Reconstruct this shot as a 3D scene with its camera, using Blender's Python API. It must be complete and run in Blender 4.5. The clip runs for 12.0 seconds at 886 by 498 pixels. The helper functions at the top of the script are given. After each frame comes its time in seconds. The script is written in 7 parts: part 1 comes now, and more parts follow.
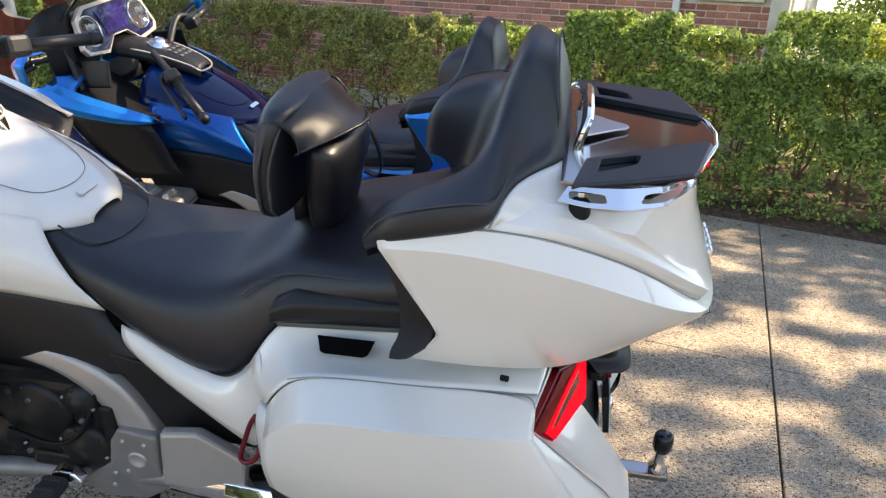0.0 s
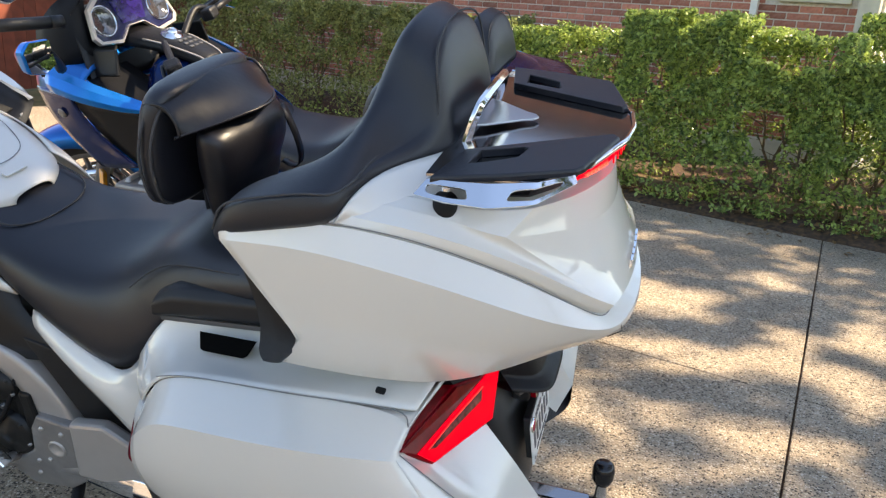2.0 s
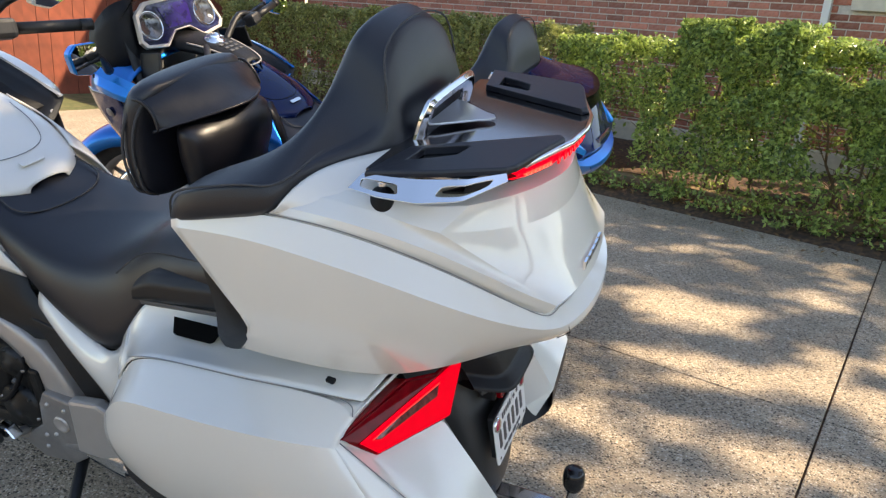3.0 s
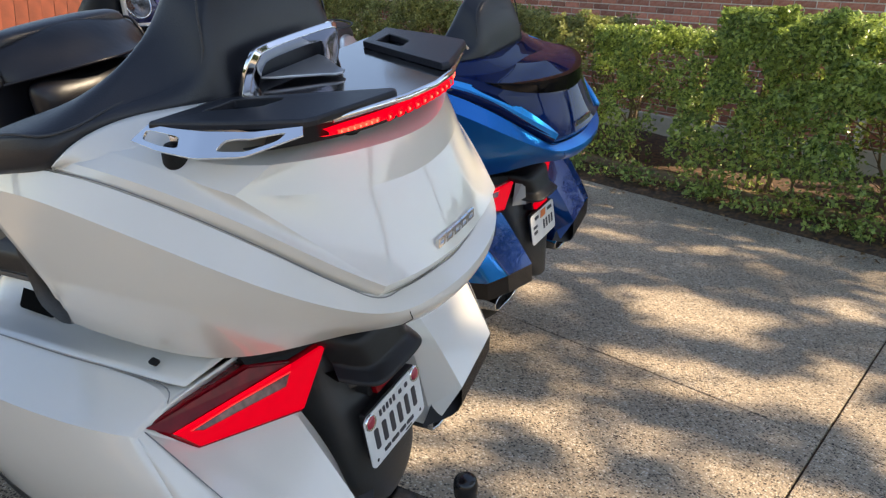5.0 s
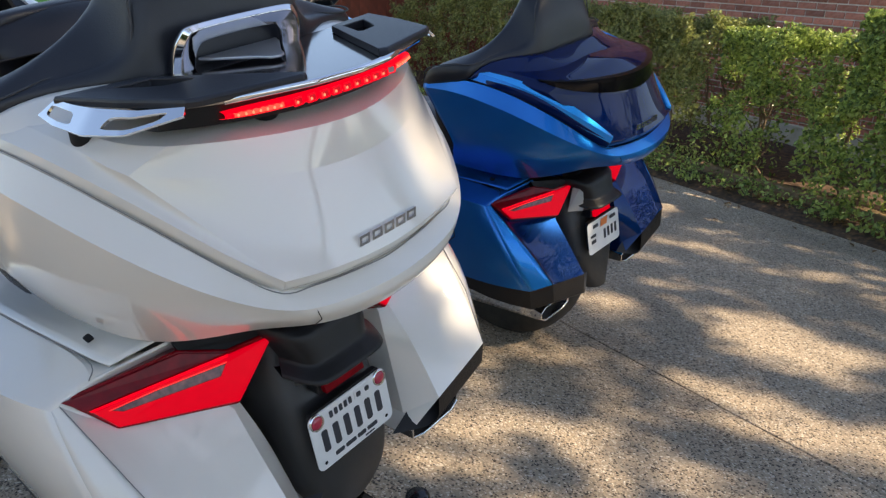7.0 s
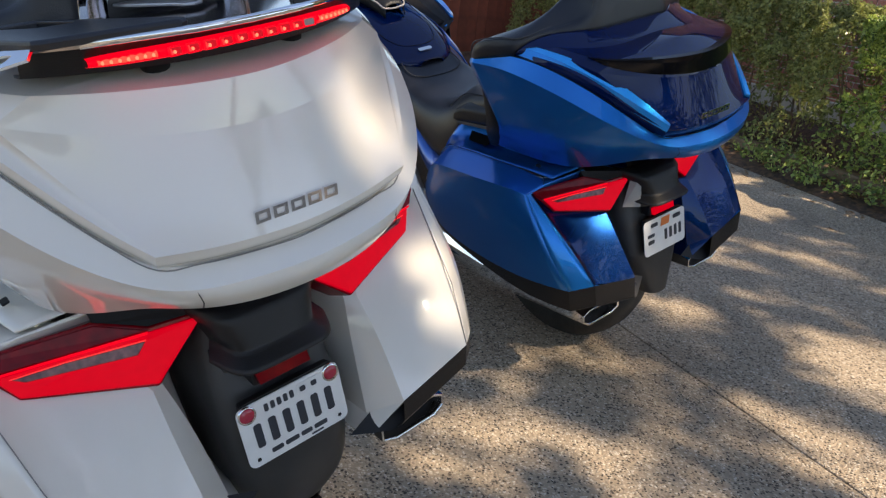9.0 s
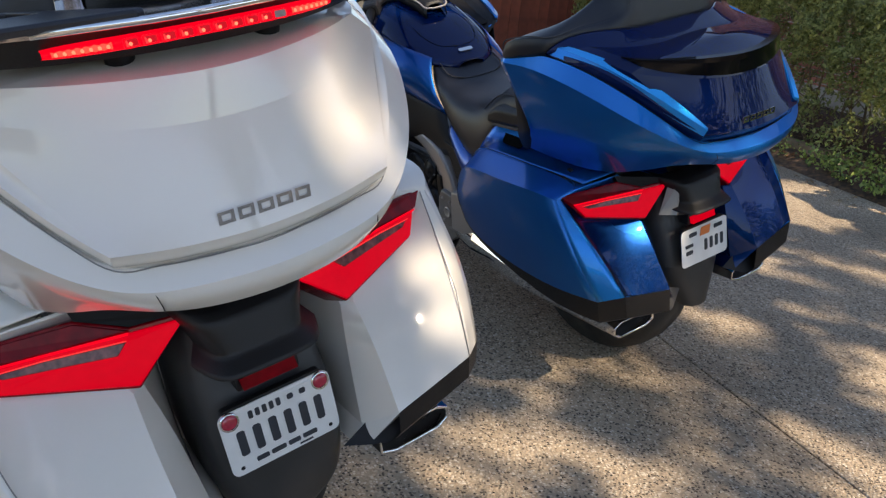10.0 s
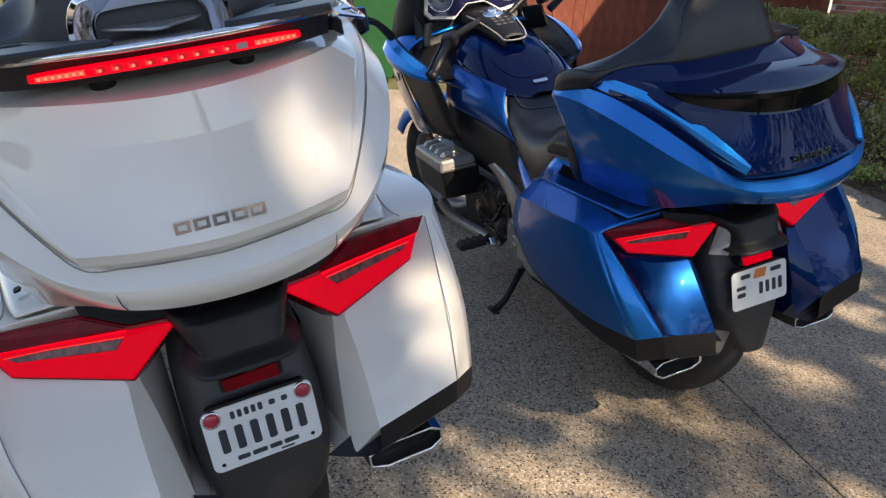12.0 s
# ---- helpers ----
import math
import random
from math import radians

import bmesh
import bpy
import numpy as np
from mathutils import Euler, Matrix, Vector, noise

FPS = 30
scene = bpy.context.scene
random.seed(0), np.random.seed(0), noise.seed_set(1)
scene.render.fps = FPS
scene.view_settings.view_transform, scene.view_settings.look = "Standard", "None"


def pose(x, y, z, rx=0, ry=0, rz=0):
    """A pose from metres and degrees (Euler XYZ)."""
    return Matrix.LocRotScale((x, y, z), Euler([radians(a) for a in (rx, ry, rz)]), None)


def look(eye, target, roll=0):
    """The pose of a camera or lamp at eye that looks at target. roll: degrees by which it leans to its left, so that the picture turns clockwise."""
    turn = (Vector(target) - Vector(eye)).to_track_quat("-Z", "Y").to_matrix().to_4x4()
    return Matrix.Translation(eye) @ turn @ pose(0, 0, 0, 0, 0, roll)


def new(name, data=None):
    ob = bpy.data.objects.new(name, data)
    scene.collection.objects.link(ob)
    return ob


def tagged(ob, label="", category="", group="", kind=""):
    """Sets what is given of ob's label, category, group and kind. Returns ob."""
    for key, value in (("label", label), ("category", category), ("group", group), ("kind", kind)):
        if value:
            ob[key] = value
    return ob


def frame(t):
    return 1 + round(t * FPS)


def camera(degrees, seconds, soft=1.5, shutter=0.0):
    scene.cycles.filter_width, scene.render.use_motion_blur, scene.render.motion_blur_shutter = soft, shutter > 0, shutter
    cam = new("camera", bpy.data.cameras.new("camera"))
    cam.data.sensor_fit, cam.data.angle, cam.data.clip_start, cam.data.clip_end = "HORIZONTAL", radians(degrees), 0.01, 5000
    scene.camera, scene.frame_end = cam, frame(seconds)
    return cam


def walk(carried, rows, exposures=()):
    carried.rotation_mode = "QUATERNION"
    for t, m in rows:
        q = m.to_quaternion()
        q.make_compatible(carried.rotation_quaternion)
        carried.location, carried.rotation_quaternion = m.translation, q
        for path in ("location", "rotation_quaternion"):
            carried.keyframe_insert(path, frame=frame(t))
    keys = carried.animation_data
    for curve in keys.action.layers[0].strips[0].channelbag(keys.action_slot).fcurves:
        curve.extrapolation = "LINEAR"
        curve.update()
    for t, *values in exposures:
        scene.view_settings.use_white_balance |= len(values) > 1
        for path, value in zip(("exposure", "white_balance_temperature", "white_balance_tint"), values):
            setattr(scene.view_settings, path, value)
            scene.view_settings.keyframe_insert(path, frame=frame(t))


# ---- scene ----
from mathutils.bvhtree import BVHTree

cam = camera(61.9, 12.0, soft=1.3)
METRES, EYE, TILT, LEAN, TURN = 1.857, 1.282, -18.1, -3.4, 0.0
ROWS = [
    (0.0, 0.0, 0.0, 0.0, 0.0, 0.0, -0.0),
    (0.5, 0.0467, 0.0259, -0.0022, 0.87, -0.06, -0.4),
    (1.0, 0.0899, 0.0499, -0.001, 2.16, -0.08, -0.91),
    (1.5, 0.1313, 0.0683, 0.0004, 3.97, -0.03, -1.63),
    (2.0, 0.1776, 0.075, -0.0008, 6.69, 0.18, -2.55),
    (2.5, 0.2301, 0.0706, -0.0011, 9.79, 0.44, -3.65),
    (4.5, 0.4026, 0.1691, -0.0131, 15.93, 0.31, -6.1),
    (5.0, 0.4343, 0.2023, -0.0082, 17.23, 0.04, -6.43),
    (5.5, 0.4587, 0.2294, -0.0051, 19.15, -0.22, -7.0),
    (6.0, 0.4866, 0.2546, 0.0016, 21.82, -0.52, -7.97),
    (6.5, 0.5221, 0.276, 0.0097, 24.82, -0.95, -9.23),
    (7.0, 0.5582, 0.2994, 0.0149, 27.87, -1.52, -10.61),
    (7.5, 0.5878, 0.3293, 0.0194, 30.71, -2.24, -11.96),
    (9.5, 0.6343, 0.4718, 0.0486, 39.99, -5.21, -14.88),
    (10.0, 0.6456, 0.4969, 0.0549, 42.66, -5.67, -15.4),
    (10.5, 0.6621, 0.5167, 0.0624, 45.6, -6.07, -15.98),
    (11.0, 0.6876, 0.5331, 0.0703, 48.41, -6.37, -16.61),
    (11.5, 0.715, 0.5515, 0.0806, 50.92, -6.5, -17.22),
    (12.0, 0.7354, 0.5676, 0.0871, 52.86, -6.41, -17.75),
]
walk(cam, [(t, pose(0, 0, EYE, TILT, LEAN, TURN) @ pose(METRES * x, METRES * y, METRES * z, 90 + pitch, roll, yaw)) for t, x, y, z, yaw, pitch, roll in ROWS], exposures=[(0.0, 1.54, 7880, 14), (2.5, 1.42, 7880, 13), (5.5, 1.04, 7820, 14), (6.5, 0.96, 7690, 14), (7.5, 0.92, 7560, 14), (9.5, 0.80, 7460, 15), (12.0, 0.82, 7420, 15)])

# ---- light ----
SUN_AZ, SUN_EL = 8.0, 45.0          # degrees: direction towards the sun, from +x
world = bpy.data.worlds.new("world")
scene.world = world
world.use_nodes = True
wn = world.node_tree.nodes
sky = wn.new("ShaderNodeTexSky")
sky.sky_type, sky.sun_disc = "NISHITA", False
sky.dust_density, sky.ozone_density = 0.35, 2.0
sky.sun_elevation, sky.sun_rotation = radians(SUN_EL), radians(90 - SUN_AZ)
wn["Background"].inputs[1].default_value = 0.15
world.node_tree.links.new(sky.outputs[0], wn["Background"].inputs[0])
sun = new("sun", bpy.data.lights.new("sun", "SUN"))
sun.data.energy, sun.data.angle, sun.data.color = 4.4, radians(0.5), (1.0, 0.90, 0.73)
SUN_DIR = Vector((math.cos(radians(SUN_EL)) * math.cos(radians(SUN_AZ)), math.cos(radians(SUN_EL)) * math.sin(radians(SUN_AZ)), math.sin(radians(SUN_EL))))
sun.matrix_world = look((0, 0, 0), -SUN_DIR)


# ---- materials ----
def mat(name, base, rough=0.5, metal=0.0, coat=0.0, vary=0.0, scale=20.0, bump=0.0, bscale=200.0, dirt=None, dscale=3.0, damount=0.3, bdist=0.002, island=0.0, obj=0.0, spec=0.5, flake=0.0, coat_ior=1.5, coat_rough=0.03, edge=None):
    """Principled paint with two scales of variation, optional relief, clear coat and metal flake."""
    m = bpy.data.materials.new(name)
    m.use_nodes = True
    n, l = m.node_tree.nodes, m.node_tree.links
    p = n["Principled BSDF"]
    p.inputs["Base Color"].default_value = (*base, 1)
    p.inputs["Roughness"].default_value, p.inputs["Metallic"].default_value = rough, metal
    p.inputs["Coat Weight"].default_value, p.inputs["Coat Roughness"].default_value = coat, coat_rough
    p.inputs["Specular IOR Level"].default_value, p.inputs["Coat IOR"].default_value = spec, coat_ior
    if edge:
        p.inputs["Specular Tint"].default_value = (*edge, 1)
    tc = n.new("ShaderNodeTexCoord")
    col = None
    if vary or dirt or island or obj:
        mix = n.new("ShaderNodeMix")
        mix.data_type, mix.blend_type = "RGBA", "MULTIPLY"
        mix.inputs[0].default_value = 1.0
        mix.inputs[6].default_value = (*base, 1)
        no = n.new("ShaderNodeTexNoise")
        no.inputs["Scale"].default_value, no.inputs["Detail"].default_value = scale, 6
        l.new(tc.outputs["Object"], no.inputs["Vector"])
        mr = n.new("ShaderNodeMapRange")
        mr.inputs["From Min"].default_value, mr.inputs["From Max"].default_value = 0.3, 0.7
        mr.inputs["To Min"].default_value, mr.inputs["To Max"].default_value = 1 - vary, 1 + vary
        l.new(no.outputs["Fac"], mr.inputs["Value"])
        value = mr.outputs[0]
        for amount, out in ((island, "island"), (obj, "obj")):
            if amount:
                src = n.new("ShaderNodeNewGeometry").outputs["Random Per Island"] if out == "island" else n.new("ShaderNodeObjectInfo").outputs["Random"]
                r2 = n.new("ShaderNodeMapRange")
                r2.inputs["To Min"].default_value, r2.inputs["To Max"].default_value = 1 - amount, 1 + amount
                l.new(src, r2.inputs["Value"])
                mu = n.new("ShaderNodeMath")
                mu.operation = "MULTIPLY"
                l.new(value, mu.inputs[0]), l.new(r2.outputs[0], mu.inputs[1])
                value = mu.outputs[0]
        cmb = n.new("ShaderNodeCombineColor")
        for k in range(3):
            l.new(value, cmb.inputs[k])
        l.new(cmb.outputs[0], mix.inputs[7])
        col = mix.outputs[2]
        if dirt:
            d = n.new("ShaderNodeTexNoise")
            d.inputs["Scale"].default_value, d.inputs["Detail"].default_value = dscale, 8
            l.new(tc.outputs["Object"], d.inputs["Vector"])
            ramp = n.new("ShaderNodeMapRange")
            ramp.inputs["From Min"].default_value, ramp.inputs["From Max"].default_value = 0.45, 0.7
            ramp.inputs["To Max"].default_value = damount
            l.new(d.outputs["Fac"], ramp.inputs["Value"])
            m2 = n.new("ShaderNodeMix")
            m2.data_type = "RGBA"
            m2.inputs[7].default_value = (*dirt, 1)
            l.new(ramp.outputs[0], m2.inputs[0]), l.new(col, m2.inputs[6])
            col = m2.outputs[2]
        l.new(col, p.inputs["Base Color"])
    if flake:
        vo = n.new("ShaderNodeTexVoronoi")
        vo.inputs["Scale"].default_value = 1500
        l.new(tc.outputs["Object"], vo.inputs["Vector"])
        r3 = n.new("ShaderNodeMapRange")
        r3.inputs["To Min"].default_value, r3.inputs["To Max"].default_value = rough - flake, rough + flake
        sep = n.new("ShaderNodeSeparateColor")
        l.new(vo.outputs["Color"], sep.inputs[0]), l.new(sep.outputs[0], r3.inputs["Value"]), l.new(r3.outputs[0], p.inputs["Roughness"])
    if bump:
        b = n.new("ShaderNodeTexNoise")
        b.inputs["Scale"].default_value, b.inputs["Detail"].default_value = bscale, 4
        l.new(tc.outputs["Object"], b.inputs["Vector"])
        bn = n.new("ShaderNodeBump")
        bn.inputs["Strength"].default_value, bn.inputs["Distance"].default_value = bump, bdist
        l.new(b.outputs["Fac"], bn.inputs["Height"]), l.new(bn.outputs[0], p.inputs["Normal"])
    return m


def glass(name, tint, rough=0.0, alpha=1.0):
    m = bpy.data.materials.new(name)
    m.use_nodes = True
    p = m.node_tree.nodes["Principled BSDF"]
    p.inputs["Base Color"].default_value = (*tint, 1)
    p.inputs["Transmission Weight"].default_value, p.inputs["Roughness"].default_value = alpha, rough
    p.inputs["IOR"].default_value = 1.2
    return m


def leafy(name, base, tip):
    """Leaves: colour by leaf, thin and half translucent."""
    m = bpy.data.materials.new(name)
    m.use_nodes = True
    n, l = m.node_tree.nodes, m.node_tree.links
    p = n["Principled BSDF"]
    geo = n.new("ShaderNodeNewGeometry")
    ramp = n.new("ShaderNodeMix")
    ramp.data_type = "RGBA"
    ramp.inputs[6].default_value, ramp.inputs[7].default_value = (*base, 1), (*tip, 1)
    l.new(geo.outputs["Random Per Island"], ramp.inputs[0])
    l.new(ramp.outputs[2], p.inputs["Base Color"])
    p.inputs["Roughness"].default_value = 0.30
    tr = n.new("ShaderNodeBsdfTranslucent")
    l.new(ramp.outputs[2], tr.inputs["Color"])
    ad = n.new("ShaderNodeMixShader")
    ad.inputs[0].default_value = 0.45
    l.new(p.outputs[0], ad.inputs[1]), l.new(tr.outputs[0], ad.inputs[2])
    l.new(ad.outputs[0], n["Material Output"].inputs[0])
    return m


def aggregate(name):
    """Exposed-aggregate concrete: pebbles of several browns and greys in cement."""
    m = bpy.data.materials.new(name)
    m.use_nodes = True
    n, l = m.node_tree.nodes, m.node_tree.links
    p = n["Principled BSDF"]
    tc = n.new("ShaderNodeTexCoord")
    vo = n.new("ShaderNodeTexVoronoi")
    vo.inputs["Scale"].default_value = 135
    warp = n.new("ShaderNodeTexNoise")
    warp.inputs["Scale"].default_value = 60
    l.new(tc.outputs["Object"], warp.inputs["Vector"])
    add = n.new("ShaderNodeMixRGB")
    add.blend_type, add.inputs[0].default_value = "ADD", 0.012
    l.new(tc.outputs["Object"], add.inputs[1]), l.new(warp.outputs["Color"], add.inputs[2]), l.new(add.outputs[0], vo.inputs["Vector"])
    sep = n.new("ShaderNodeSeparateColor")
    l.new(vo.outputs["Color"], sep.inputs[0])
    ramp = n.new("ShaderNodeValToRGB")
    e = ramp.color_ramp.elements
    e[0].position, e[0].color = 0.0, (0.035, 0.027, 0.022, 1)
    e[1].position, e[1].color = 1.0, (0.62, 0.55, 0.45, 1)
    for pos, c in ((0.26, (0.085, 0.064, 0.048, 1)), (0.36, (0.31, 0.235, 0.165, 1)), (0.66, (0.45, 0.35, 0.25, 1)), (0.84, (0.52, 0.44, 0.34, 1))):
        k = e.new(pos)
        k.color = c
    l.new(sep.outputs[0], ramp.inputs[0])
    edge = n.new("ShaderNodeMapRange")
    edge.inputs["From Min"].default_value, edge.inputs["From Max"].default_value = 0.38, 0.62
    l.new(vo.outputs["Distance"], edge.inputs["Value"])
    cem = n.new("ShaderNodeMix")
    cem.data_type = "RGBA"
    cem.inputs[7].default_value = (0.33, 0.265, 0.19, 1)
    l.new(edge.outputs[0], cem.inputs[0]), l.new(ramp.outputs[0], cem.inputs[6])
    big = n.new("ShaderNodeTexNoise")
    big.inputs["Scale"].default_value, big.inputs["Detail"].default_value = 1.6, 9
    l.new(tc.outputs["Object"], big.inputs["Vector"])
    br = n.new("ShaderNodeMapRange")
    br.inputs["From Min"].default_value, br.inputs["From Max"].default_value = 0.3, 0.72
    br.inputs["To Min"].default_value, br.inputs["To Max"].default_value = 0.82, 1.36
    l.new(big.outputs["Fac"], br.inputs["Value"])
    mul = n.new("ShaderNodeMix")
    mul.data_type, mul.blend_type, mul.inputs[0].default_value = "RGBA", "MULTIPLY", 1.0
    cc = n.new("ShaderNodeCombineColor")
    for k in range(3):
        l.new(br.outputs[0], cc.inputs[k])
    l.new(cem.outputs[2], mul.inputs[6]), l.new(cc.outputs[0], mul.inputs[7])
    l.new(mul.outputs[2], p.inputs["Base Color"])
    p.inputs["Roughness"].default_value = 0.8
    bn = n.new("ShaderNodeBump")
    bn.inputs["Strength"].default_value, bn.inputs["Distance"].default_value, bn.invert = 0.9, 0.005, True
    l.new(vo.outputs["Distance"], bn.inputs["Height"]), l.new(bn.outputs[0], p.inputs["Normal"])
    return m


# grey of the tubes that draw the shadow in the panel gaps
GAPSHADE = mat("panel_gap_shade", (0.24, 0.23, 0.22), 0.6)
MUDPLASTIC = mat("charcoal_plastic", (0.034, 0.033, 0.032), 0.46, vary=0.12, scale=15, bump=0.25, bscale=600)
PALEGREY = mat("pale_grey_and_lit_plastic", (0.30, 0.30, 0.29), 0.4, vary=0.1, scale=12, bump=0.2, bscale=500)
INDIGO = mat("indigo_paint", (0.004, 0.016, 0.10), 0.25, 0.5, 1.0, vary=0.05, scale=5, coat_ior=1.45)
# body blue darkened: the rear panels' dark reflections are put into the paint
REARBLUE = mat("blue_paint_darkened_rear", (0.0003, 0.016, 0.088), 0.26, 0.5, 1.0, vary=0.05, scale=5, coat_ior=1.34, coat_rough=0.012, edge=(0.02, 0.3, 0.9))
PEARL = mat("pearl_white_paint", (0.72, 0.68, 0.615), 0.4, 0.0, 1.0, vary=0.012, scale=6, coat_ior=1.6, coat_rough=0.05)
NAVY = mat("dark_navy_paint", (0.0002, 0.009, 0.060), 0.40, 0.0, 1.0, vary=0.05, scale=5, coat_ior=1.36, coat_rough=0.01, spec=0.0)
# BLUE darkened: shade on the side covers put into the colour
SHADEDBLUE = mat("shaded_blue_paint", (0.0002, 0.085, 0.34), 0.3, 0.65, 1.0, vary=0.05, scale=5, coat_ior=1.34, coat_rough=0.015, edge=(0.02, 0.3, 0.9))
# lighter blue of the strips; on the wing sides it carries painted sky reflection
MIDBLUE = mat("light_blue_and_sky_sheen", (0.0002, 0.22, 0.66), 0.34, 0.65, 1.0, vary=0.05, scale=5, coat_ior=1.33, coat_rough=0.015, edge=(0.02, 0.5, 1.0))
BLUE = mat("candy_blue_paint", (0.0002, 0.15, 0.50), 0.32, 0.7, 1.0, vary=0.05, scale=5, coat_ior=1.33, coat_rough=0.012, edge=(0.02, 0.45, 1.0))
# BLUE brightened: light on the up-facing trunk band held in the paint
BANDBLUE = mat("blue_paint_lit_band", (0.0002, 0.18, 0.57), 0.33, 0.68, 1.0, vary=0.05, scale=5, coat_ior=1.33, coat_rough=0.012, edge=(0.02, 0.47, 1.0))
# light on the strip's upper facet, put into a brighter blue
FACETLIT = mat("blue_paint_lit_facet", (0.0005, 0.40, 0.95), 0.36, 0.5, 1.0, vary=0.04, scale=5, coat_ior=1.34, coat_rough=0.02, edge=(0.02, 0.6, 1.0))
LEATHER = mat("black_leather", (0.008, 0.009, 0.014), 0.40, spec=0.52, vary=0.12, scale=9, bump=0.2, bscale=480, dirt=(0.04, 0.035, 0.033), dscale=5, damount=0.2)
POUCH = mat("soft_black_leather", (0.008, 0.008, 0.011), 0.36, vary=0.2, scale=12, bump=0.5, bscale=14, bdist=0.005, spec=0.4)
STITCH = mat("dark_thread", (0.05, 0.05, 0.052), 0.8, vary=0.2, scale=300)
PLASTIC = mat("black_plastic", (0.009, 0.009, 0.010), 0.42, spec=0.38, vary=0.12, scale=15, bump=0.3, bscale=600)
GREYPLASTIC = mat("grey_plastic", (0.075, 0.073, 0.072), 0.42, vary=0.1, scale=12, bump=0.2, bscale=500)
GLOSSBLACK = mat("gloss_black", (0.012, 0.012, 0.013), 0.15, vary=0.1, scale=20)
SMOKEBLACK = mat("smoked_black_lens", (0.004, 0.004, 0.006), 0.10, spec=0.22, vary=0.1)
# near-black: for black parts, and for sheets standing in place of deep hollows
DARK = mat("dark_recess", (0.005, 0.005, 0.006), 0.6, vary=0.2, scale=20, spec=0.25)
# colour of an unlit slot, painted on a solid plate
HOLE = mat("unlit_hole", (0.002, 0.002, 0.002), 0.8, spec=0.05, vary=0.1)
CHROME = mat("chrome", (0.83, 0.83, 0.84), 0.06, 1.0, vary=0.02, scale=8)
MIRROR = mat("mirror_glass", (0.9, 0.9, 0.9), 0.01, 1.0)
SILVER = mat("silver_painted_metal", (0.46, 0.415, 0.375), 0.36, 0.4, vary=0.05, scale=14, bump=0.06, bscale=300)
SATIN = mat("satin_silver", (0.48, 0.48, 0.49), 0.32, 0.8, vary=0.04, scale=14)
STEEL = mat("dark_cast_metal", (0.29, 0.265, 0.245), 0.42, 0.45, vary=0.12, scale=30, bump=0.15, bscale=250)
ENGINE = mat("black_engine_metal", (0.008, 0.008, 0.008), 0.4, 0.0, vary=0.3, scale=30, bump=0.25, bscale=120, dirt=(0.05, 0.042, 0.034), dscale=12, damount=0.25, spec=0.35)
RUBBER = mat("tyre_rubber", (0.022, 0.021, 0.02), 0.75, vary=0.15, scale=40, bump=0.3, bscale=300, dirt=(0.1, 0.085, 0.07), dscale=10, damount=0.25)
DARKRED = mat("dark_red_lens", (0.20, 0.001, 0.005), 0.10, 0.0, 0.0, vary=0.25, scale=60, spec=0.22)
SMOKELENS = mat("smoky_red_lens", (0.17, 0.002, 0.006), 0.10, 0.0, 0.0, vary=0.35, scale=45, spec=0.16)
CLEARLENS = mat("clear_lens", (0.16, 0.045, 0.040), 0.12, 0.0, 0.0, vary=0.6, scale=90, spec=0.5)
# chrome darkened so that its reflections come out duller
DECKCHROME = mat("dimmed_mirror_chrome", (0.36, 0.35, 0.36), 0.10, 1.0, vary=0.03, scale=30)
GAUGE = mat("gauge_face", (0.05, 0.05, 0.055), 0.1, 0.2, 1.0, vary=0.4, scale=90)
VIOLET = mat("violet_display", (0.018, 0.010, 0.085), 0.08, 0.0, 1.0, vary=0.4, scale=40)
AMBER = mat("amber_lens", (0.75, 0.28, 0.02), 0.12, 0.0, 1.0, vary=0.1, scale=60)
PLATE = mat("plate_white", (0.72, 0.72, 0.70), 0.35, vary=0.05, scale=30)
PLATEINK = mat("plate_ink", (0.03, 0.035, 0.045), 0.4)
PINKREFLECTOR = mat("red_reflector", (0.42, 0.02, 0.05), 0.15, 0.0, 1.0, vary=0.2, scale=300)
LOOPRED = mat("glossy_dark_red_cord", (0.16, 0.004, 0.012), 0.25, vary=0.2, scale=80)
ORANGE = mat("orange_sticker", (0.75, 0.2, 0.05), 0.5)
SCREEN = mat("dark_display", (0.012, 0.012, 0.05), 0.05, 0.0, 1.0)
WINDSHIELD = glass("tinted_windscreen", (0.62, 0.55, 0.50), 0.02)


def lamp_glow(name, colour, strength, base=None):
    m = mat(name, base or colour, 0.3, 0.0, 0.05, spec=0.06, vary=0.12, scale=60, coat_ior=1.3)
    p = m.node_tree.nodes["Principled BSDF"]
    p.inputs["Emission Color"].default_value, p.inputs["Emission Strength"].default_value = (*colour, 1), strength
    return m


REDLENS = lamp_glow("lit_tail_lamp_lens", (1.0, 0.0, 0.02), 0.32, (0.22, 0.0005, 0.004))
STOPLENS = lamp_glow("lit_stop_lamp_lens", (1.0, 0.003, 0.02), 0.5, (0.5, 0.002, 0.008))
CELLRED = lamp_glow("lamp_cell_red", (1.0, 0.01, 0.03), 0.22, (0.35, 0.006, 0.012))
GUIDE = lamp_glow("lit_light_guide", (1.0, 0.05, 0.035), 1.1)
LED = lamp_glow("lit_led", (1.0, 0.12, 0.07), 1.6)
DIMLENS = lamp_glow("dim_stop_lamp_lens", (1.0, 0.05, 0.05), 0.45)
DRIVE = aggregate("exposed_aggregate_concrete")
SOIL = mat("mulch_soil", (0.06, 0.035, 0.022), 0.95, vary=0.5, scale=25, bump=1.0, bscale=60, dirt=(0.2, 0.11, 0.05), dscale=30, damount=0.7)
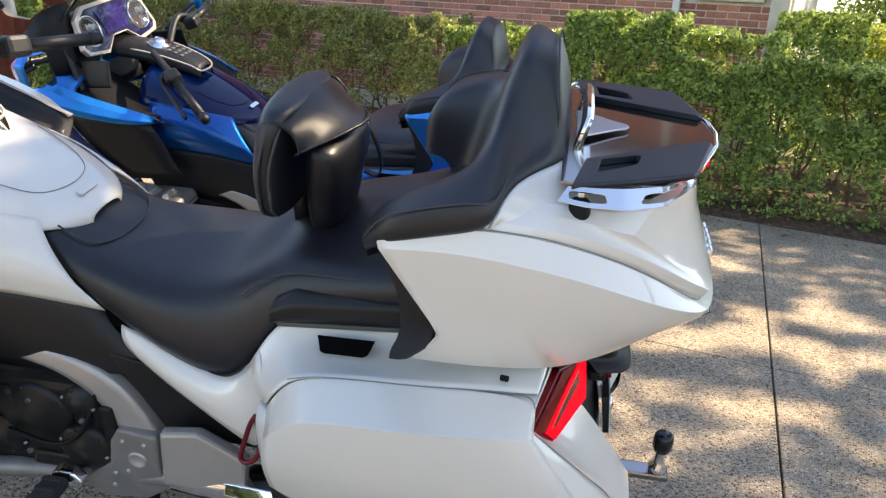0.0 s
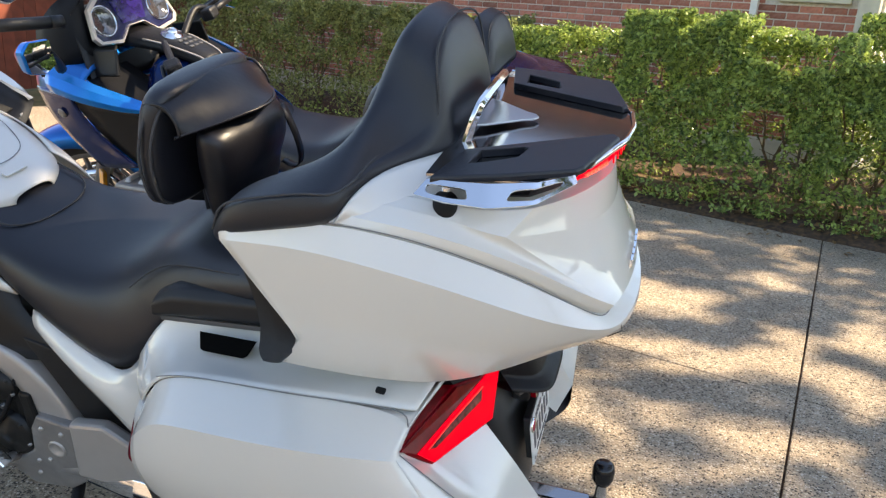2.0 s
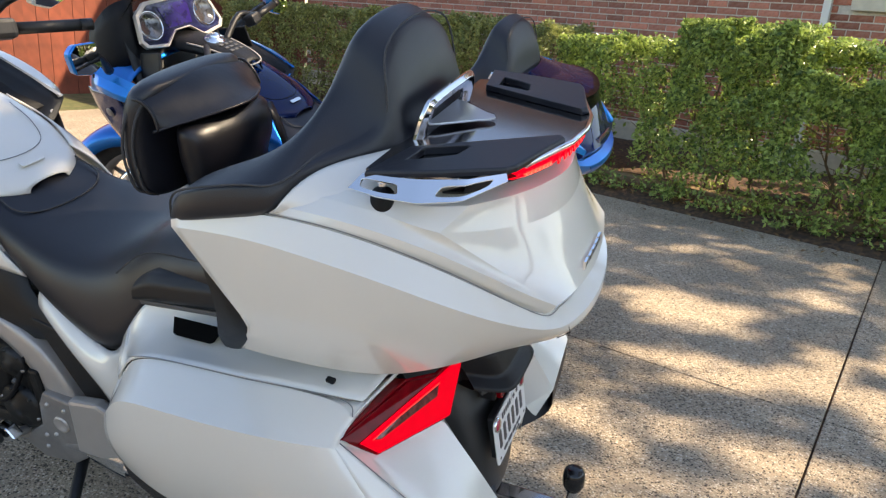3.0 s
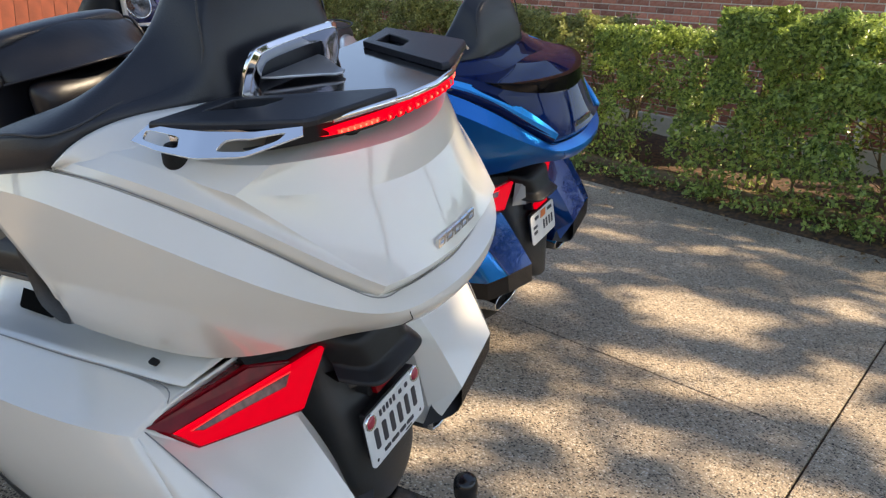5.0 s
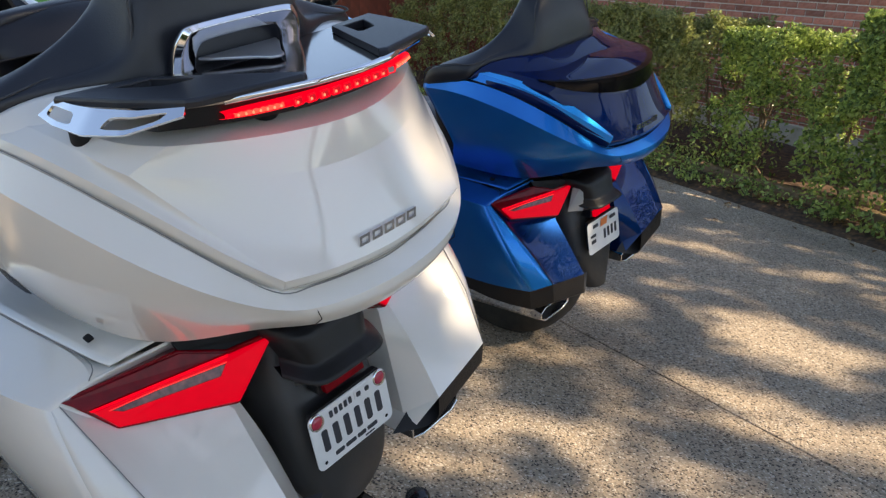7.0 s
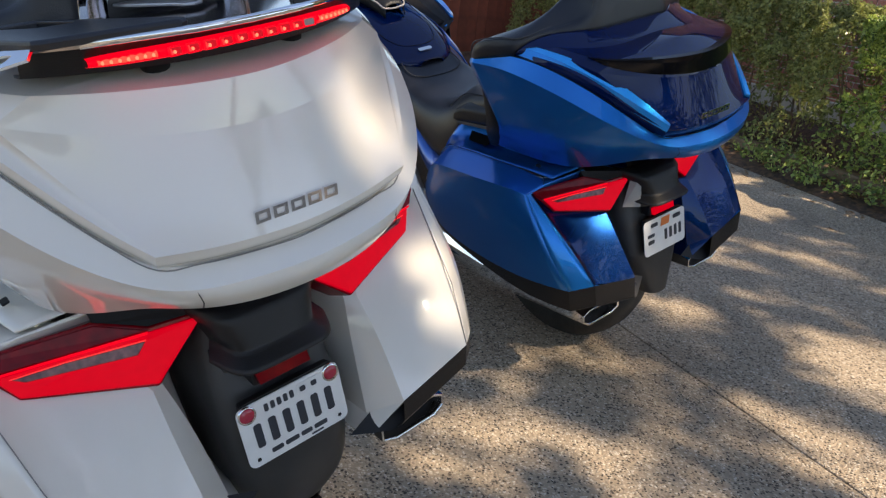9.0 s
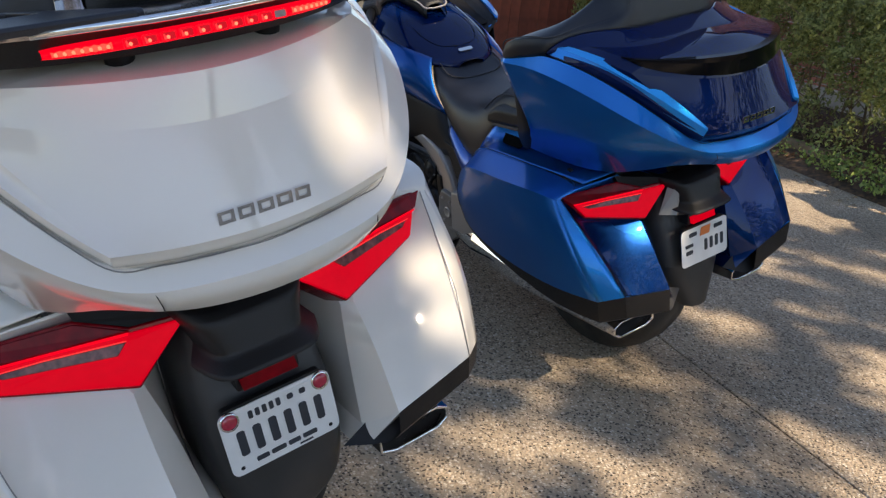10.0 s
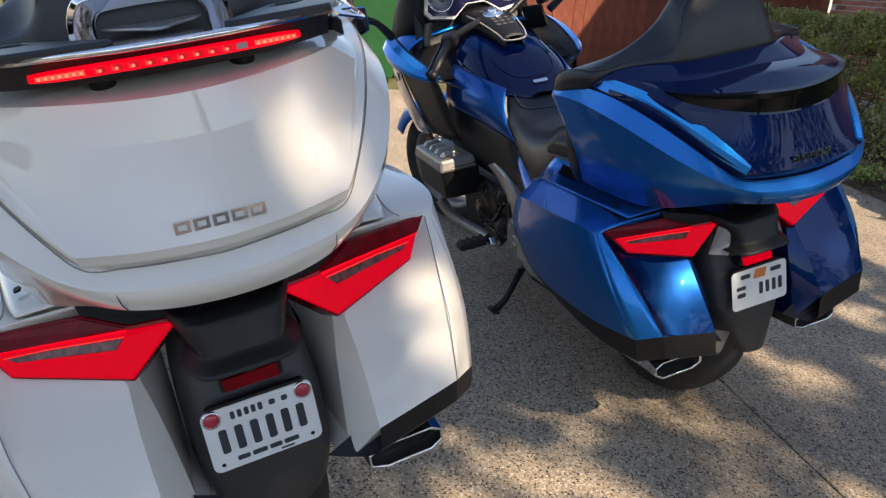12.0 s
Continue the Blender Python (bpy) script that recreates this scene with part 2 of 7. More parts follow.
GRASS = mat("dry_lawn", (0.09, 0.10, 0.035), 0.9, vary=0.4, scale=30, bump=0.8, bscale=150, dirt=(0.2, 0.16, 0.08), dscale=8, damount=0.6)
EDGING = mat("weathered_timber_edging", (0.24, 0.16, 0.085), 0.8, vary=0.25, scale=20, bump=0.5, bscale=80, dirt=(0.1, 0.06, 0.03), dscale=9, damount=0.5)
BRICK = mat("red_brick", (0.44, 0.155, 0.10), 0.85, vary=0.22, scale=40, bump=0.6, bscale=150, obj=0.42, dirt=(0.42, 0.30, 0.25), dscale=30, damount=0.25)
BRICKFAR = mat("red_brick_far", (0.44, 0.155, 0.10), 0.85, vary=0.22, scale=40, bump=0.6, bscale=150, island=0.42, dirt=(0.42, 0.30, 0.25), dscale=30, damount=0.25)
MORTAR = mat("pale_mortar", (0.68, 0.62, 0.54), 0.9, vary=0.15, scale=30, bump=0.5, bscale=120)
STONE = mat("cream_stone_trim", (0.62, 0.55, 0.44), 0.8, vary=0.1, scale=12, bump=0.3, bscale=90)
WHITEPAINT = mat("white_trim_paint", (0.74, 0.71, 0.66), 0.55, vary=0.05, scale=10)
FENCE = mat("red_brown_fence_stain", (0.20, 0.048, 0.024), 0.7, vary=0.25, scale=6, bump=0.4, bscale=60, obj=0.15)
BARK = mat("bark", (0.14, 0.10, 0.07), 0.9, vary=0.35, scale=15, bump=1.0, bscale=40)
TWIG = mat("grey_brown_twigs", (0.20, 0.14, 0.085), 0.85, vary=0.3, scale=30)
LEAF = leafy("hedge_leaves", (0.068, 0.125, 0.030), (0.55, 0.67, 0.18))
# sunlight on the far right shrub put into brighter, yellower leaves
LEAFSUNLIT = leafy("sunlit_hedge_leaves", (0.14, 0.19, 0.03), (0.62, 0.66, 0.12))
LEAFDULL = leafy("thin_hedge_leaves", (0.125, 0.15, 0.042), (0.46, 0.48, 0.17))
TREELEAF = leafy("tree_leaves", (0.03, 0.06, 0.015), (0.08, 0.13, 0.03))
DEADLEAF = leafy("fallen_leaves", (0.12, 0.06, 0.025), (0.35, 0.2, 0.08))
GREENBIN = mat("green_bin_plastic", (0.012, 0.10, 0.028), 0.5, vary=0.1, scale=5)
ROOF = mat("roof_shingle", (0.20, 0.145, 0.115), 0.9, vary=0.45, scale=9)


# ---- mesh helpers ----
def part(name, bm, material, parent=None, label="", sub=0, solid=0.0, smooth=True, bevel=0.0, offset=-1.0):
    """Links a bmesh as one mesh object under a thing or a part."""
    bmesh.ops.remove_doubles(bm, verts=bm.verts, dist=1e-5)
    bmesh.ops.recalc_face_normals(bm, faces=bm.faces)
    me = bpy.data.meshes.new(name)
    bm.to_mesh(me)
    bm.free()
    if smooth:
        me.polygons.foreach_set("use_smooth", [True] * len(me.polygons))
    me.materials.append(material)
    ob = new(name, me)
    ob.parent = parent
    if label:
        ob["label"] = label
    if sub:
        md = ob.modifiers.new("smooth", "SUBSURF")
        md.levels = md.render_levels = sub
        md.boundary_smooth = "PRESERVE_CORNERS"
    if solid:
        md = ob.modifiers.new("thickness", "SOLIDIFY")
        md.thickness, md.offset = solid, offset
    if bevel:
        md = ob.modifiers.new("edges", "BEVEL")
        md.width, md.segments, md.limit_method, md.angle_limit = bevel, 2, "ANGLE", radians(35)
        md.harden_normals = smooth
    return ob


def full(row):
    """A half row from the middle (y = 0) outwards, completed by its mirror image."""
    return [(x, -y, z) for x, y, z in reversed(row) if y > 1e-6] + list(row)


def flip(rows):
    return [[(x, -y, z) for x, y, z in row] for row in rows]


def cage(rows, crease_cols=(), crease_rows=(), loop=False, caps=False, sharp=1.0, bm=None, corners=()):
    """A sheet of quads through rows of points, with creased lines."""
    bm = bm or bmesh.new()
    cl = bm.edges.layers.float.get("crease_edge") or bm.edges.layers.float.new("crease_edge")
    cv = bm.verts.layers.float.get("crease_vert") or bm.verts.layers.float.new("crease_vert")
    vs = [[bm.verts.new(p) for p in row] for row in rows]
    n = len(rows[0])
    if corners:
        for i, j in corners:
            vs[i][j][cv] = 1.0
    for a, b in zip(vs, vs[1:]):
        for j in range(n if loop else n - 1):
            k = (j + 1) % n
            quad = []
            for v in (a[j], a[k], b[k], b[j]):
                if not any((v.co - w.co).length < 1e-6 for w in quad):
                    quad.append(v)
            if len(quad) > 2:
                bm.faces.new(quad)
    if caps:
        for row in (vs[0], vs[-1]):
            bm.faces.new(row)
    for j in crease_cols:
        for a, b in zip(vs, vs[1:]):
            e = bm.edges.get((a[j], b[j]))
            if e:
                e[cl], e.smooth = sharp, sharp < 0.9
    for i in crease_rows:
        for j in range(n if loop else n - 1):
            e = bm.edges.get((vs[i][j], vs[i][(j + 1) % n]))
            if e:
                e[cl], e.smooth = sharp, sharp < 0.9
    return bm


def box(bm, c, s, m=None, taper=1.0):
    """A box of size s round c, its top narrowed by taper, under the matrix m."""
    vs = []
    for k in (-1, 1):
        w = taper if k > 0 else 1.0
        for i, j in ((-1, -1), (1, -1), (1, 1), (-1, 1)):
            v = Vector((c[0] + i * s[0] / 2 * w, c[1] + j * s[1] / 2 * w, c[2] + k * s[2] / 2))
            vs.append(bm.verts.new(m @ v if m else v))
    for f in ((3, 2, 1, 0), (4, 5, 6, 7), (0, 1, 5, 4), (1, 2, 6, 5), (2, 3, 7, 6), (3, 0, 4, 7)):
        bm.faces.new([vs[i] for i in f])
    return bm


def tube(bm, points, radius, sides=10, caps=True):
    """A round bar along points; radius one number or one for each point."""
    pts = [Vector(p) for p in points]
    rad = np.interp(np.linspace(0, 1, len(pts)), np.linspace(0, 1, len(radius)), radius) if isinstance(radius, (list, tuple)) else [radius] * len(pts)
    rings = []
    side = None
    for i, p in enumerate(pts):
        d = (pts[min(i + 1, len(pts) - 1)] - pts[max(i - 1, 0)]).normalized()
        if side is None:
            side = d.orthogonal().normalized()
        side = (side - d * side.dot(d)).normalized()
        up = d.cross(side)
        rings.append([bm.verts.new(p + (side * math.cos(a) + up * math.sin(a)) * rad[i]) for a in (2 * math.pi * k / sides for k in range(sides))])
    for a, b in zip(rings, rings[1:]):
        for k in range(sides):
            bm.faces.new((a[k], a[(k + 1) % sides], b[(k + 1) % sides], b[k]))
    if caps:
        bm.faces.new(rings[0][::-1])
        bm.faces.new(rings[-1])
    return bm


def curve_through(points, n=5):
    """More points on a smooth line through the given ones."""
    pts = [Vector(p) for p in points]
    out = []
    for i in range(len(pts) - 1):
        p0, p1, p2, p3 = pts[max(i - 1, 0)], pts[i], pts[i + 1], pts[min(i + 2, len(pts) - 1)]
        for j in range(n):
            k = j / n
            out.append(0.5 * (2 * p1 + (p2 - p0) * k + (2 * p0 - 5 * p1 + 4 * p2 - p3) * k * k + (3 * p1 - p0 - 3 * p2 + p3) * k ** 3))
    return out + [pts[-1]]


def prism(bm, outline, depth, m=None):
    """An outline in the xy plane drawn out along z, under the matrix m."""
    m = m or Matrix()
    lo = [bm.verts.new(m @ Vector((x, y, 0))) for x, y in outline]
    hi = [bm.verts.new(m @ Vector((x, y, depth))) for x, y in outline]
    bm.faces.new(lo[::-1])
    bm.faces.new(hi)
    k = len(lo)
    for i in range(k):
        bm.faces.new((lo[i], lo[(i + 1) % k], hi[(i + 1) % k], hi[i]))
    return bm


def ring_prism(bm, outer, inner, depth, m=None):
    """A flat frame between two outlines of equal length."""
    m = m or Matrix()
    k = len(outer)
    v = [[bm.verts.new(m @ Vector((x, y, z))) for x, y in o] for z in (0, depth) for o in (outer, inner)]
    for i in range(k):
        j = (i + 1) % k
        bm.faces.new((v[0][j], v[0][i], v[1][i], v[1][j]))
        bm.faces.new((v[2][i], v[2][j], v[3][j], v[3][i]))
        bm.faces.new((v[0][i], v[0][j], v[2][j], v[2][i]))
        bm.faces.new((v[1][j], v[1][i], v[3][i], v[3][j]))
    return bm


def lathe(bm, profile, m=None, sides=40):
    """Turns a profile of (radius, height) round z, under the matrix m."""
    m = m or Matrix()
    rings = [[bm.verts.new(m @ Vector((r * math.cos(a), r * math.sin(a), h))) for a in (2 * math.pi * k / sides for k in range(sides))] for r, h in profile]
    for a, b in zip(rings, rings[1:]):
        for k in range(sides):
            bm.faces.new((a[k], a[(k + 1) % sides], b[(k + 1) % sides], b[k]))
    return bm


def round_rect(w, h, r, n=4):
    pts = []
    for cx, cy, a0 in ((w / 2 - r, h / 2 - r, 0), (-w / 2 + r, h / 2 - r, 90), (-w / 2 + r, -h / 2 + r, 180), (w / 2 - r, -h / 2 + r, 270)):
        for k in range(n + 1):
            a = radians(a0 + 90 * k / n)
            pts.append((cx + r * math.cos(a), cy + r * math.sin(a)))
    return pts


def plane_of(origin, xdir, ydir):
    """A matrix whose x and y run along the given directions."""
    x = Vector(xdir).normalized()
    z = x.cross(Vector(ydir)).normalized()
    y = z.cross(x)
    return Matrix.Translation(origin) @ Matrix((x, y, z)).transposed().to_4x4()


def joined(name, verts, faces, material, parent=None, smooth=False):
    me = bpy.data.meshes.new(name)
    me.from_pydata(verts, [], faces)
    me.materials.append(material)
    if smooth:
        me.polygons.foreach_set("use_smooth", [True] * len(me.polygons))
    ob = new(name, me)
    ob.parent = parent
    return ob


# ---- setting: the house's own axes, e along the wall, d towards it ----
HOUSE = Matrix.Rotation(radians(-28.2), 4, "Z")
EDGE_D, WALL_D = 5.37, 8.0


def world_to_house(x, y):
    v = HOUSE.inverted() @ Vector((x, y, 0))
    return v.x, v.y


def clip(poly, nx, ny, c):
    """The part of a convex outline where nx*x + ny*y <= c."""
    out = []
    for (x0, y0), (x1, y1) in zip(poly, poly[1:] + poly[:1]):
        a, b = nx * x0 + ny * y0 - c, nx * x1 + ny * y1 - c
        if a <= 0:
            out.append((x0, y0))
        if a * b < 0:
            s = a / (a - b)
            out.append((x0 + s * (x1 - x0), y0 + s * (y1 - y0)))
    return out


bm = bmesh.new()
for x, y in ((-300, -300), (300, -300), (300, 300), (-300, 300)):
    bm.verts.new((x, y, -0.05))
bm.faces.new(bm.verts)
ground = tagged(part("ground", bm, GRASS, smooth=False), "dry lawn ground reaching to the horizon", "ground", kind="structure")

# driveway slabs with open joints
drive = tagged(new("driveway"), "exposed aggregate concrete driveway with dark saw-cut joints", "driveway", kind="structure")
region = [(-7.6, -14.0), (13.0, -14.0), (13.0, EDGE_D), (-7.6, EDGE_D)]


def line_through(a, b):
    (xa, ya), (xb, yb) = world_to_house(*a), world_to_house(*b)
    nx, ny = yb - ya, xa - xb
    k = math.hypot(nx, ny)
    return nx / k, ny / k, (nx * xa + ny * ya) / k


cut_a = line_through((1.06, 1.80), (2.24, 4.85))
cut_b = line_through((0.13, 3.195), (1.77, 2.48))
cut_c = (cut_a[0], cut_a[1], cut_a[2] - 5.2)
cut_d = (cut_a[0], cut_a[1], cut_a[2] + 4.6)
cut_e = (cut_b[0], cut_b[1], cut_b[2] + 4.8)


def halves(polys, cut, gap):
    nx, ny, c = cut
    out = []
    for p in polys:
        for q in (clip(p, nx, ny, c - gap / 2), clip(p, -nx, -ny, -c - gap / 2)):
            if len(q) > 2:
                out.append(q)
    return out


slabs = halves(halves(halves(halves(halves([region], cut_a, 0.007), cut_b, 0.006), cut_c, 0.012), cut_d, 0.012), cut_e, 0.012)
for s in slabs:
    part("slab", prism(bmesh.new(), s, 0.06, Matrix.Translation((0, 0, -0.06))), DRIVE, drive, smooth=False, bevel=0.004)
bm = bmesh.new()
bm.faces.new([bm.verts.new((x, y, -0.014)) for x, y in region])
part("joint_sand", bm, SOIL, drive, "dark grit in the joints", smooth=False)
drive.matrix_world = HOUSE

bm = bmesh.new()
random.seed(5)
nx_, ny_ = 90, 16
grid = [[(-9.5 + 14.0 * i / nx_, EDGE_D + 0.002 + (WALL_D - EDGE_D) * j / ny_, -0.012 if j == 0 else 0.035 + 0.035 * noise.noise((i * 0.35, j * 0.4, 0)) + 0.02 * random.random()) for j in range(ny_ + 1)] for i in range(nx_ + 1)]
bed = tagged(part("planting_bed", cage(grid), SOIL), "brown mulch and soil of a planting bed", "soil", kind="structure")
bed.matrix_world = HOUSE

# timber edging behind the driveway, in lengths
random.seed(3)
e = -6.5
while e < 4.6:
    w = random.uniform(0.7, 1.5)
    bm = bmesh.new()
    box(bm, (e + w / 2, EDGE_D + 0.42 + random.uniform(-0.02, 0.02), 0.05), (w - 0.02, 0.10, 0.13))
    ob = tagged(part("edging_timber", bm, EDGING, bevel=0.012, smooth=False), "weathered tan timber edging in the planting bed", "edging", "timber edging", "structure")
    ob.matrix_world = HOUSE
    e += w


def leaves(rng, centres, size, spread, normal_bias=None):
    """Folded four-cornered leaves at the centres, turned at random."""
    n = len(centres)
    a = rng.normal(size=(n, 3))
    if normal_bias is not None:
        a += normal_bias
    a /= np.linalg.norm(a, axis=1)[:, None]
    b = rng.normal(size=(n, 3))
    b -= a * (a * b).sum(1)[:, None]
    b /= np.linalg.norm(b, axis=1)[:, None]
    c = np.cross(a, b)
    s = size * rng.uniform(1 - spread, 1 + spread, n)[:, None]
    base, tip = centres - b * s * 0.5, centres + b * s * 0.5
    left, right = centres - c * s * 0.28 + a * s * 0.1, centres + c * s * 0.28 + a * s * 0.1
    v = np.stack((base, right, tip, left), 1).reshape(-1, 3)
    k = np.arange(n)[:, None] * 4
    f = np.concatenate((k + np.array([[0, 1, 2]]), k + np.array([[0, 2, 3]])), 1).reshape(-1, 3)
    return v.tolist(), f.tolist()


def shrub(seed, e0, e1, d0, d1, top, count, leaf, label, thin=0.0, low=0.12):
    """A clipped hedge plant: stems from the ground, branching twigs and a leafy shell with gaps."""
    rng = np.random.default_rng(seed)
    w, dp = e1 - e0, d1 - d0
    thing = tagged(new("hedge_shrub"), label, "hedge", "shrubs of the clipped hedge")
    bm = bmesh.new()
    for _ in range(int(8 * w)):
        x, y = rng.uniform(e0 + 0.1, e1 - 0.1), rng.uniform(d0 + dp * 0.3, d1 - 0.1)
        pts, p = [], np.array([x, y, 0.0])
        for k in range(7):
            pts.append(tuple(p))
            p = p + np.array([rng.normal() * 0.05, rng.normal() * 0.04 - 0.015, top / 7.0])
        tube(bm, pts, [0.013 * (1 - 0.11 * k) for k in range(7)], 5, False)
        for _ in range(9):
            q = np.array(pts[rng.integers(1, 6)])
            g = rng.normal(size=3) * np.array([0.14, 0.16, 0.06]) + np.array([0, -0.05, 0.14])
            tube(bm, [tuple(q), tuple(q + g * 0.5 + rng.normal(size=3) * 0.015), tuple(q + g)], [0.005, 0.004, 0.002], 4, False)
    part("stem_growth", bm, TWIG, thing)
    # leaf places: most near the skin, fewer inside, thinner towards the ground
    m = int(count * 1.6)
    u, v, h = rng.uniform(0, 1, m), rng.uniform(0, 1, m), rng.uniform(0, 1, m) ** 0.8
    face = rng.uniform(0, 1, m)
    depth = rng.exponential(0.055, m)
    x = e0 + w * u
    bulge = np.array([noise.noise((a * 2.2, b * 3.0, seed * 7.7)) for a, b in zip(x, h)]) * 0.16 + np.array([noise.noise((a * 7, b * 9, seed * 3.1)) for a, b in zip(x, h)]) * 0.05
    y = np.where(face < 0.55, d0 + depth - bulge - 0.10 * (1 - h), np.where(face < 0.8, d0 + dp * v, d1 - depth))
    z = np.where((face >= 0.55) & (face < 0.8), top - 0.05 - depth + bulge * 0.5, low + (top - low) * h + bulge * 0.4)
    gap = np.array([noise.noise((a * 3.2, b * 3.4, c * 4.0 + seed)) + 0.5 * noise.noise((a * 7.5, b * 7.5, c * 8.0)) for a, b, c in zip(x, y, z)])
    keep = (gap > -0.28 + thin) & (rng.uniform(0, 1, m) < np.clip(0.12 + 1.25 * (z / top), 0, 1))
    cs = np.stack((x, y, z), 1)[keep][:count]
    vv, ff = leaves(rng, cs, leaf, 0.35, np.array([0.0, -0.5, 0.7]))
    joined("foliage", vv, ff, LEAFDULL if label == THIN else LEAFSUNLIT if seed == 14 else LEAF, thing)
    thing.matrix_world = HOUSE
    return thing


GREEN = "dense clipped green hedge shrub with small glossy leaves"
THIN = "thin twiggy hedge shrub with sparse dull leaves"
LOOSE = "yellow-green hedge shrub with loose sunlit new growth"
shrub(1, -8.6, -7.0, 5.95, 6.6, 1.22, 11000, 0.04, THIN, 0.14)
shrub(2, -7.0, -5.7, 5.9, 6.6, 1.24, 11000, 0.038, THIN, 0.14)
shrub(3, -5.7, -4.7, 5.85, 6.6, 1.24, 13000, 0.036, THIN, 0.13)
shrub(4, -4.7, -3.9, 5.8, 6.6, 1.25, 12000, 0.035, THIN, 0.14)
shrub(5, -3.9, -3.1, 5.8, 6.55, 1.22, 11000, 0.035, THIN, 0.15)
shrub(6, -3.1, -2.5, 5.8, 6.5, 1.15, 9000, 0.036, GREEN, 0.20)
shrub(7, -2.5, -1.9, 5.75, 6.45, 1.17, 9500, 0.036, GREEN, 0.18)
shrub(8, -1.95, -1.15, 5.62, 6.5, 1.34, 20000, 0.037, GREEN, 0.10)
shrub(9, -1.2, -0.42, 5.62, 6.5, 1.27, 19000, 0.037, GREEN, 0.12)
shrub(10, -0.5, 0.35, 5.66, 6.5, 1.09, 16000, 0.038, LOOSE, 0.12)
shrub(11, 0.3, 1.4, 5.7, 6.6, 1.10, 17000, 0.038, LOOSE, 0.08)
shrub(12, 1.4, 2.7, 5.75, 6.6, 1.22, 12000, 0.038, GREEN, 0.02)
shrub(13, -0.58, 0.12, 7.0, 7.7, 1.44, 9000, 0.04, GREEN, 0.06)
shrub(14, 0.12, 1.3, 7.2, 7.9, 1.38, 11000, 0.04, LOOSE, 0.04)
shrub(15, -0.3, 2.2, 11.6, 12.5, 2.1, 9000, 0.075, GREEN, 0.0)
shrub(16, 2.2, 4.7, 11.4, 12.4, 2.3, 9000, 0.075, GREEN, 0.0)

# low weeds and creeping shoots along the bed's edge, in tufts
rng = np.random.default_rng(17)
tuft_e, tuft_d = rng.uniform(-7.0, 3.0, 240), EDGE_D + 0.03 + rng.uniform(0.0, 1.0, 240) ** 1.2 * 0.42
tuft_h = rng.uniform(0.05, 0.20, 240) * (0.6 + 0.9 * (tuft_d - EDGE_D) / 0.45)
pick = rng.integers(0, 240, 6500)
up = rng.uniform(0.0, 1.0, 6500)
cs = np.stack((tuft_e[pick] + rng.normal(0, 0.055, 6500) * (0.4 + up), tuft_d[pick] + rng.normal(0, 0.05, 6500) * (0.4 + up), 0.045 + tuft_h[pick] * up), 1)
vv, ff = leaves(rng, cs, 0.034, 0.4, np.array([0.0, -0.3, 0.6]))
weeds = tagged(joined("weeds", vv, ff, LEAF), "low green weeds along the edge of the bed", "weeds", kind="stuff")
weeds.matrix_world = HOUSE

# fallen leaves on the bed and driveway
rng = np.random.default_rng(8)
cs = np.stack((rng.uniform(-6, 4.5, 1500), EDGE_D + 0.1 + np.abs(rng.normal(0, 0.22, 1500)), rng.uniform(0.03, 0.07, 1500)), 1)
vv, ff = leaves(rng, cs, 0.045, 0.4, np.array([0.0, 0.0, 2.5]))
on_drive = rng.uniform(size=(260, 3)) * np.array([9.0, 1.0, 0.004]) + np.array([-5.0, 0.0, 0.006])
on_drive[:, 1] = EDGE_D - np.abs(rng.normal(0, 0.16, 260))
v2, f2 = leaves(rng, on_drive, 0.035, 0.5, np.array([0.0, 0.0, 6.0]))
ff += [[i + len(vv) for i in f] for f in f2]
vv += v2
litter = tagged(joined("fallen_leaves", vv, ff, DEADLEAF), "dry brown fallen leaves along the bed", "leaves", kind="stuff")
litter.matrix_world = HOUSE


# unseen crown's openings, placed to cast sun flecks: x, y, half length, half width
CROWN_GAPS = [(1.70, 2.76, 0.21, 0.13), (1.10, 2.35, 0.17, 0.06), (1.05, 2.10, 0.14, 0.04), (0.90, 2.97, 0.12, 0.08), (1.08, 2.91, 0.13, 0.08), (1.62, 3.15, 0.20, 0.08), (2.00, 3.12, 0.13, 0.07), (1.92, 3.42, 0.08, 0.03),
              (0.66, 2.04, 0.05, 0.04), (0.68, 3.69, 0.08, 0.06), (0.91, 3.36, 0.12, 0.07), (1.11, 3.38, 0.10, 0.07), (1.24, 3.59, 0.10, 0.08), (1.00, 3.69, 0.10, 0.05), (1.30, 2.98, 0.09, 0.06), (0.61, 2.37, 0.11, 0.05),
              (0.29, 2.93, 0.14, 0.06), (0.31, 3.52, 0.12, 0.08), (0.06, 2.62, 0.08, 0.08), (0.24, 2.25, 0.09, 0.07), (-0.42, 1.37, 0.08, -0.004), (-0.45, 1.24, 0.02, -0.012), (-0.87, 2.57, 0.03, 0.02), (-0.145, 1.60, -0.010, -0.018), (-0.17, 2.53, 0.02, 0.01)]


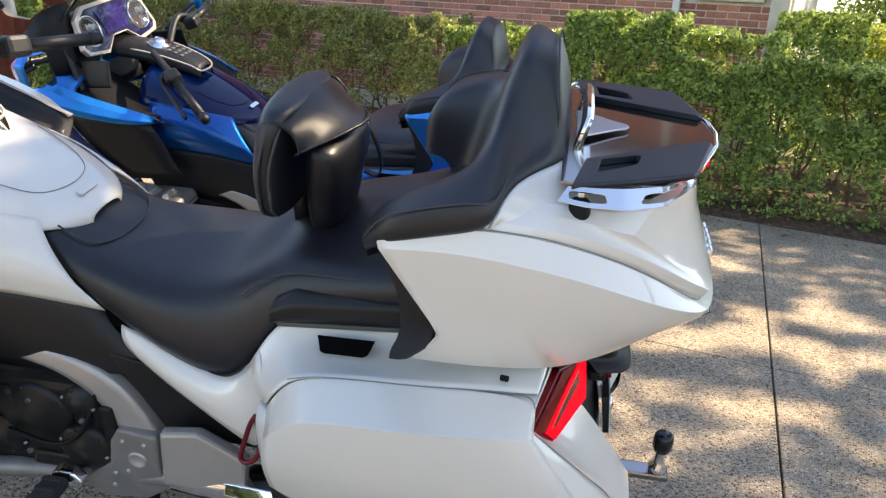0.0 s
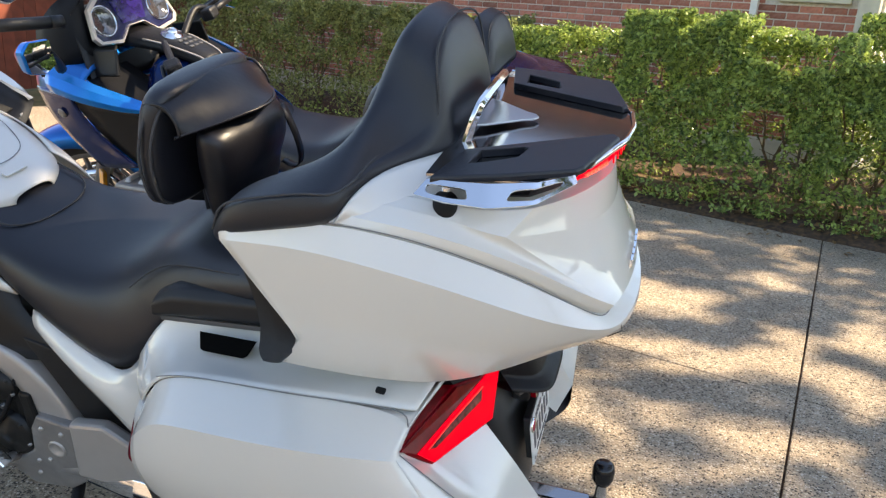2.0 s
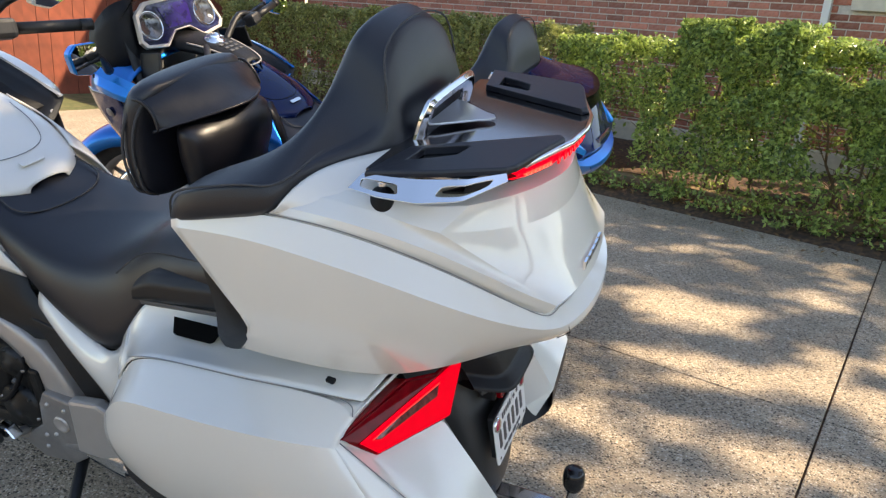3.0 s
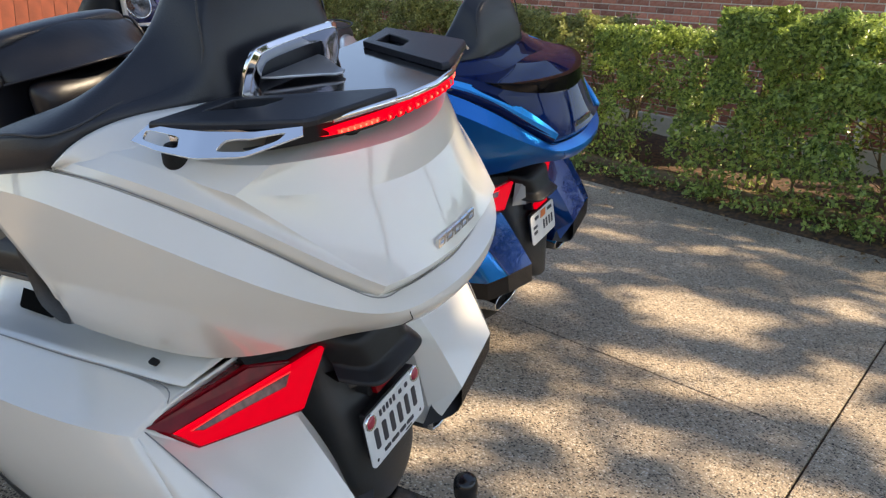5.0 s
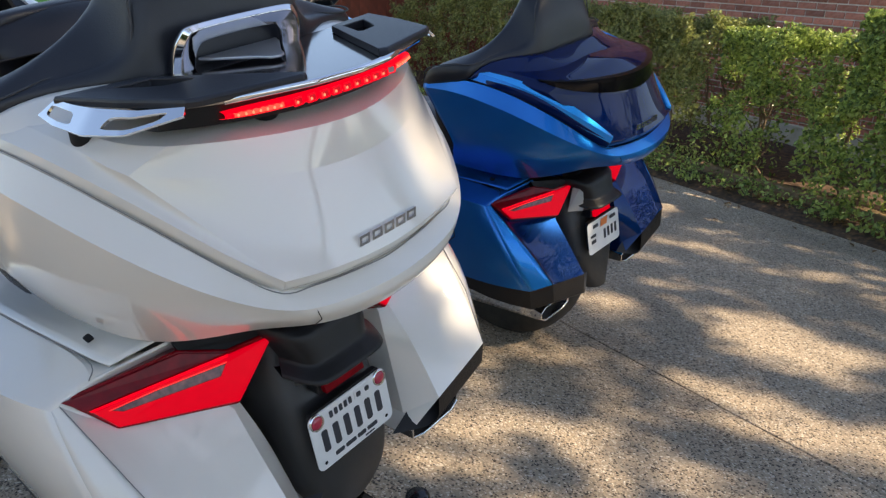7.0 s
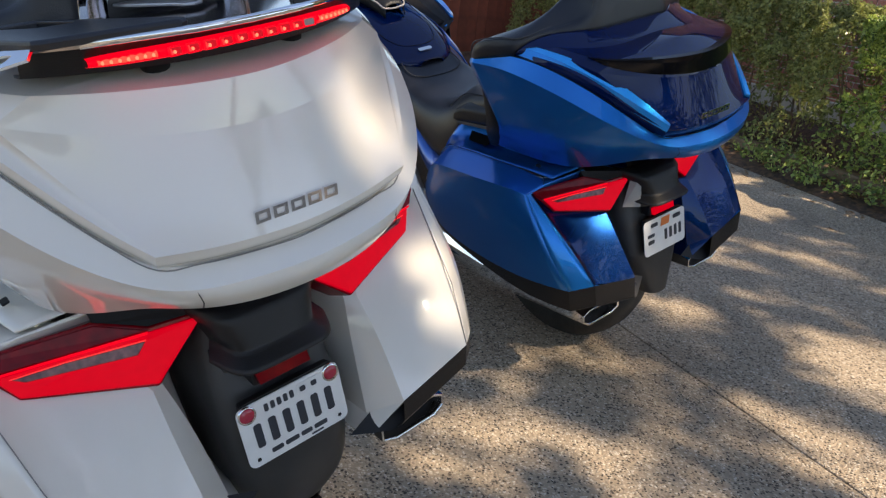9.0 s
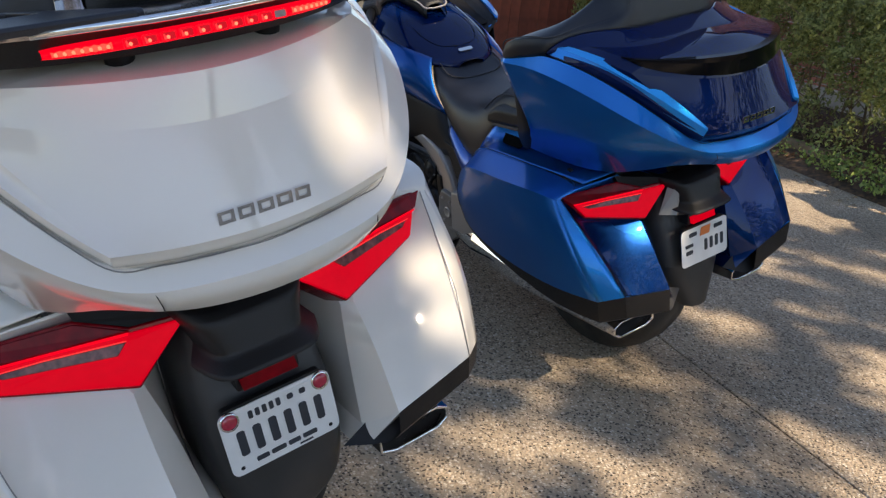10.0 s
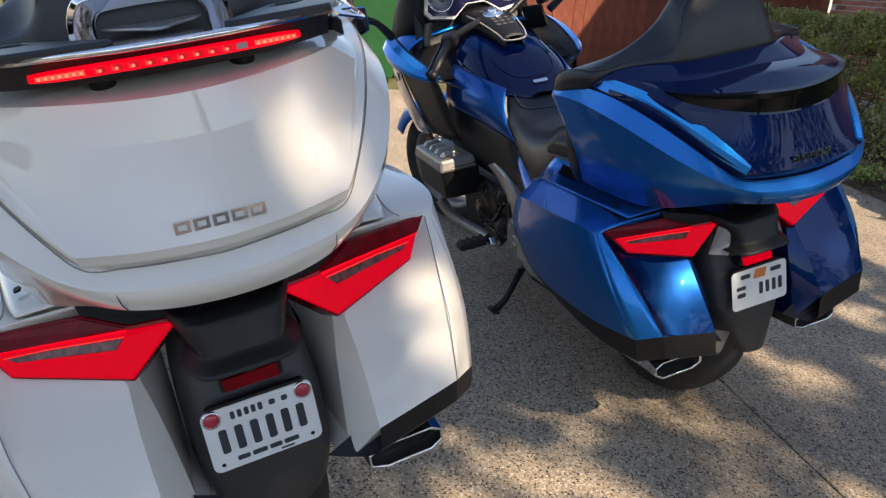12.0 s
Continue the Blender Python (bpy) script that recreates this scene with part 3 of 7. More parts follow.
def tree(seed, base, height, radius, clumps, per, label, shade_fill=None):
    """A broad tree out of view, added to shape the light: tapered trunk, limbs, and a crown of leaf clumps with gaps.
    """
    rng = np.random.default_rng(seed)
    thing = tagged(new("unseen_shade_tree"), label, "tree")
    bm = bmesh.new()
    fork = height * 0.42
    tube(bm, [(0, 0, -0.05), (0.05, 0.02, fork * 0.5), (0.0, 0.1, fork)], [0.26, 0.2, 0.16], 12)
    part("trunk", bm, BARK, thing)
    bm = bmesh.new()
    tips = []
    for k in range(11):
        a = 2 * math.pi * k / 11 + rng.uniform(-0.2, 0.2)
        r = radius * rng.uniform(0.5, 0.95)
        end = np.array([r * math.cos(a), r * math.sin(a), height * rng.uniform(0.62, 0.95)])
        mid = end * np.array([0.45, 0.45, 0]) + np.array([0, 0, fork + (end[2] - fork) * 0.62])
        tube(bm, [(0, 0.1, fork - 0.1), tuple(mid), tuple(end)], [0.11, 0.06, 0.02], 7)
        tips += [mid, end]
        for _ in range(4):
            q = mid + (end - mid) * rng.uniform(0, 1)
            g = q + rng.normal(size=3) * np.array([0.9, 0.9, 0.5])
            tube(bm, [tuple(q), tuple(g)], [0.03, 0.01], 5)
            tips.append(g)
    part("limbs", bm, BARK, thing)
    rr = radius * np.sqrt(rng.uniform(0, 1, clumps))
    aa = rng.uniform(0, 2 * math.pi, clumps)
    zz = height * rng.uniform(0.74, 0.93, clumps) * (1 - 0.16 * (rr / radius) ** 2)
    cc = np.stack((rr * np.cos(aa), rr * np.sin(aa), zz), 1)
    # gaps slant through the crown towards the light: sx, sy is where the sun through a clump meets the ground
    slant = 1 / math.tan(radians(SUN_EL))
    if shade_fill:   # extra clumps added to keep the sun off one set area
        x0, x1, y0, y1 = shade_fill
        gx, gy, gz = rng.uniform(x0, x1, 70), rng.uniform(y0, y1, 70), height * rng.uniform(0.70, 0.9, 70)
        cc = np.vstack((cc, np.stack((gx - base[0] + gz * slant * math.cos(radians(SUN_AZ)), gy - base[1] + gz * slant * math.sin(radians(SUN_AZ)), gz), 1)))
    keep = []
    for x, y, z in cc:
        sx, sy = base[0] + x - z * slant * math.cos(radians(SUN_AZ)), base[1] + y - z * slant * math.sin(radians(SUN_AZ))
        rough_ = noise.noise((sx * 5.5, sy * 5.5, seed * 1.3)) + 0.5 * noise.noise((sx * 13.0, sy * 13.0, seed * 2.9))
        # cover follows where sun should land: set flecks, soft far patches, open near ground
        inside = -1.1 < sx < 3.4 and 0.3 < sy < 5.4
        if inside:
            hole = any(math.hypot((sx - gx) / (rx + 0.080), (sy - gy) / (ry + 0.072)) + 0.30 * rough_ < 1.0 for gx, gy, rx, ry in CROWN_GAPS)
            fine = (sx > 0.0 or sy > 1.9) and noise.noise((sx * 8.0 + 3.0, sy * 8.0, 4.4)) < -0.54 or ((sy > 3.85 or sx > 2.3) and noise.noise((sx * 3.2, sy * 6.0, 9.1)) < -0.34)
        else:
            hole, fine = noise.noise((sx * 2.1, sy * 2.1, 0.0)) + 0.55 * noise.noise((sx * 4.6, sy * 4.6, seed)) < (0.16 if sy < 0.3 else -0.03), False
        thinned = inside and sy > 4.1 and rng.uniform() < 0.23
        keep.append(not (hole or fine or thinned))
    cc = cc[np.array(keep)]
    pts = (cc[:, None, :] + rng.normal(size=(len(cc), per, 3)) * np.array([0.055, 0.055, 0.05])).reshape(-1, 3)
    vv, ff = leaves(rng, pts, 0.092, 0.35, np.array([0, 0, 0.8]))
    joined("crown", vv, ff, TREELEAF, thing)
    thing.matrix_world = Matrix.Translation(base)
    return thing


# not in view: stands towards the sun to dapple the light
tree(21, (7.9, 1.2, 0), 9.0, 5.2, 7500, 27, "unseen leafy tree added to cast dappled shade on the driveway", (-0.72, -0.36, 0.98, 1.20))

# out of view too: added to darken what the lids reflect
tree(22, (14.0, 12.0, 0), 11.0, 4.8, 3200, 27, "unseen tall tree beyond the house corner, added for the reflections")

# unseen thicket added behind the camera: closes the view and darkens the reflections
rng = np.random.default_rng(33)
ang = np.radians(rng.uniform(-150.0, 60.0, 15000))
crest = np.array([2.2 + 1.4 * noise.noise((a * 3.0, 0.0, 1.7)) + 0.8 * noise.noise((a * 9.0, 4.0, 0.3)) for a in ang])
hh = rng.uniform(0.0, 1.0, 15000) ** 0.8 * crest
rad = 19.0 + rng.uniform(0.0, 3.5, 15000) + np.array([1.5 * noise.noise((a * 6.0, h * 0.5, 8.0)) for a, h in zip(ang, hh)])
vv, ff = leaves(rng, np.stack((rad * np.cos(ang), rad * np.sin(ang), hh), 1), 0.6, 0.4)
tagged(joined("unseen_far_woods", vv, ff, TREELEAF), "unseen low thicket added to darken the reflections", "woods", kind="stuff")

# fence of upright boards, beside the lawn strip
fence = tagged(new("fence"), "tall red-brown stained board fence", "fence", kind="structure")
FENCE_E = -9.2
bm = bmesh.new()
box(bm, (0, 0, 0), (0.02, 0.138, 1.95))
board_mesh = part("board", bm, FENCE, fence, smooth=False)
board_data = board_mesh.data
bpy.data.objects.remove(board_mesh)
for k in range(46):
    ob = new("board", board_data)
    ob.parent = fence
    ob.location = (FENCE_E + 0.006 * math.sin(k * 2.1), 1.6 + k * 0.142, 0.93 + 0.008 * math.sin(k * 5.3))
for z in (0.35, 1.5):
    part("rail", box(bmesh.new(), (FENCE_E - 0.04, 4.9, z), (0.05, 6.6, 0.09)), FENCE, fence, smooth=False)
fence.matrix_world = HOUSE

# concrete foundation below the bricks
plinth = tagged(part("foundation", box(bmesh.new(), (-4.8, WALL_D - 0.02, 0.03), (8.55, 0.1, 0.42)), STONE, smooth=False, bevel=0.01), "grey concrete foundation strip of the house", "wall", kind="structure")
plinth.matrix_world = HOUSE

# green wheeled bin before the fence
bin_ = tagged(new("wheeled_bin"), "green plastic wheeled rubbish bin by the fence", "bin")
bm = bmesh.new()
rows = [[(sx * w, sy * d, z) for sx, sy in ((-1, -1), (1, -1), (1, 1), (-1, 1))] for w, d, z in ((0.23, 0.25, 0.06), (0.25, 0.28, 0.5), (0.29, 0.34, 0.98), (0.31, 0.36, 1.0), (0.31, 0.36, 1.03))]
part("body", cage(rows, loop=True, caps=True), GREENBIN, bin_, smooth=False, bevel=0.02)
rows = [[(sx * w, sy * d - 0.01, z) for sx, sy in ((-1, -1), (1, -1), (1, 1), (-1, 1))] for w, d, z in ((0.32, 0.38, 1.032), (0.32, 0.38, 1.06), (0.25, 0.30, 1.11))]
part("lid", cage(rows, loop=True, caps=True), GREENBIN, bin_, smooth=False, bevel=0.015)
for s in (-1, 1):
    part("wheel", lathe(bmesh.new(), [(0.0, -0.025), (0.09, -0.025), (0.1, -0.015), (0.1, 0.015), (0.09, 0.025), (0.0, 0.025)], pose(s * 0.26, 0.27, 0.1, 0, 90, 0), 24), RUBBER, bin_)
part("handle", tube(bmesh.new(), [(-0.26, 0.4, 1.0), (0.26, 0.4, 1.0)], 0.014, 8), GREENBIN, bin_)
bin_.matrix_world = pose(-6.75, 5.8, -0.05, 0, 0, 60)

# house: core wall in mortar, stone trim, downpipe, eaves; its bricks come last
WALL_TOP = 5.6
wall = tagged(part("wall_house", box(bmesh.new(), (-4.8, WALL_D + 0.145, WALL_TOP / 2 - 0.1), (8.5, 0.28, WALL_TOP + 0.2)), MORTAR, smooth=False), "red brick house wall with pale mortar joints", "wall", kind="structure")
wall.matrix_world = HOUSE
pillar = tagged(new("stone_pillar"), "cream cast stone pillar at the end of the brick wall", "pillar", kind="structure")
for z, w, h in ((0.2, 0.30, 0.4), (1.7, 0.17, 2.6), (3.1, 0.30, 0.22)):
    part("block", box(bmesh.new(), (-0.66, WALL_D - 0.05, z), (w, w, h)), STONE, pillar, smooth=False, bevel=0.015)
pillar.matrix_world = HOUSE
pipe = tagged(part("downpipe", tube(bmesh.new(), [(-1.62, WALL_D - 0.07, 0.0), (-1.62, WALL_D - 0.07, WALL_TOP)], 0.045, 4), WHITEPAINT, smooth=False), "cream painted downpipe on the brick wall", "downpipe", kind="structure")
pipe.matrix_world = HOUSE
band = tagged(part("trim_band", box(bmesh.new(), (-1.12, WALL_D - 0.02, 1.86), (0.62, 0.12, 0.72)), STONE, smooth=False, bevel=0.01), "pale cast stone window surround on the wall", "trim", kind="structure")
band.matrix_world = HOUSE
y0 = WALL_D - 0.35
rows = [[(x, y, z) for x in (-9.3, -0.45)] for y, z in ((y0, WALL_TOP), (y0, WALL_TOP + 0.2), (y0 + 4.8, WALL_TOP + 3.3), (y0 + 4.8, WALL_TOP), (y0, WALL_TOP))]
roof = tagged(part("roof", cage(rows), ROOF, smooth=False), "brown shingle roof of the house", "roof", kind="structure")
roof.matrix_world = HOUSE
gable = tagged(part("wall_side", box(bmesh.new(), (-0.69, WALL_D + 2.3, WALL_TOP / 2 - 0.1), (0.28, 4.0, WALL_TOP + 0.2)), MORTAR, smooth=False), "pale mortared side wall of the house", "wall", kind="structure")
gable.matrix_world = HOUSE


# ---- motorcycles: x forward from the rear axle, y to the rider's left, z up from the ground ----
# edges of the trunk, from the front tip round to the middle of the back
TRUNK_SEAM = [(0.021, 0.352, 1.037), (-0.1, 0.336, 1.068), (-0.21, 0.318, 1.053), (-0.3, 0.294, 1.024), (-0.39, 0.255, 0.975), (-0.46, 0.208, 0.917), (-0.505, 0.17, 0.878), (-0.522, 0.09, 0.87), (-0.529, 0.0, 0.866)]
TRUNK_RIDGE = [(0.018, 0.357, 1.028), (-0.1, 0.352, 1.032), (-0.2, 0.345, 1.016), (-0.3, 0.325, 0.988), (-0.4, 0.284, 0.938), (-0.477, 0.228, 0.89), (-0.528, 0.166, 0.857), (-0.546, 0.09, 0.85), (-0.555, 0.0, 0.846)]
TRUNK_SIDE = [(-0.078, 0.338, 0.862), (-0.125, 0.342, 0.875), (-0.205, 0.335, 0.87), (-0.3, 0.312, 0.862), (-0.395, 0.266, 0.856), (-0.467, 0.213, 0.85), (-0.532, 0.155, 0.843), (-0.55, 0.088, 0.833), (-0.559, 0.0, 0.829)]
TRUNK_FOOT = [(-0.017, 0.296, 0.776), (-0.08, 0.293, 0.772), (-0.2, 0.278, 0.765), (-0.29, 0.255, 0.766), (-0.38, 0.215, 0.788), (-0.45, 0.178, 0.814), (-0.512, 0.145, 0.822), (-0.532, 0.085, 0.812), (-0.54, 0.0, 0.808)]
TRUNK = list(zip(TRUNK_SEAM, TRUNK_RIDGE, TRUNK_SIDE, TRUNK_FOOT))
# edges of the trunk lid, from the front round to the middle of the back
LID_SEAM = [(-0.1, 0.333, 1.07), (-0.21, 0.314, 1.056), (-0.3, 0.29, 1.027), (-0.388, 0.251, 0.978), (-0.462, 0.202, 0.917), (-0.502, 0.166, 0.884), (-0.513, 0.122, 0.878), (-0.519, 0.08, 0.874), (-0.526, 0.0, 0.87)]
LID_FACE = [(-0.11, 0.324, 1.078), (-0.211, 0.309, 1.066), (-0.308, 0.288, 1.041), (-0.400, 0.251, 0.996), (-0.475, 0.205, 0.937), (-0.518, 0.169, 0.904), (-0.529, 0.122, 0.898), (-0.535, 0.08, 0.894), (-0.542, 0.0, 0.890)]
LID_LEDGE = [(-0.11, 0.298, 1.092), (-0.205, 0.285, 1.081), (-0.288, 0.27, 1.063), (-0.318, 0.267, 1.054), (-0.342, 0.262, 1.047), (-0.366, 0.254, 1.040), (-0.438, 0.19, 1.027), (-0.485, 0.1, 1.014), (-0.498, 0.0, 1.008)]
LID_SCOOP = [(-0.11, 0.272, 1.098), (-0.2, 0.262, 1.088), (-0.280, 0.252, 1.076), (-0.322, 0.247, 1.072), (-0.358, 0.235, 1.070), (-0.394, 0.213, 1.069), (-0.445, 0.151, 1.066), (-0.480, 0.06, 1.062), (-0.488, 0.0, 1.061)]
LID_TOP = [(-0.11, 0.22, 1.1), (-0.2, 0.215, 1.092), (-0.265, 0.205, 1.086), (-0.33, 0.19, 1.078), (-0.38, 0.15, 1.078), (-0.412, 0.11, 1.076), (-0.425, 0.07, 1.075), (-0.43, 0.04, 1.074), (-0.432, 0.0, 1.074)]
LID = list(zip(LID_SEAM, LID_FACE, LID_LEDGE, LID_SCOOP, LID_TOP))
LID_SPINE = (-0.11, -0.20, -0.265, -0.31, -0.35, -0.37, -0.38, -0.385, -0.388)
# edges of a saddlebag, from front to back
BAG_INNER = [(0.25, 0.27, 0.61), (0.2, 0.25, 0.68), (0.1, 0.25, 0.695), (-0.05, 0.25, 0.695), (-0.2, 0.25, 0.695), (-0.27, 0.2, 0.738)]
BAG_SEAM = [(0.238, 0.34, 0.66), (0.19, 0.348, 0.735), (0.12, 0.348, 0.751), (-0.05, 0.335, 0.749), (-0.215, 0.314, 0.742), (-0.245, 0.33, 0.728)]
BAG_UPPER = [(0.226, 0.4, 0.635), (0.168, 0.418, 0.702), (0.11, 0.428, 0.722), (-0.05, 0.434, 0.73), (-0.205, 0.424, 0.738), (-0.246, 0.390, 0.715)]
BAG_SIDE = [(0.234, 0.41, 0.585), (0.184, 0.428, 0.6), (0.1, 0.436, 0.6), (-0.05, 0.44, 0.6), (-0.235, 0.434, 0.6), (-0.330, 0.408, 0.597)]
BAG_LOWER = [(0.23, 0.39, 0.505), (0.17, 0.4, 0.48), (0.08, 0.408, 0.465), (-0.07, 0.412, 0.455), (-0.25, 0.405, 0.455), (-0.390, 0.378, 0.469)]
BAG_UNDER = [(0.24, 0.25, 0.48), (0.18, 0.2, 0.455), (0.08, 0.18, 0.435), (-0.07, 0.15, 0.415), (-0.22, 0.14, 0.4), (-0.36, 0.14, 0.395)]
BAG = list(zip(BAG_INNER, BAG_SEAM, BAG_UPPER, BAG_SIDE, BAG_LOWER, BAG_UNDER))
BAG_STRIP = [BAG[-1], ((-0.25, 0.16, 0.71), (-0.245, 0.31, 0.705), (-0.247, 0.378, 0.716), (-0.378, 0.349, 0.580), (-0.437, 0.326, 0.486), (-0.405, 0.135, 0.392))]
BAG_REAR = [BAG_STRIP[-1], ((-0.255, 0.15, 0.705), (-0.255, 0.28, 0.69), (-0.272, 0.329, 0.651), (-0.366, 0.300, 0.572), (-0.440, 0.285, 0.477), (-0.41, 0.13, 0.392)),
            ((-0.26, 0.13, 0.70), (-0.268, 0.22, 0.68), (-0.336, 0.176, 0.616), (-0.388, 0.179, 0.550), (-0.446, 0.174, 0.454), (-0.415, 0.125, 0.392)),
            ((-0.27, 0.11, 0.70), (-0.285, 0.15, 0.665), (-0.324, 0.158, 0.612), (-0.356, 0.142, 0.54), (-0.392, 0.13, 0.42), (-0.39, 0.11, 0.39)),
            ((-0.22, 0.10, 0.69), (-0.22, 0.12, 0.66), (-0.22, 0.12, 0.62), (-0.22, 0.12, 0.54), (-0.22, 0.12, 0.42), (-0.22, 0.10, 0.39))]


def mir(rows, s):
    return rows if s > 0 else flip(rows)


def tail_lamp(root, s):
    """Red corner lamp: dark upper lens, red lower lens, clear turn signal between, all parallel to one slanting face."""
    nrm = Vector((-0.898, 0.227, 0.376)).normalized()

    def slab(name, outline, lift, depth, material, parent, label, bevel):
        bm = bmesh.new()
        a = [bm.verts.new([(p[i] + nrm[i] * lift) * (s if i == 1 else 1) for i in range(3)]) for p in outline]
        b = [bm.verts.new([(p[i] + nrm[i] * (lift - depth)) * (s if i == 1 else 1) for i in range(3)]) for p in outline]
        bm.faces.new(a), bm.faces.new(b[::-1])
        for i in range(len(a)):
            j = (i + 1) % len(a)
            bm.faces.new((a[i], b[i], b[j], a[j]))
        return part(name, bm, material, parent, label, smooth=False, bevel=bevel)

    lamp = slab("tail_lamp", [(-0.240, 0.378, 0.720), (-0.281, 0.214, 0.727), (-0.310, 0.151, 0.703), (-0.326, 0.074, 0.703), (-0.337, 0.165, 0.620), (-0.281, 0.327, 0.656), (-0.259, 0.352, 0.690)], 0.001, 0.05, DARKRED, root, "red rear corner lamp, lit", 0.003)
    slab("red_lens", [(-0.262, 0.347, 0.693), (-0.312, 0.154, 0.696), (-0.329, 0.080, 0.697), (-0.337, 0.164, 0.625), (-0.282, 0.325, 0.660)], 0.005, 0.005, REDLENS, lamp, "glowing red lens", 0.002)
    slab("dark_lens", [(-0.243, 0.374, 0.718), (-0.284, 0.213, 0.723), (-0.311, 0.153, 0.699), (-0.261, 0.353, 0.698)], 0.0055, 0.004, SMOKELENS, lamp, "dark smoky red lens", 0.001)
    slab("light_line", [(-0.262, 0.350, 0.6965), (-0.312, 0.153, 0.6975), (-0.3125, 0.155, 0.6935), (-0.263, 0.348, 0.6935)], 0.0066, 0.002, STOPLENS, lamp, "thin bright line between the lenses", 0.0)
    slab("signal_lens", [(-0.271, 0.326, 0.686), (-0.287, 0.262, 0.688), (-0.314, 0.160, 0.686), (-0.317, 0.176, 0.671), (-0.297, 0.246, 0.675), (-0.279, 0.312, 0.679)], 0.0062, 0.004, CLEARLENS, lamp, "clear turn signal lens", 0.001)
    slab("signal_rim", [(-0.271, 0.328, 0.6875), (-0.287, 0.262, 0.6898), (-0.314, 0.159, 0.6878), (-0.314, 0.160, 0.686), (-0.287, 0.262, 0.688), (-0.271, 0.326, 0.686)], 0.0074, 0.002, DIMLENS, lamp, "", 0.0)
    for y0, y1, z0, z1 in ((0.219, 0.214, 0.6868, 0.672), (0.276, 0.272, 0.6868, 0.678), (0.172, 0.176, 0.684, 0.674)):
        x0 = -0.2365 - (0.378 - y0) * 0.354
        slab("reflector_post", [(x0, y0, z0), (x0 - 0.001, y0 - 0.004, z0), (x0 - 0.006, y1 - 0.004, z1), (x0 - 0.005, y1, z1)], 0.0070, 0.002, SILVER, lamp, "", 0.0)
    slab("lamp_recess", [(-0.276, 0.216, 0.742), (-0.328, 0.074, 0.712), (-0.330, 0.076, 0.697), (-0.312, 0.150, 0.699), (-0.284, 0.212, 0.724)], -0.002, 0.02, DARK, lamp, "near-black slab in place of the gap above the lamp", 0.0)
    return lamp


def wheel(root, name, x, r, width, rim_r, label, spokes=9):
    m = pose(x, 0, r, 90, 0, 0)
    w = width / 2
    bm = bmesh.new()
    prof = [(rim_r, -w * 0.8), (rim_r + 0.03, -w * 0.98), (r - 0.035, -w), (r - 0.012, -w * 0.72), (r, -w * 0.25), (r, w * 0.25), (r - 0.012, w * 0.72), (r - 0.035, w), (rim_r + 0.03, w * 0.98), (rim_r, w * 0.8)]
    tyre = part(name, lathe(bm, prof, m, 56), RUBBER, root, label)
    bm = bmesh.new()
    lathe(bm, [(rim_r + 0.004, -w * 0.8), (rim_r - 0.015, -w * 0.82), (rim_r - 0.03, -w * 0.4), (rim_r - 0.03, w * 0.4), (rim_r - 0.015, w * 0.82), (rim_r + 0.004, w * 0.8)], m, 48)
    part("rim", bm, STEEL, tyre)
    bm = bmesh.new()
    lathe(bm, [(0.0, -w * 0.7), (0.05, -w * 0.7), (0.06, 0), (0.05, w * 0.7), (0.0, w * 0.7)], m, 24)
    for k in range(spokes):
        a = 2 * math.pi * k / spokes
        tube(bm, [m @ Vector((0.045 * math.cos(a), 0.045 * math.sin(a), 0)), m @ Vector(((rim_r - 0.01) * math.cos(a), (rim_r - 0.01) * math.sin(a), 0))], [0.016, 0.01], 6)
    part("hub", bm, STEEL, tyre)
    for s in (-1, 1):
        d = m @ Matrix.Translation((0, 0, s * w * 0.75))
        bm = bmesh.new()
        lathe(bm, [(0.09, -0.003), (0.15, -0.003), (0.15, 0.003), (0.09, 0.003), (0.09, -0.003)], d, 36)
        part("brake_disc", bm, CHROME, tyre)
    return tyre


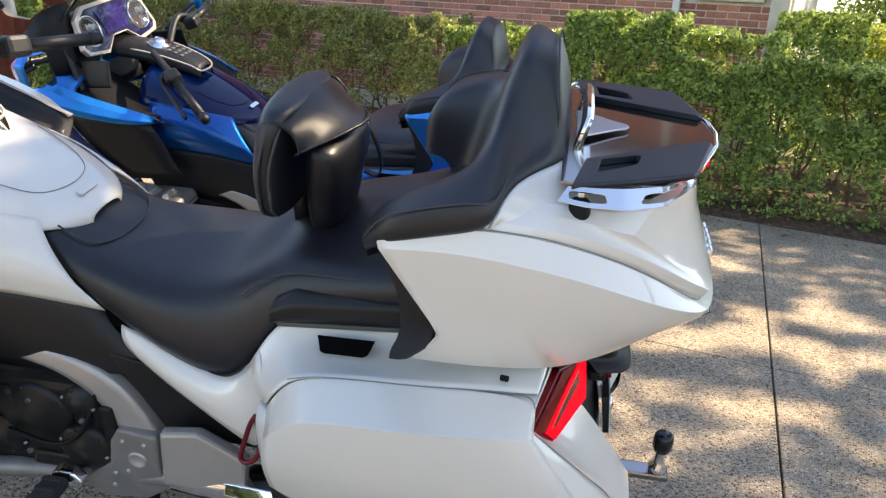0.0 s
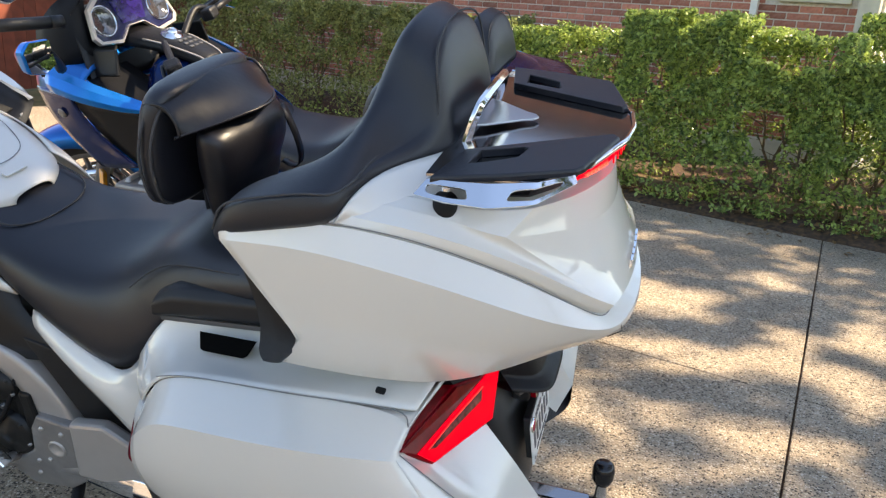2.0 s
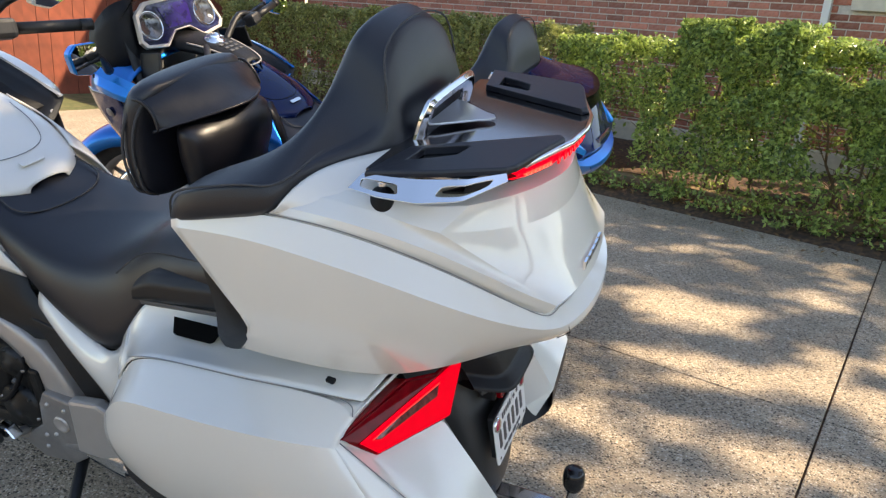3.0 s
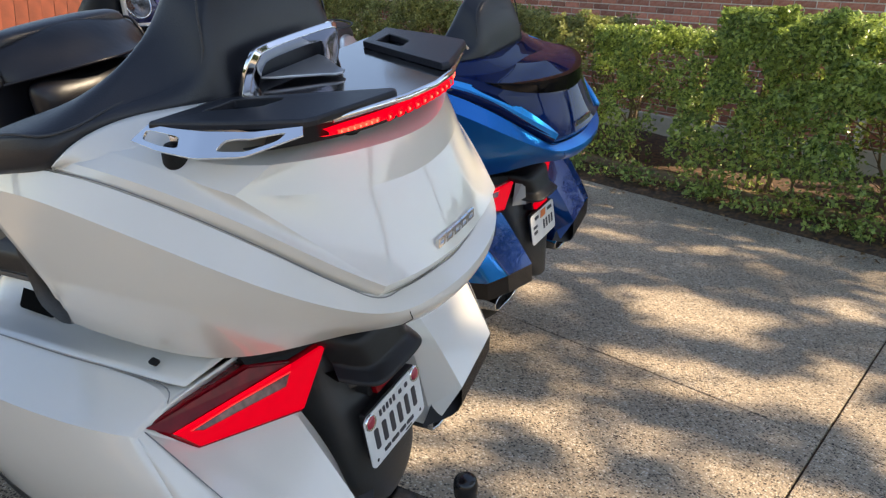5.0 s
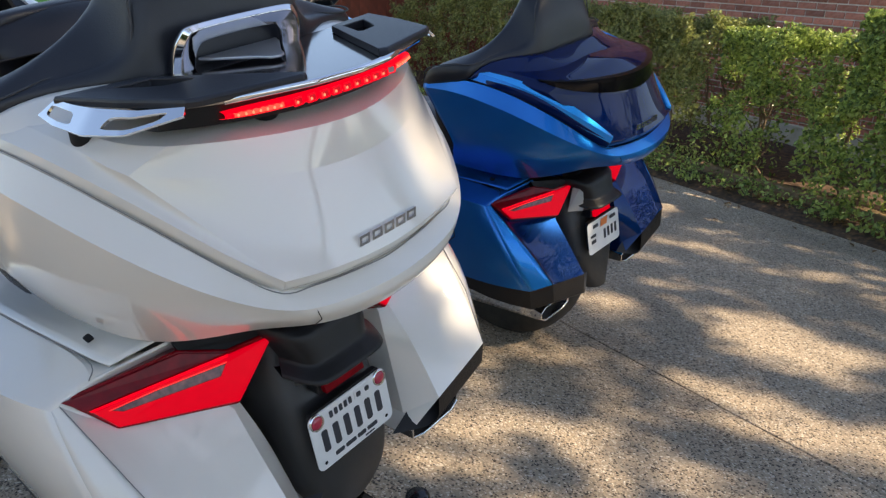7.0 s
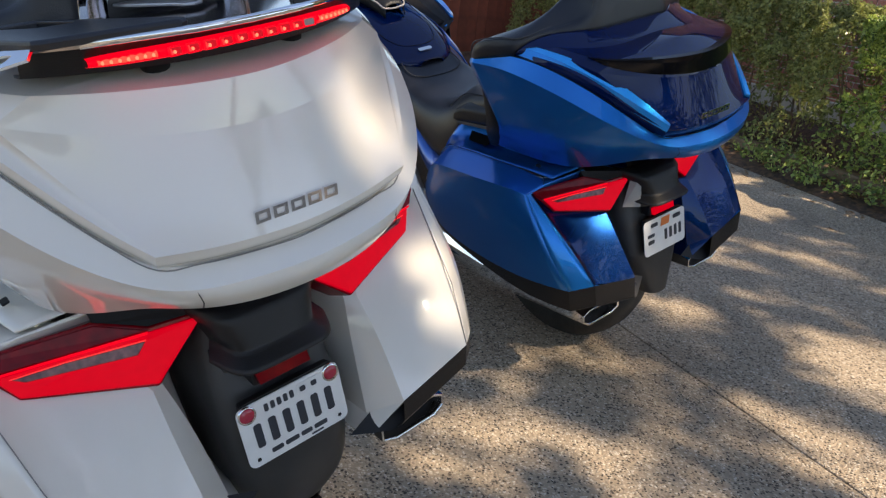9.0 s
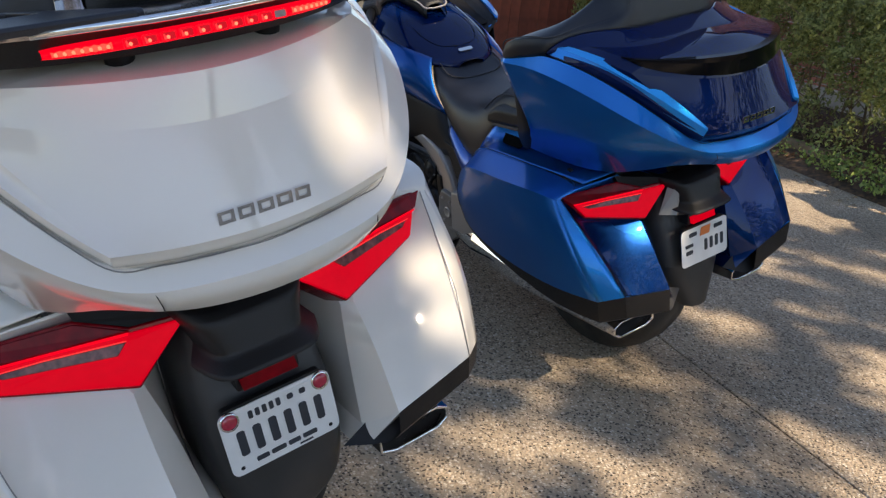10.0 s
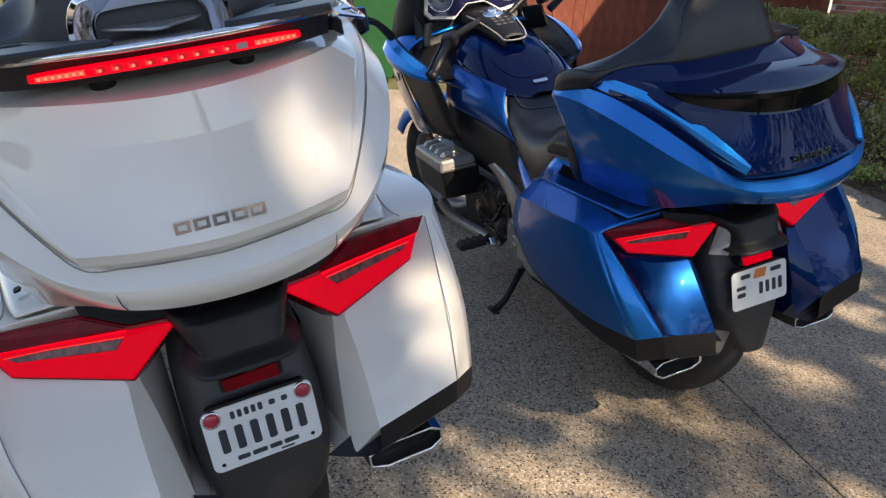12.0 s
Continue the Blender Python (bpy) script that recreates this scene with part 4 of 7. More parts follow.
def motorcycle(label, matrix, c):
    """A large touring motorcycle with a trunk and saddlebags. c: paints by part."""
    root = tagged(new("motorcycle"), label, "motorcycle", "parked touring motorcycles")
    # trunk
    ring = lambda col: [st[col] for st in TRUNK]
    whole = [full(list(reversed(ring(k)))) for k in range(4)]
    inner = [(x * 0.96, y * 0.94, z - 0.004) for x, y, z in whole[0]]
    trunk = part("trunk", cage([whole[1], whole[2], whole[3], [(x * 0.9 + 0.0, y * 0.72, z + 0.012) for x, y, z in whole[3]]], crease_rows=(0, 2), corners=((1, 0), (1, 16))), c["body"], root, sub=3, solid=0.003)
    n = len(whole[0])
    mid = n // 2
    part("trunk_band", cage([inner, whole[0], whole[1]], crease_rows=(1, 2)), BANDBLUE if c["accent"] else c["band"], trunk, sub=3, solid=0.003)
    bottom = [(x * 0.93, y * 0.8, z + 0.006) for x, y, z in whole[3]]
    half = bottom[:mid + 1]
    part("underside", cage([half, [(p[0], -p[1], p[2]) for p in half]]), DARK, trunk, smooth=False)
    # trunk lid with its side strips
    rows = [full([st[k] for st in reversed(LID)]) for k in range(5)]
    flange = []
    for (x0, y0, z0), (x1, y1, z1) in zip(rows[0], rows[1]):
        k = min(1.0, max(0.0, (-0.2 - x0) / 0.2))
        flange.append((x0 + (x1 - x0) * 0.3 - 0.004 * k, y0 + (y1 - y0) * 0.3 + math.copysign(0.001 * k, y0), z0 + (z1 - z0) * 0.3))
    spine = [(x, 0.0, 1.094) for x in LID_SPINE]
    spine_full = list(spine) + list(reversed(spine[:-1]))
    spine_full = [(x, 0.0, 1.098 - 0.045 * max(0.0, -0.2 - x)) for x, _, _ in spine_full]
    skirt = [(x * 0.985, y * 0.98, z - 0.012) for x, y, z in rows[0]]
    lid = part("trunk_lid", cage([skirt, rows[0], flange, rows[1], rows[2], rows[3], rows[4], spine_full], crease_rows=(1, 3, 4, 5), crease_cols=(5, 11), sharp=1.0), c["lid"], trunk, sub=3)
    # shadow line of the groove, drawn as a coloured tube
    part("lid_gap", tube(bmesh.new(), curve_through([(x * 1.002, y * 1.004, z - 0.003) for x, y, z in rows[0]]), 0.0009, 5), c["gap"], lid, "thin tube drawn for the shadow in the gap round the lid")
    for s in (1, -1):
        part("panel_gap", tube(bmesh.new(), [(-0.507, 0.140 * s, 0.871), (-0.532, 0.139 * s, 0.853), (-0.535, 0.136 * s, 0.838), (-0.514, 0.132 * s, 0.819)], 0.0008, 4), DARK, trunk)
    if c["accent"]:
        for s in (1, -1):
            # faceted blade along the edge of the lid, down to its lower corner: a broad side facet and an upper one
            # painted brighter as if lit
            skin = BVHTree.FromObject(lid, bpy.context.evaluated_depsgraph_get())
            line = curve_through(LID_FACE[:6], 3)
            outward = Vector((-0.63, 0.47, 0.63))
            rows_ = [[], [], [], [], []]
            for k, q in enumerate(line):
                along = (Vector(line[min(k + 1, len(line) - 1)]) - Vector(line[max(k - 1, 0)])).normalized()
                inward = outward.cross(along).normalized()
                u = k / (len(line) - 1)
                w = (0.026 + 0.016 * min(1.0, u * 2.2)) * (1.0 - 0.5 * max(0.0, u - 0.7) / 0.3)
                for row, f, lift in zip(rows_, (-0.42, -0.34, 0.36, 0.90, 1.0), (-0.004, 0.003, 0.010, 0.005, -0.005)):
                    p_, n_, _, _ = skin.find_nearest(Vector(q) + inward * w * f)
                    n_ = -n_ if n_.dot(outward) < 0 else n_
                    row.append(tuple(p_ + n_ * lift))
            for row in rows_:
                for _ in range(10):
                    row[1:-1] = [tuple((Vector(a_) + 2 * Vector(b_) + Vector(d_)) / 4) for a_, b_, d_ in zip(row, row[1:], row[2:])]
                row.append((row[-1][0] + 0.012, row[-1][1] - 0.004, row[-1][2] - 0.012))
            strip = part("accent_strip", cage(mir(rows_[:3], s), crease_rows=(1, 2), crease_cols=(len(line) - 1,)), MIDBLUE, lid, "blue accent strip along the lid", sub=1)
            part("strip_facet", cage(mir(rows_[2:], s), crease_rows=(0, 1), crease_cols=(len(line) - 1,)), FACETLIT, strip, "upper facet in blue brightened as if lit", sub=1)
        # black lamp panel set into the hollow below the lip of the lid
        span, tall = list(range(3, 9)), (0.05, 0.30, 0.55, 0.78, 0.88, 0.90)
        sheet = lambda f, out: full([(LID_SCOOP[i][0] + (LID_LEDGE[i][0] - LID_SCOOP[i][0]) * f * h_ - out, LID_SCOOP[i][1] + (LID_LEDGE[i][1] - LID_SCOOP[i][1]) * f * h_ + (out * 0.5 if i < 8 else 0.0), LID_SCOOP[i][2] + (LID_LEDGE[i][2] - LID_SCOOP[i][2]) * f * h_) for i, h_ in zip(span, tall)][::-1])
        part("brake_light", cage([sheet(-0.04, -0.006), sheet(0.0, 0.012), sheet(0.3, 0.009), sheet(1.0, 0.004), sheet(1.05, -0.006)], crease_rows=(1, 2, 3)), SMOKEBLACK, lid, "unlit black high brake light", sub=2)
        rows_ = [[(-0.531 + 0.03 * (abs(y) / 0.16) ** 2 + dx, y, z + 0.006 * (abs(y) / 0.16)) for y in (-0.16, -0.08, 0.0, 0.08, 0.16)] for dx, z in ((0.0, 0.902), (-0.008, 0.898), (-0.006, 0.877), (0.01, 0.874))]
        part("dark_trim", cage(rows_), DARK, lid, "gloss black lower trim", sub=1)
    # badge: five plain raised bars, leaning outward like letters would
    for k in range(5):
        bm = bmesh.new()
        y0 = 0.046 - k * 0.023
        tilt = plane_of((-0.5315 + 0.5 * y0 * y0, y0, 0.914), (0, -1, 0), (-0.07, 0, 1))
        ring_prism(bm, [(px * 0.019, py * 0.0155) for px, py in ((-0.5, -0.5), (0.5, -0.5), (0.5, 0.5), (-0.5, 0.5))], [(px * 0.0105, py * 0.0075) for px, py in ((-0.5, -0.5), (0.5, -0.5), (0.5, 0.5), (-0.5, 0.5))], 0.004, tilt)
        part("badge_bar", bm, CHROME, lid, "chrome badge bar", smooth=False)
    # saddlebags, decks and lamps
    for s in (1, -1):
        bag = part("saddlebag", cage(mir(BAG, s), crease_cols=(1, 2, 4), sharp=1.0), c["body"], root, sub=2, solid=0.003)
        part("bag_gap", tube(bmesh.new(), curve_through([(x, (y + 0.001) * s, z + 0.001) for x, y, z in [st_[1] for st_ in BAG[1:6]]]), 0.0011, 4), c["gap"], bag)
        part("panel_gap", tube(bmesh.new(), [(BAG_STRIP[1][k][0] - 0.0006, BAG_STRIP[1][k][1] * s, BAG_STRIP[1][k][2]) for k in (2, 3, 4)], 0.0010, 4), c["gap"], bag)
        part("rear_strip", cage(mir(BAG_STRIP, s), crease_cols=(1, 2, 4), sharp=1.0), c["band"], bag, sub=2, solid=0.003)
        rear_ = list(BAG_REAR)
        if c["accent"]:   # a narrow dark facet beside the strip
            rear_.insert(1, tuple((a_[0] + (b_[0] - a_[0]) * 0.4 + 0.008, a_[1] + (b_[1] - a_[1]) * 0.4, a_[2] + (b_[2] - a_[2]) * 0.4) for a_, b_ in zip(BAG_REAR[0], BAG_REAR[1])))
        part("rear_panel", cage(mir(rear_, s), crease_cols=(2, 4), crease_rows=(1, 3, 4) if c["accent"] else (2, 3), sharp=1.0), c["rear"], bag, sub=2)
        low = [st[4] for st in BAG] + [BAG_STRIP[1][4], BAG_REAR[1][4], BAG_REAR[2][4]]
        deep = [c["trim"] * (min(1.0, max(0.3, 0.3 + (0.02 - p_[0]) * 2.2)) if c["accent"] else 1.0) for p_ in low]
        rows_ = [low, [(x * 1.0, y * 0.985, z - d_) for (x, y, z), d_ in zip(low, deep)], [(x * 0.99, y * 0.9, z - d_ - 0.018) for (x, y, z), d_ in zip(low, deep)], [(x * 0.9, y * 0.5, z - 0.05) for x, y, z in low]]
        part("lower_trim", cage(mir(rows_, s), crease_rows=(0, 1), crease_cols=(5, 6, 7)), PLASTIC, bag, "black lower trim", sub=1)
        first = [[BAG[0][k] for k in range(6)], [(0.262, p[1] * 0.8 + 0.03, p[2]) for p in BAG[0]]]
        part("front_cap", cage(mir(first, s)), c["body"], bag, sub=1)
        deck = [[(0.300, 0.258, 0.690), (0.292, 0.280, 0.675), (0.276, 0.310, 0.660), (0.242, 0.341, 0.664)], [(0.255, 0.238, 0.765), (0.245, 0.257, 0.736), (0.225, 0.300, 0.728), (0.196, 0.346, 0.737)], [(0.20, 0.215, 0.790), (0.19, 0.226, 0.742), (0.17, 0.268, 0.728), (0.122, 0.346, 0.753)],
                [(0.05, 0.208, 0.790), (0.04, 0.220, 0.741), (0.02, 0.258, 0.728), (-0.04, 0.334, 0.751)], [(-0.06, 0.20, 0.788), (-0.07, 0.228, 0.752), (-0.10, 0.256, 0.738), (-0.13, 0.322, 0.749)], [(-0.20, 0.17, 0.765), (-0.20, 0.22, 0.760), (-0.205, 0.26, 0.752), (-0.215, 0.312, 0.745)], [(-0.262, 0.15, 0.750), (-0.262, 0.19, 0.749), (-0.26, 0.23, 0.746), (-0.248, 0.30, 0.738)]]
        part("bag_deck", cage(mir(deck, s)), c["deck"], bag, sub=2, solid=0.003)
        slot = plane_of((0.110, 0.2590 * s, 0.7525), (-1, 0, 0.02), (0, -s, 0.95))
        # no real recess: the slot's dark inside is put into the plate's colour
        bm = prism(bmesh.new(), [(-0.045, -0.014), (-0.038, -0.017), (0.036, -0.017), (0.044, -0.012), (0.054, 0.015), (-0.055, 0.015)] if s > 0 else [(0.055, 0.015), (-0.054, 0.015), (-0.044, -0.012), (-0.036, -0.017), (0.038, -0.017), (0.045, -0.014)], 0.004, slot @ Matrix.Translation((0, 0, 0.001 if s > 0 else -0.005)))
        part("vent", bm, HOLE, bag, "near-black plate standing for an unlit vent slot", smooth=False)
        bm = prism(bmesh.new(), round_rect(0.016, 0.011, 0.003), 0.003, plane_of((-0.186, 0.293 * s, 0.7545), (-1, 0, -0.08), (0, -s, 0.25)))
        part("rubber_stop", bm, DARK, bag, "small black rubber stop", smooth=False)
        tail_lamp(root, s)
        # chrome silencer below the bag
        def oct_(x, y, z, w, h):
            return [(x, (y + px * w) * s, z + py * h) for px, py in ((-0.5, -0.25), (-0.3, -0.5), (0.35, -0.5), (0.5, -0.2), (0.5, 0.25), (0.35, 0.5), (-0.3, 0.5), (-0.5, 0.25))]
        rows_ = [oct_(0.55, 0.21, 0.275, 0.06, 0.06), oct_(0.40, 0.22, 0.285, 0.10, 0.09), oct_(0.1, 0.235, 0.30, 0.135, 0.10), (oct_(-0.32, 0.235, 0.338, 0.148, 0.078)), oct_(-0.382, 0.235, 0.336, 0.148, 0.052), oct_(-0.380, 0.235, 0.336, 0.136, 0.040), oct_(-0.30, 0.235, 0.336, 0.12, 0.036)]
        ex = part("silencer", cage(rows_, loop=True), CHROME, root, "chrome exhaust silencer", bevel=0.004)
        part("outlet", cage([oct_(-0.345, 0.235, 0.336, 0.126, 0.037), oct_(-0.346, 0.235, 0.336, 0.002, 0.002)], loop=True), DARK, ex, smooth=False)
        # white or blue cover below the seat
        cov = [[(0.622, 0.176, 0.668), (0.617, 0.196, 0.645), (0.605, 0.192, 0.612)], [(0.54, 0.192, 0.648), (0.525, 0.232, 0.612), (0.515, 0.226, 0.570)], [(0.45, 0.214, 0.620), (0.43, 0.262, 0.580), (0.42, 0.256, 0.535)],
               [(0.365, 0.246, 0.612), (0.345, 0.288, 0.590), (0.335, 0.290, 0.515)], [(0.31, 0.250, 0.668), (0.288, 0.300, 0.632), (0.272, 0.325, 0.52)], [(0.285, 0.252, 0.715), (0.262, 0.302, 0.690), (0.250, 0.340, 0.60)]]
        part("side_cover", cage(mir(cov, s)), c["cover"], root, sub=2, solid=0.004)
        # grab-rail pod under the passenger seat
        pod = [[(x, (0.220 + dy) * s, z + 0.012 + dz * h) for dy, dz in ((-0.04, -0.035), (0.022, -0.035), (0.036, -0.020), (0.034, 0.012), (0.018, 0.026), (-0.04, 0.030))] for x, z, h in ((0.256, 0.784, 0.55), (0.251, 0.787, 0.72), (0.212, 0.802, 1.0), (0.10, 0.812, 1.0), (0.0, 0.822, 1.0), (-0.04, 0.825, 0.9))]
        gp_ = part("grab_pod", cage(pod, loop=True, caps=True, crease_cols=(1, 2, 3, 4), crease_rows=(0, 1, 2), sharp=0.8), PLASTIC, root, "dark grey grab rail pod", sub=2)
        part("pod_lip", box(bmesh.new(), (0.10, 0.234 * s, 0.787), (0.29, 0.028, 0.010), Matrix.Translation((0.1, 0, 0.776)) @ Matrix.Rotation(radians(5), 4, "Y") @ Matrix.Translation((-0.1, 0, -0.776))), GREYPLASTIC, gp_, smooth=False, bevel=0.002)
        # dark trim between deck and trunk front edge
        trim = [[(0.03, 0.325, 1.02), (0.05, 0.30, 0.98)], [(-0.03, 0.342, 0.955), (-0.005, 0.30, 0.93)], [(-0.076, 0.343, 0.862), (-0.03, 0.30, 0.87)], [(-0.05, 0.328, 0.815), (-0.01, 0.295, 0.82)], [(-0.012, 0.300, 0.770), (0.005, 0.27, 0.775)]]
        trim = [[(r[0][0] - 0.02, r[0][1] - 0.03, r[0][2]), r[0], (r[0][0] + w, r[0][1] - 0.004 - 0.1 * w, r[0][2] - 0.004)] for r, w in zip(trim, (0.004, 0.022, 0.060, 0.062, 0.032))]
        part("trunk_trim", cage(mir(trim, s)), PLASTIC, trunk, "black plastic edge trim", sub=1)
    # seats: rider's dish, step and passenger seat in one
    # x, then height in the middle, edge width and height, side width and height, lower width and height
    rider_seat = [(0.8, 0.868, 0.09, 0.866, 0.12, 0.862, 0.128, 0.85), (0.75, 0.85, 0.125, 0.842, 0.158, 0.815, 0.162, 0.79), (0.69, 0.815, 0.15, 0.805, 0.178, 0.765, 0.168, 0.72), (0.65, 0.8, 0.165, 0.792, 0.188, 0.745, 0.172, 0.685), (0.56, 0.79, 0.195, 0.782, 0.222, 0.705, 0.196, 0.645), (0.47, 0.782, 0.205, 0.776, 0.236, 0.68, 0.215, 0.605), (0.395, 0.795, 0.2, 0.785, 0.242, 0.685, 0.236, 0.598)]
    passenger_seat = [(0.335, 0.832, 0.19, 0.815, 0.238, 0.72, 0.24, 0.635), (0.275, 0.88, 0.185, 0.862, 0.228, 0.785, 0.242, 0.715), (0.21, 0.903, 0.19, 0.885, 0.222, 0.842, 0.226, 0.818), (0.08, 0.908, 0.21, 0.9, 0.246, 0.87, 0.246, 0.838), (-0.03, 0.925, 0.22, 0.93, 0.265, 0.9, 0.262, 0.855), (-0.1, 0.98, 0.21, 0.985, 0.27, 0.94, 0.28, 0.88)]
    seat = rider_seat + passenger_seat
    rows_ = []
    for x, zc, ye, ze, ys, zs, yl, zl in seat:
        rows_.append(full([(x, 0, zc), (x, ye * 0.6, zc * 0.75 + ze * 0.25), (x, ye, ze), (x, ys, zs), (x, yl, zl), (x, yl - 0.03, zl - 0.006)]))
    st = part("seat", cage(rows_), LEATHER, root, "black stitched leather seat with a dished rider part", sub=2)
    for s in (1, -1):   # seams raised by stitching
        tube_pts = [(x, (ye + 0.012) * s, ze + 0.003 - 0.01) for x, zc, ye, ze, ys, zs, yl, zl in seat[7:11]]
        part("seam", tube(bmesh.new(), curve_through([(x, y * 1.03, z - 0.012) for x, y, z in tube_pts]), 0.002, 5), STITCH, st, smooth=True)
    part("seam", tube(bmesh.new(), curve_through([(0.76, 0.115, 0.854), (0.70, 0.115, 0.822), (0.67, 0.07, 0.808), (0.66, 0, 0.806), (0.67, -0.07, 0.808), (0.70, -0.115, 0.822), (0.76, -0.115, 0.854)]), 0.0022, 5), STITCH, st)
    # passenger backrest flowing into the arms: rear base, piping line, front edge, lower front; from arm tip to the middle
    rear_base = [(0.048, 0.318, 1.001), (0.019, 0.35, 1.034), (-0.02, 0.356, 1.046), (-0.1, 0.348, 1.064), (-0.15, 0.335, 1.072), (-0.159, 0.305, 1.096), (-0.177, 0.24, 1.11), (-0.226, 0.178, 1.112), (-0.252, 0.135, 1.110), (-0.254, 0.090, 1.110), (-0.254, 0, 1.110)]
    piped_edge = [(0.053, 0.318, 1.019), (0.018, 0.345, 1.069), (-0.02, 0.353, 1.092), (-0.1, 0.344, 1.108), (-0.146, 0.33, 1.108), (-0.159, 0.29, 1.11), (-0.17, 0.225, 1.123), (-0.203, 0.17, 1.128), (-0.232, 0.138, 1.160), (-0.224, 0.114, 1.250), (-0.219, 0, 1.276)]
    front_edge = [(0.066, 0.272, 0.996), (0.052, 0.25, 1.052), (-0.02, 0.238, 1.092), (-0.085, 0.225, 1.118), (-0.11, 0.195, 1.144), (-0.125, 0.158, 1.172), (-0.132, 0.138, 1.2), (-0.138, 0.126, 1.234), (-0.147, 0.116, 1.266), (-0.156, 0.096, 1.286), (-0.160, 0.0, 1.296)]
    front_foot = [(0.063, 0.262, 0.96), (0.06, 0.232, 0.95), (0.0, 0.215, 0.96), (-0.05, 0.19, 0.98), (-0.07, 0.16, 1.0), (-0.08, 0.13, 1.02), (-0.09, 0.1, 1.05), (-0.1, 0.08, 1.08), (-0.108, 0.06, 1.1), (-0.112, 0.04, 1.12), (-0.115, 0.0, 1.13)]
    half = list(zip(rear_base, piped_edge, front_edge, front_foot))
    lines = [full([st_[k] for st_ in reversed(half)]) for k in range(4)]
    under = [(x + 0.02, y * 0.9, min(z, 1.06) - 0.03) for x, y, z in lines[0]]
    mid_ = [tuple((a_[i] + b_[i]) / 2 + (0.006 if i == 2 else 0) for i in range(3)) for a_, b_ in zip(lines[1], lines[2])]
    swell = (0, 0, 0, 0, 0, 0.001, 0.002, 0.003, 0.005, 0.008, 0.009)
    bulge_ = [((a_[0] + b_[0]) / 2 - swell[abs(10 - abs(k - 10))], (a_[1] + b_[1]) / 2 * 1.02, (a_[2] + b_[2]) / 2 + swell[abs(10 - abs(k - 10))] * 1.6) for k, (a_, b_) in enumerate(zip(lines[0], lines[1]))]
    base_ = [(x + 0.03, y * 0.95, z - 0.10) if z > 0.975 else (x, y * 0.97, z - 0.012) for x, y, z in lines[3]]
    br = part("backrest", cage([under, lines[0], bulge_, lines[1], mid_, lines[2], lines[3], base_], crease_rows=(1, 3), sharp=0.8), LEATHER, root, "tall padded black passenger backrest with side arms", sub=3)
    part("piping", tube(bmesh.new(), curve_through([(x, y, z + 0.001) for x, y, z in lines[1]]), 0.0018, 6), STITCH, br)
    # painted shoulder of the lid, rising to the backrest
    foot_ = full([(-0.150, 0.322, 1.068), (-0.190, 0.302, 1.0725), (-0.245, 0.262, 1.0765), (-0.30, 0.212, 1.0785), (-0.33, 0.14, 1.086), (-0.335, 0.08, 1.088), (-0.335, 0.0, 1.088)][::-1])
    brow_ = [(x - 0.003, y * 1.004, min(z, 1.113) + 0.001) for x, y, z in lines[0][4:17]]
    rise_ = [tuple(a_[i] * 0.48 + b_[i] * 0.52 - (0.002 if i == 2 else 0) for i in range(3)) for a_, b_ in zip(brow_, foot_)]
    part("lid_shoulder", cage([[(x + 0.02, y * 0.96, z - 0.02) for x, y, z in brow_], brow_, rise_, foot_, [(x - 0.01, y, z - 0.01) for x, y, z in foot_]], crease_rows=(1,), sharp=0.7), c["lid"], root, "painted shoulder of the trunk lid", sub=2)
    # tank cover, side shelters
    tank = [(0.722, 0.852, 0.03, 0.850, 0.05, 0.845), (0.745, 0.872, 0.075, 0.862, 0.10, 0.852), (0.785, 0.896, 0.105, 0.882, 0.138, 0.868), (0.84, 0.928, 0.125, 0.910, 0.168, 0.885), (0.92, 0.972, 0.145, 0.948, 0.20, 0.905), (1.03, 1.022, 0.16, 0.992, 0.215, 0.92), (1.14, 1.052, 0.16, 1.02, 0.21, 0.93)]
    rows_ = [full([(x, 0, zc), (x, ye * 0.6, zc - (zc - ze) * 0.3), (x, ye, ze), (x, ys, zs), (x, ys + 0.004, zs - (0.012 if x < 0.8 else 0.06))]) for x, zc, ye, ze, ys, zs in tank]
    tk = part("tank_cover", cage(rows_, crease_cols=()), c["tank"], root, sub=2, solid=0.003)
    part("tank_seam", tube(bmesh.new(), curve_through([(0.94, 0.12, 0.968), (0.87, 0.11, 0.932), (0.81, 0.075, 0.904), (0.785, 0, 0.899), (0.81, -0.075, 0.904), (0.87, -0.11, 0.932), (0.94, -0.12, 0.968)]), 0.0011, 4), c["gap"], tk)
    bm = prism(bmesh.new(), round_rect(0.06, 0.016, 0.005), 0.004, plane_of((0.762, 0, 0.884), (0, -1, 0), (1, 0, 0.55)))
    part("tank_badge", bm, CHROME if c["accent"] else c["tank"], tk, smooth=False)
    for s in (1, -1):
        sh = [[(0.787, 0.132, 0.876), (0.748, 0.168, 0.826), (0.702, 0.180, 0.757), (0.656, 0.172, 0.694)], [(0.84, 0.162, 0.895), (0.80, 0.198, 0.845), (0.775, 0.205, 0.785), (0.755, 0.190, 0.718)],
              [(0.93, 0.195, 0.918), (0.91, 0.235, 0.865), (0.885, 0.240, 0.805), (0.865, 0.215, 0.745)], [(1.08, 0.22, 0.945), (1.08, 0.262, 0.885), (1.07, 0.272, 0.82), (1.05, 0.25, 0.77)]]
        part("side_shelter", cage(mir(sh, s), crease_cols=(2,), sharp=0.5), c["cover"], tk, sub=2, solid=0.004)
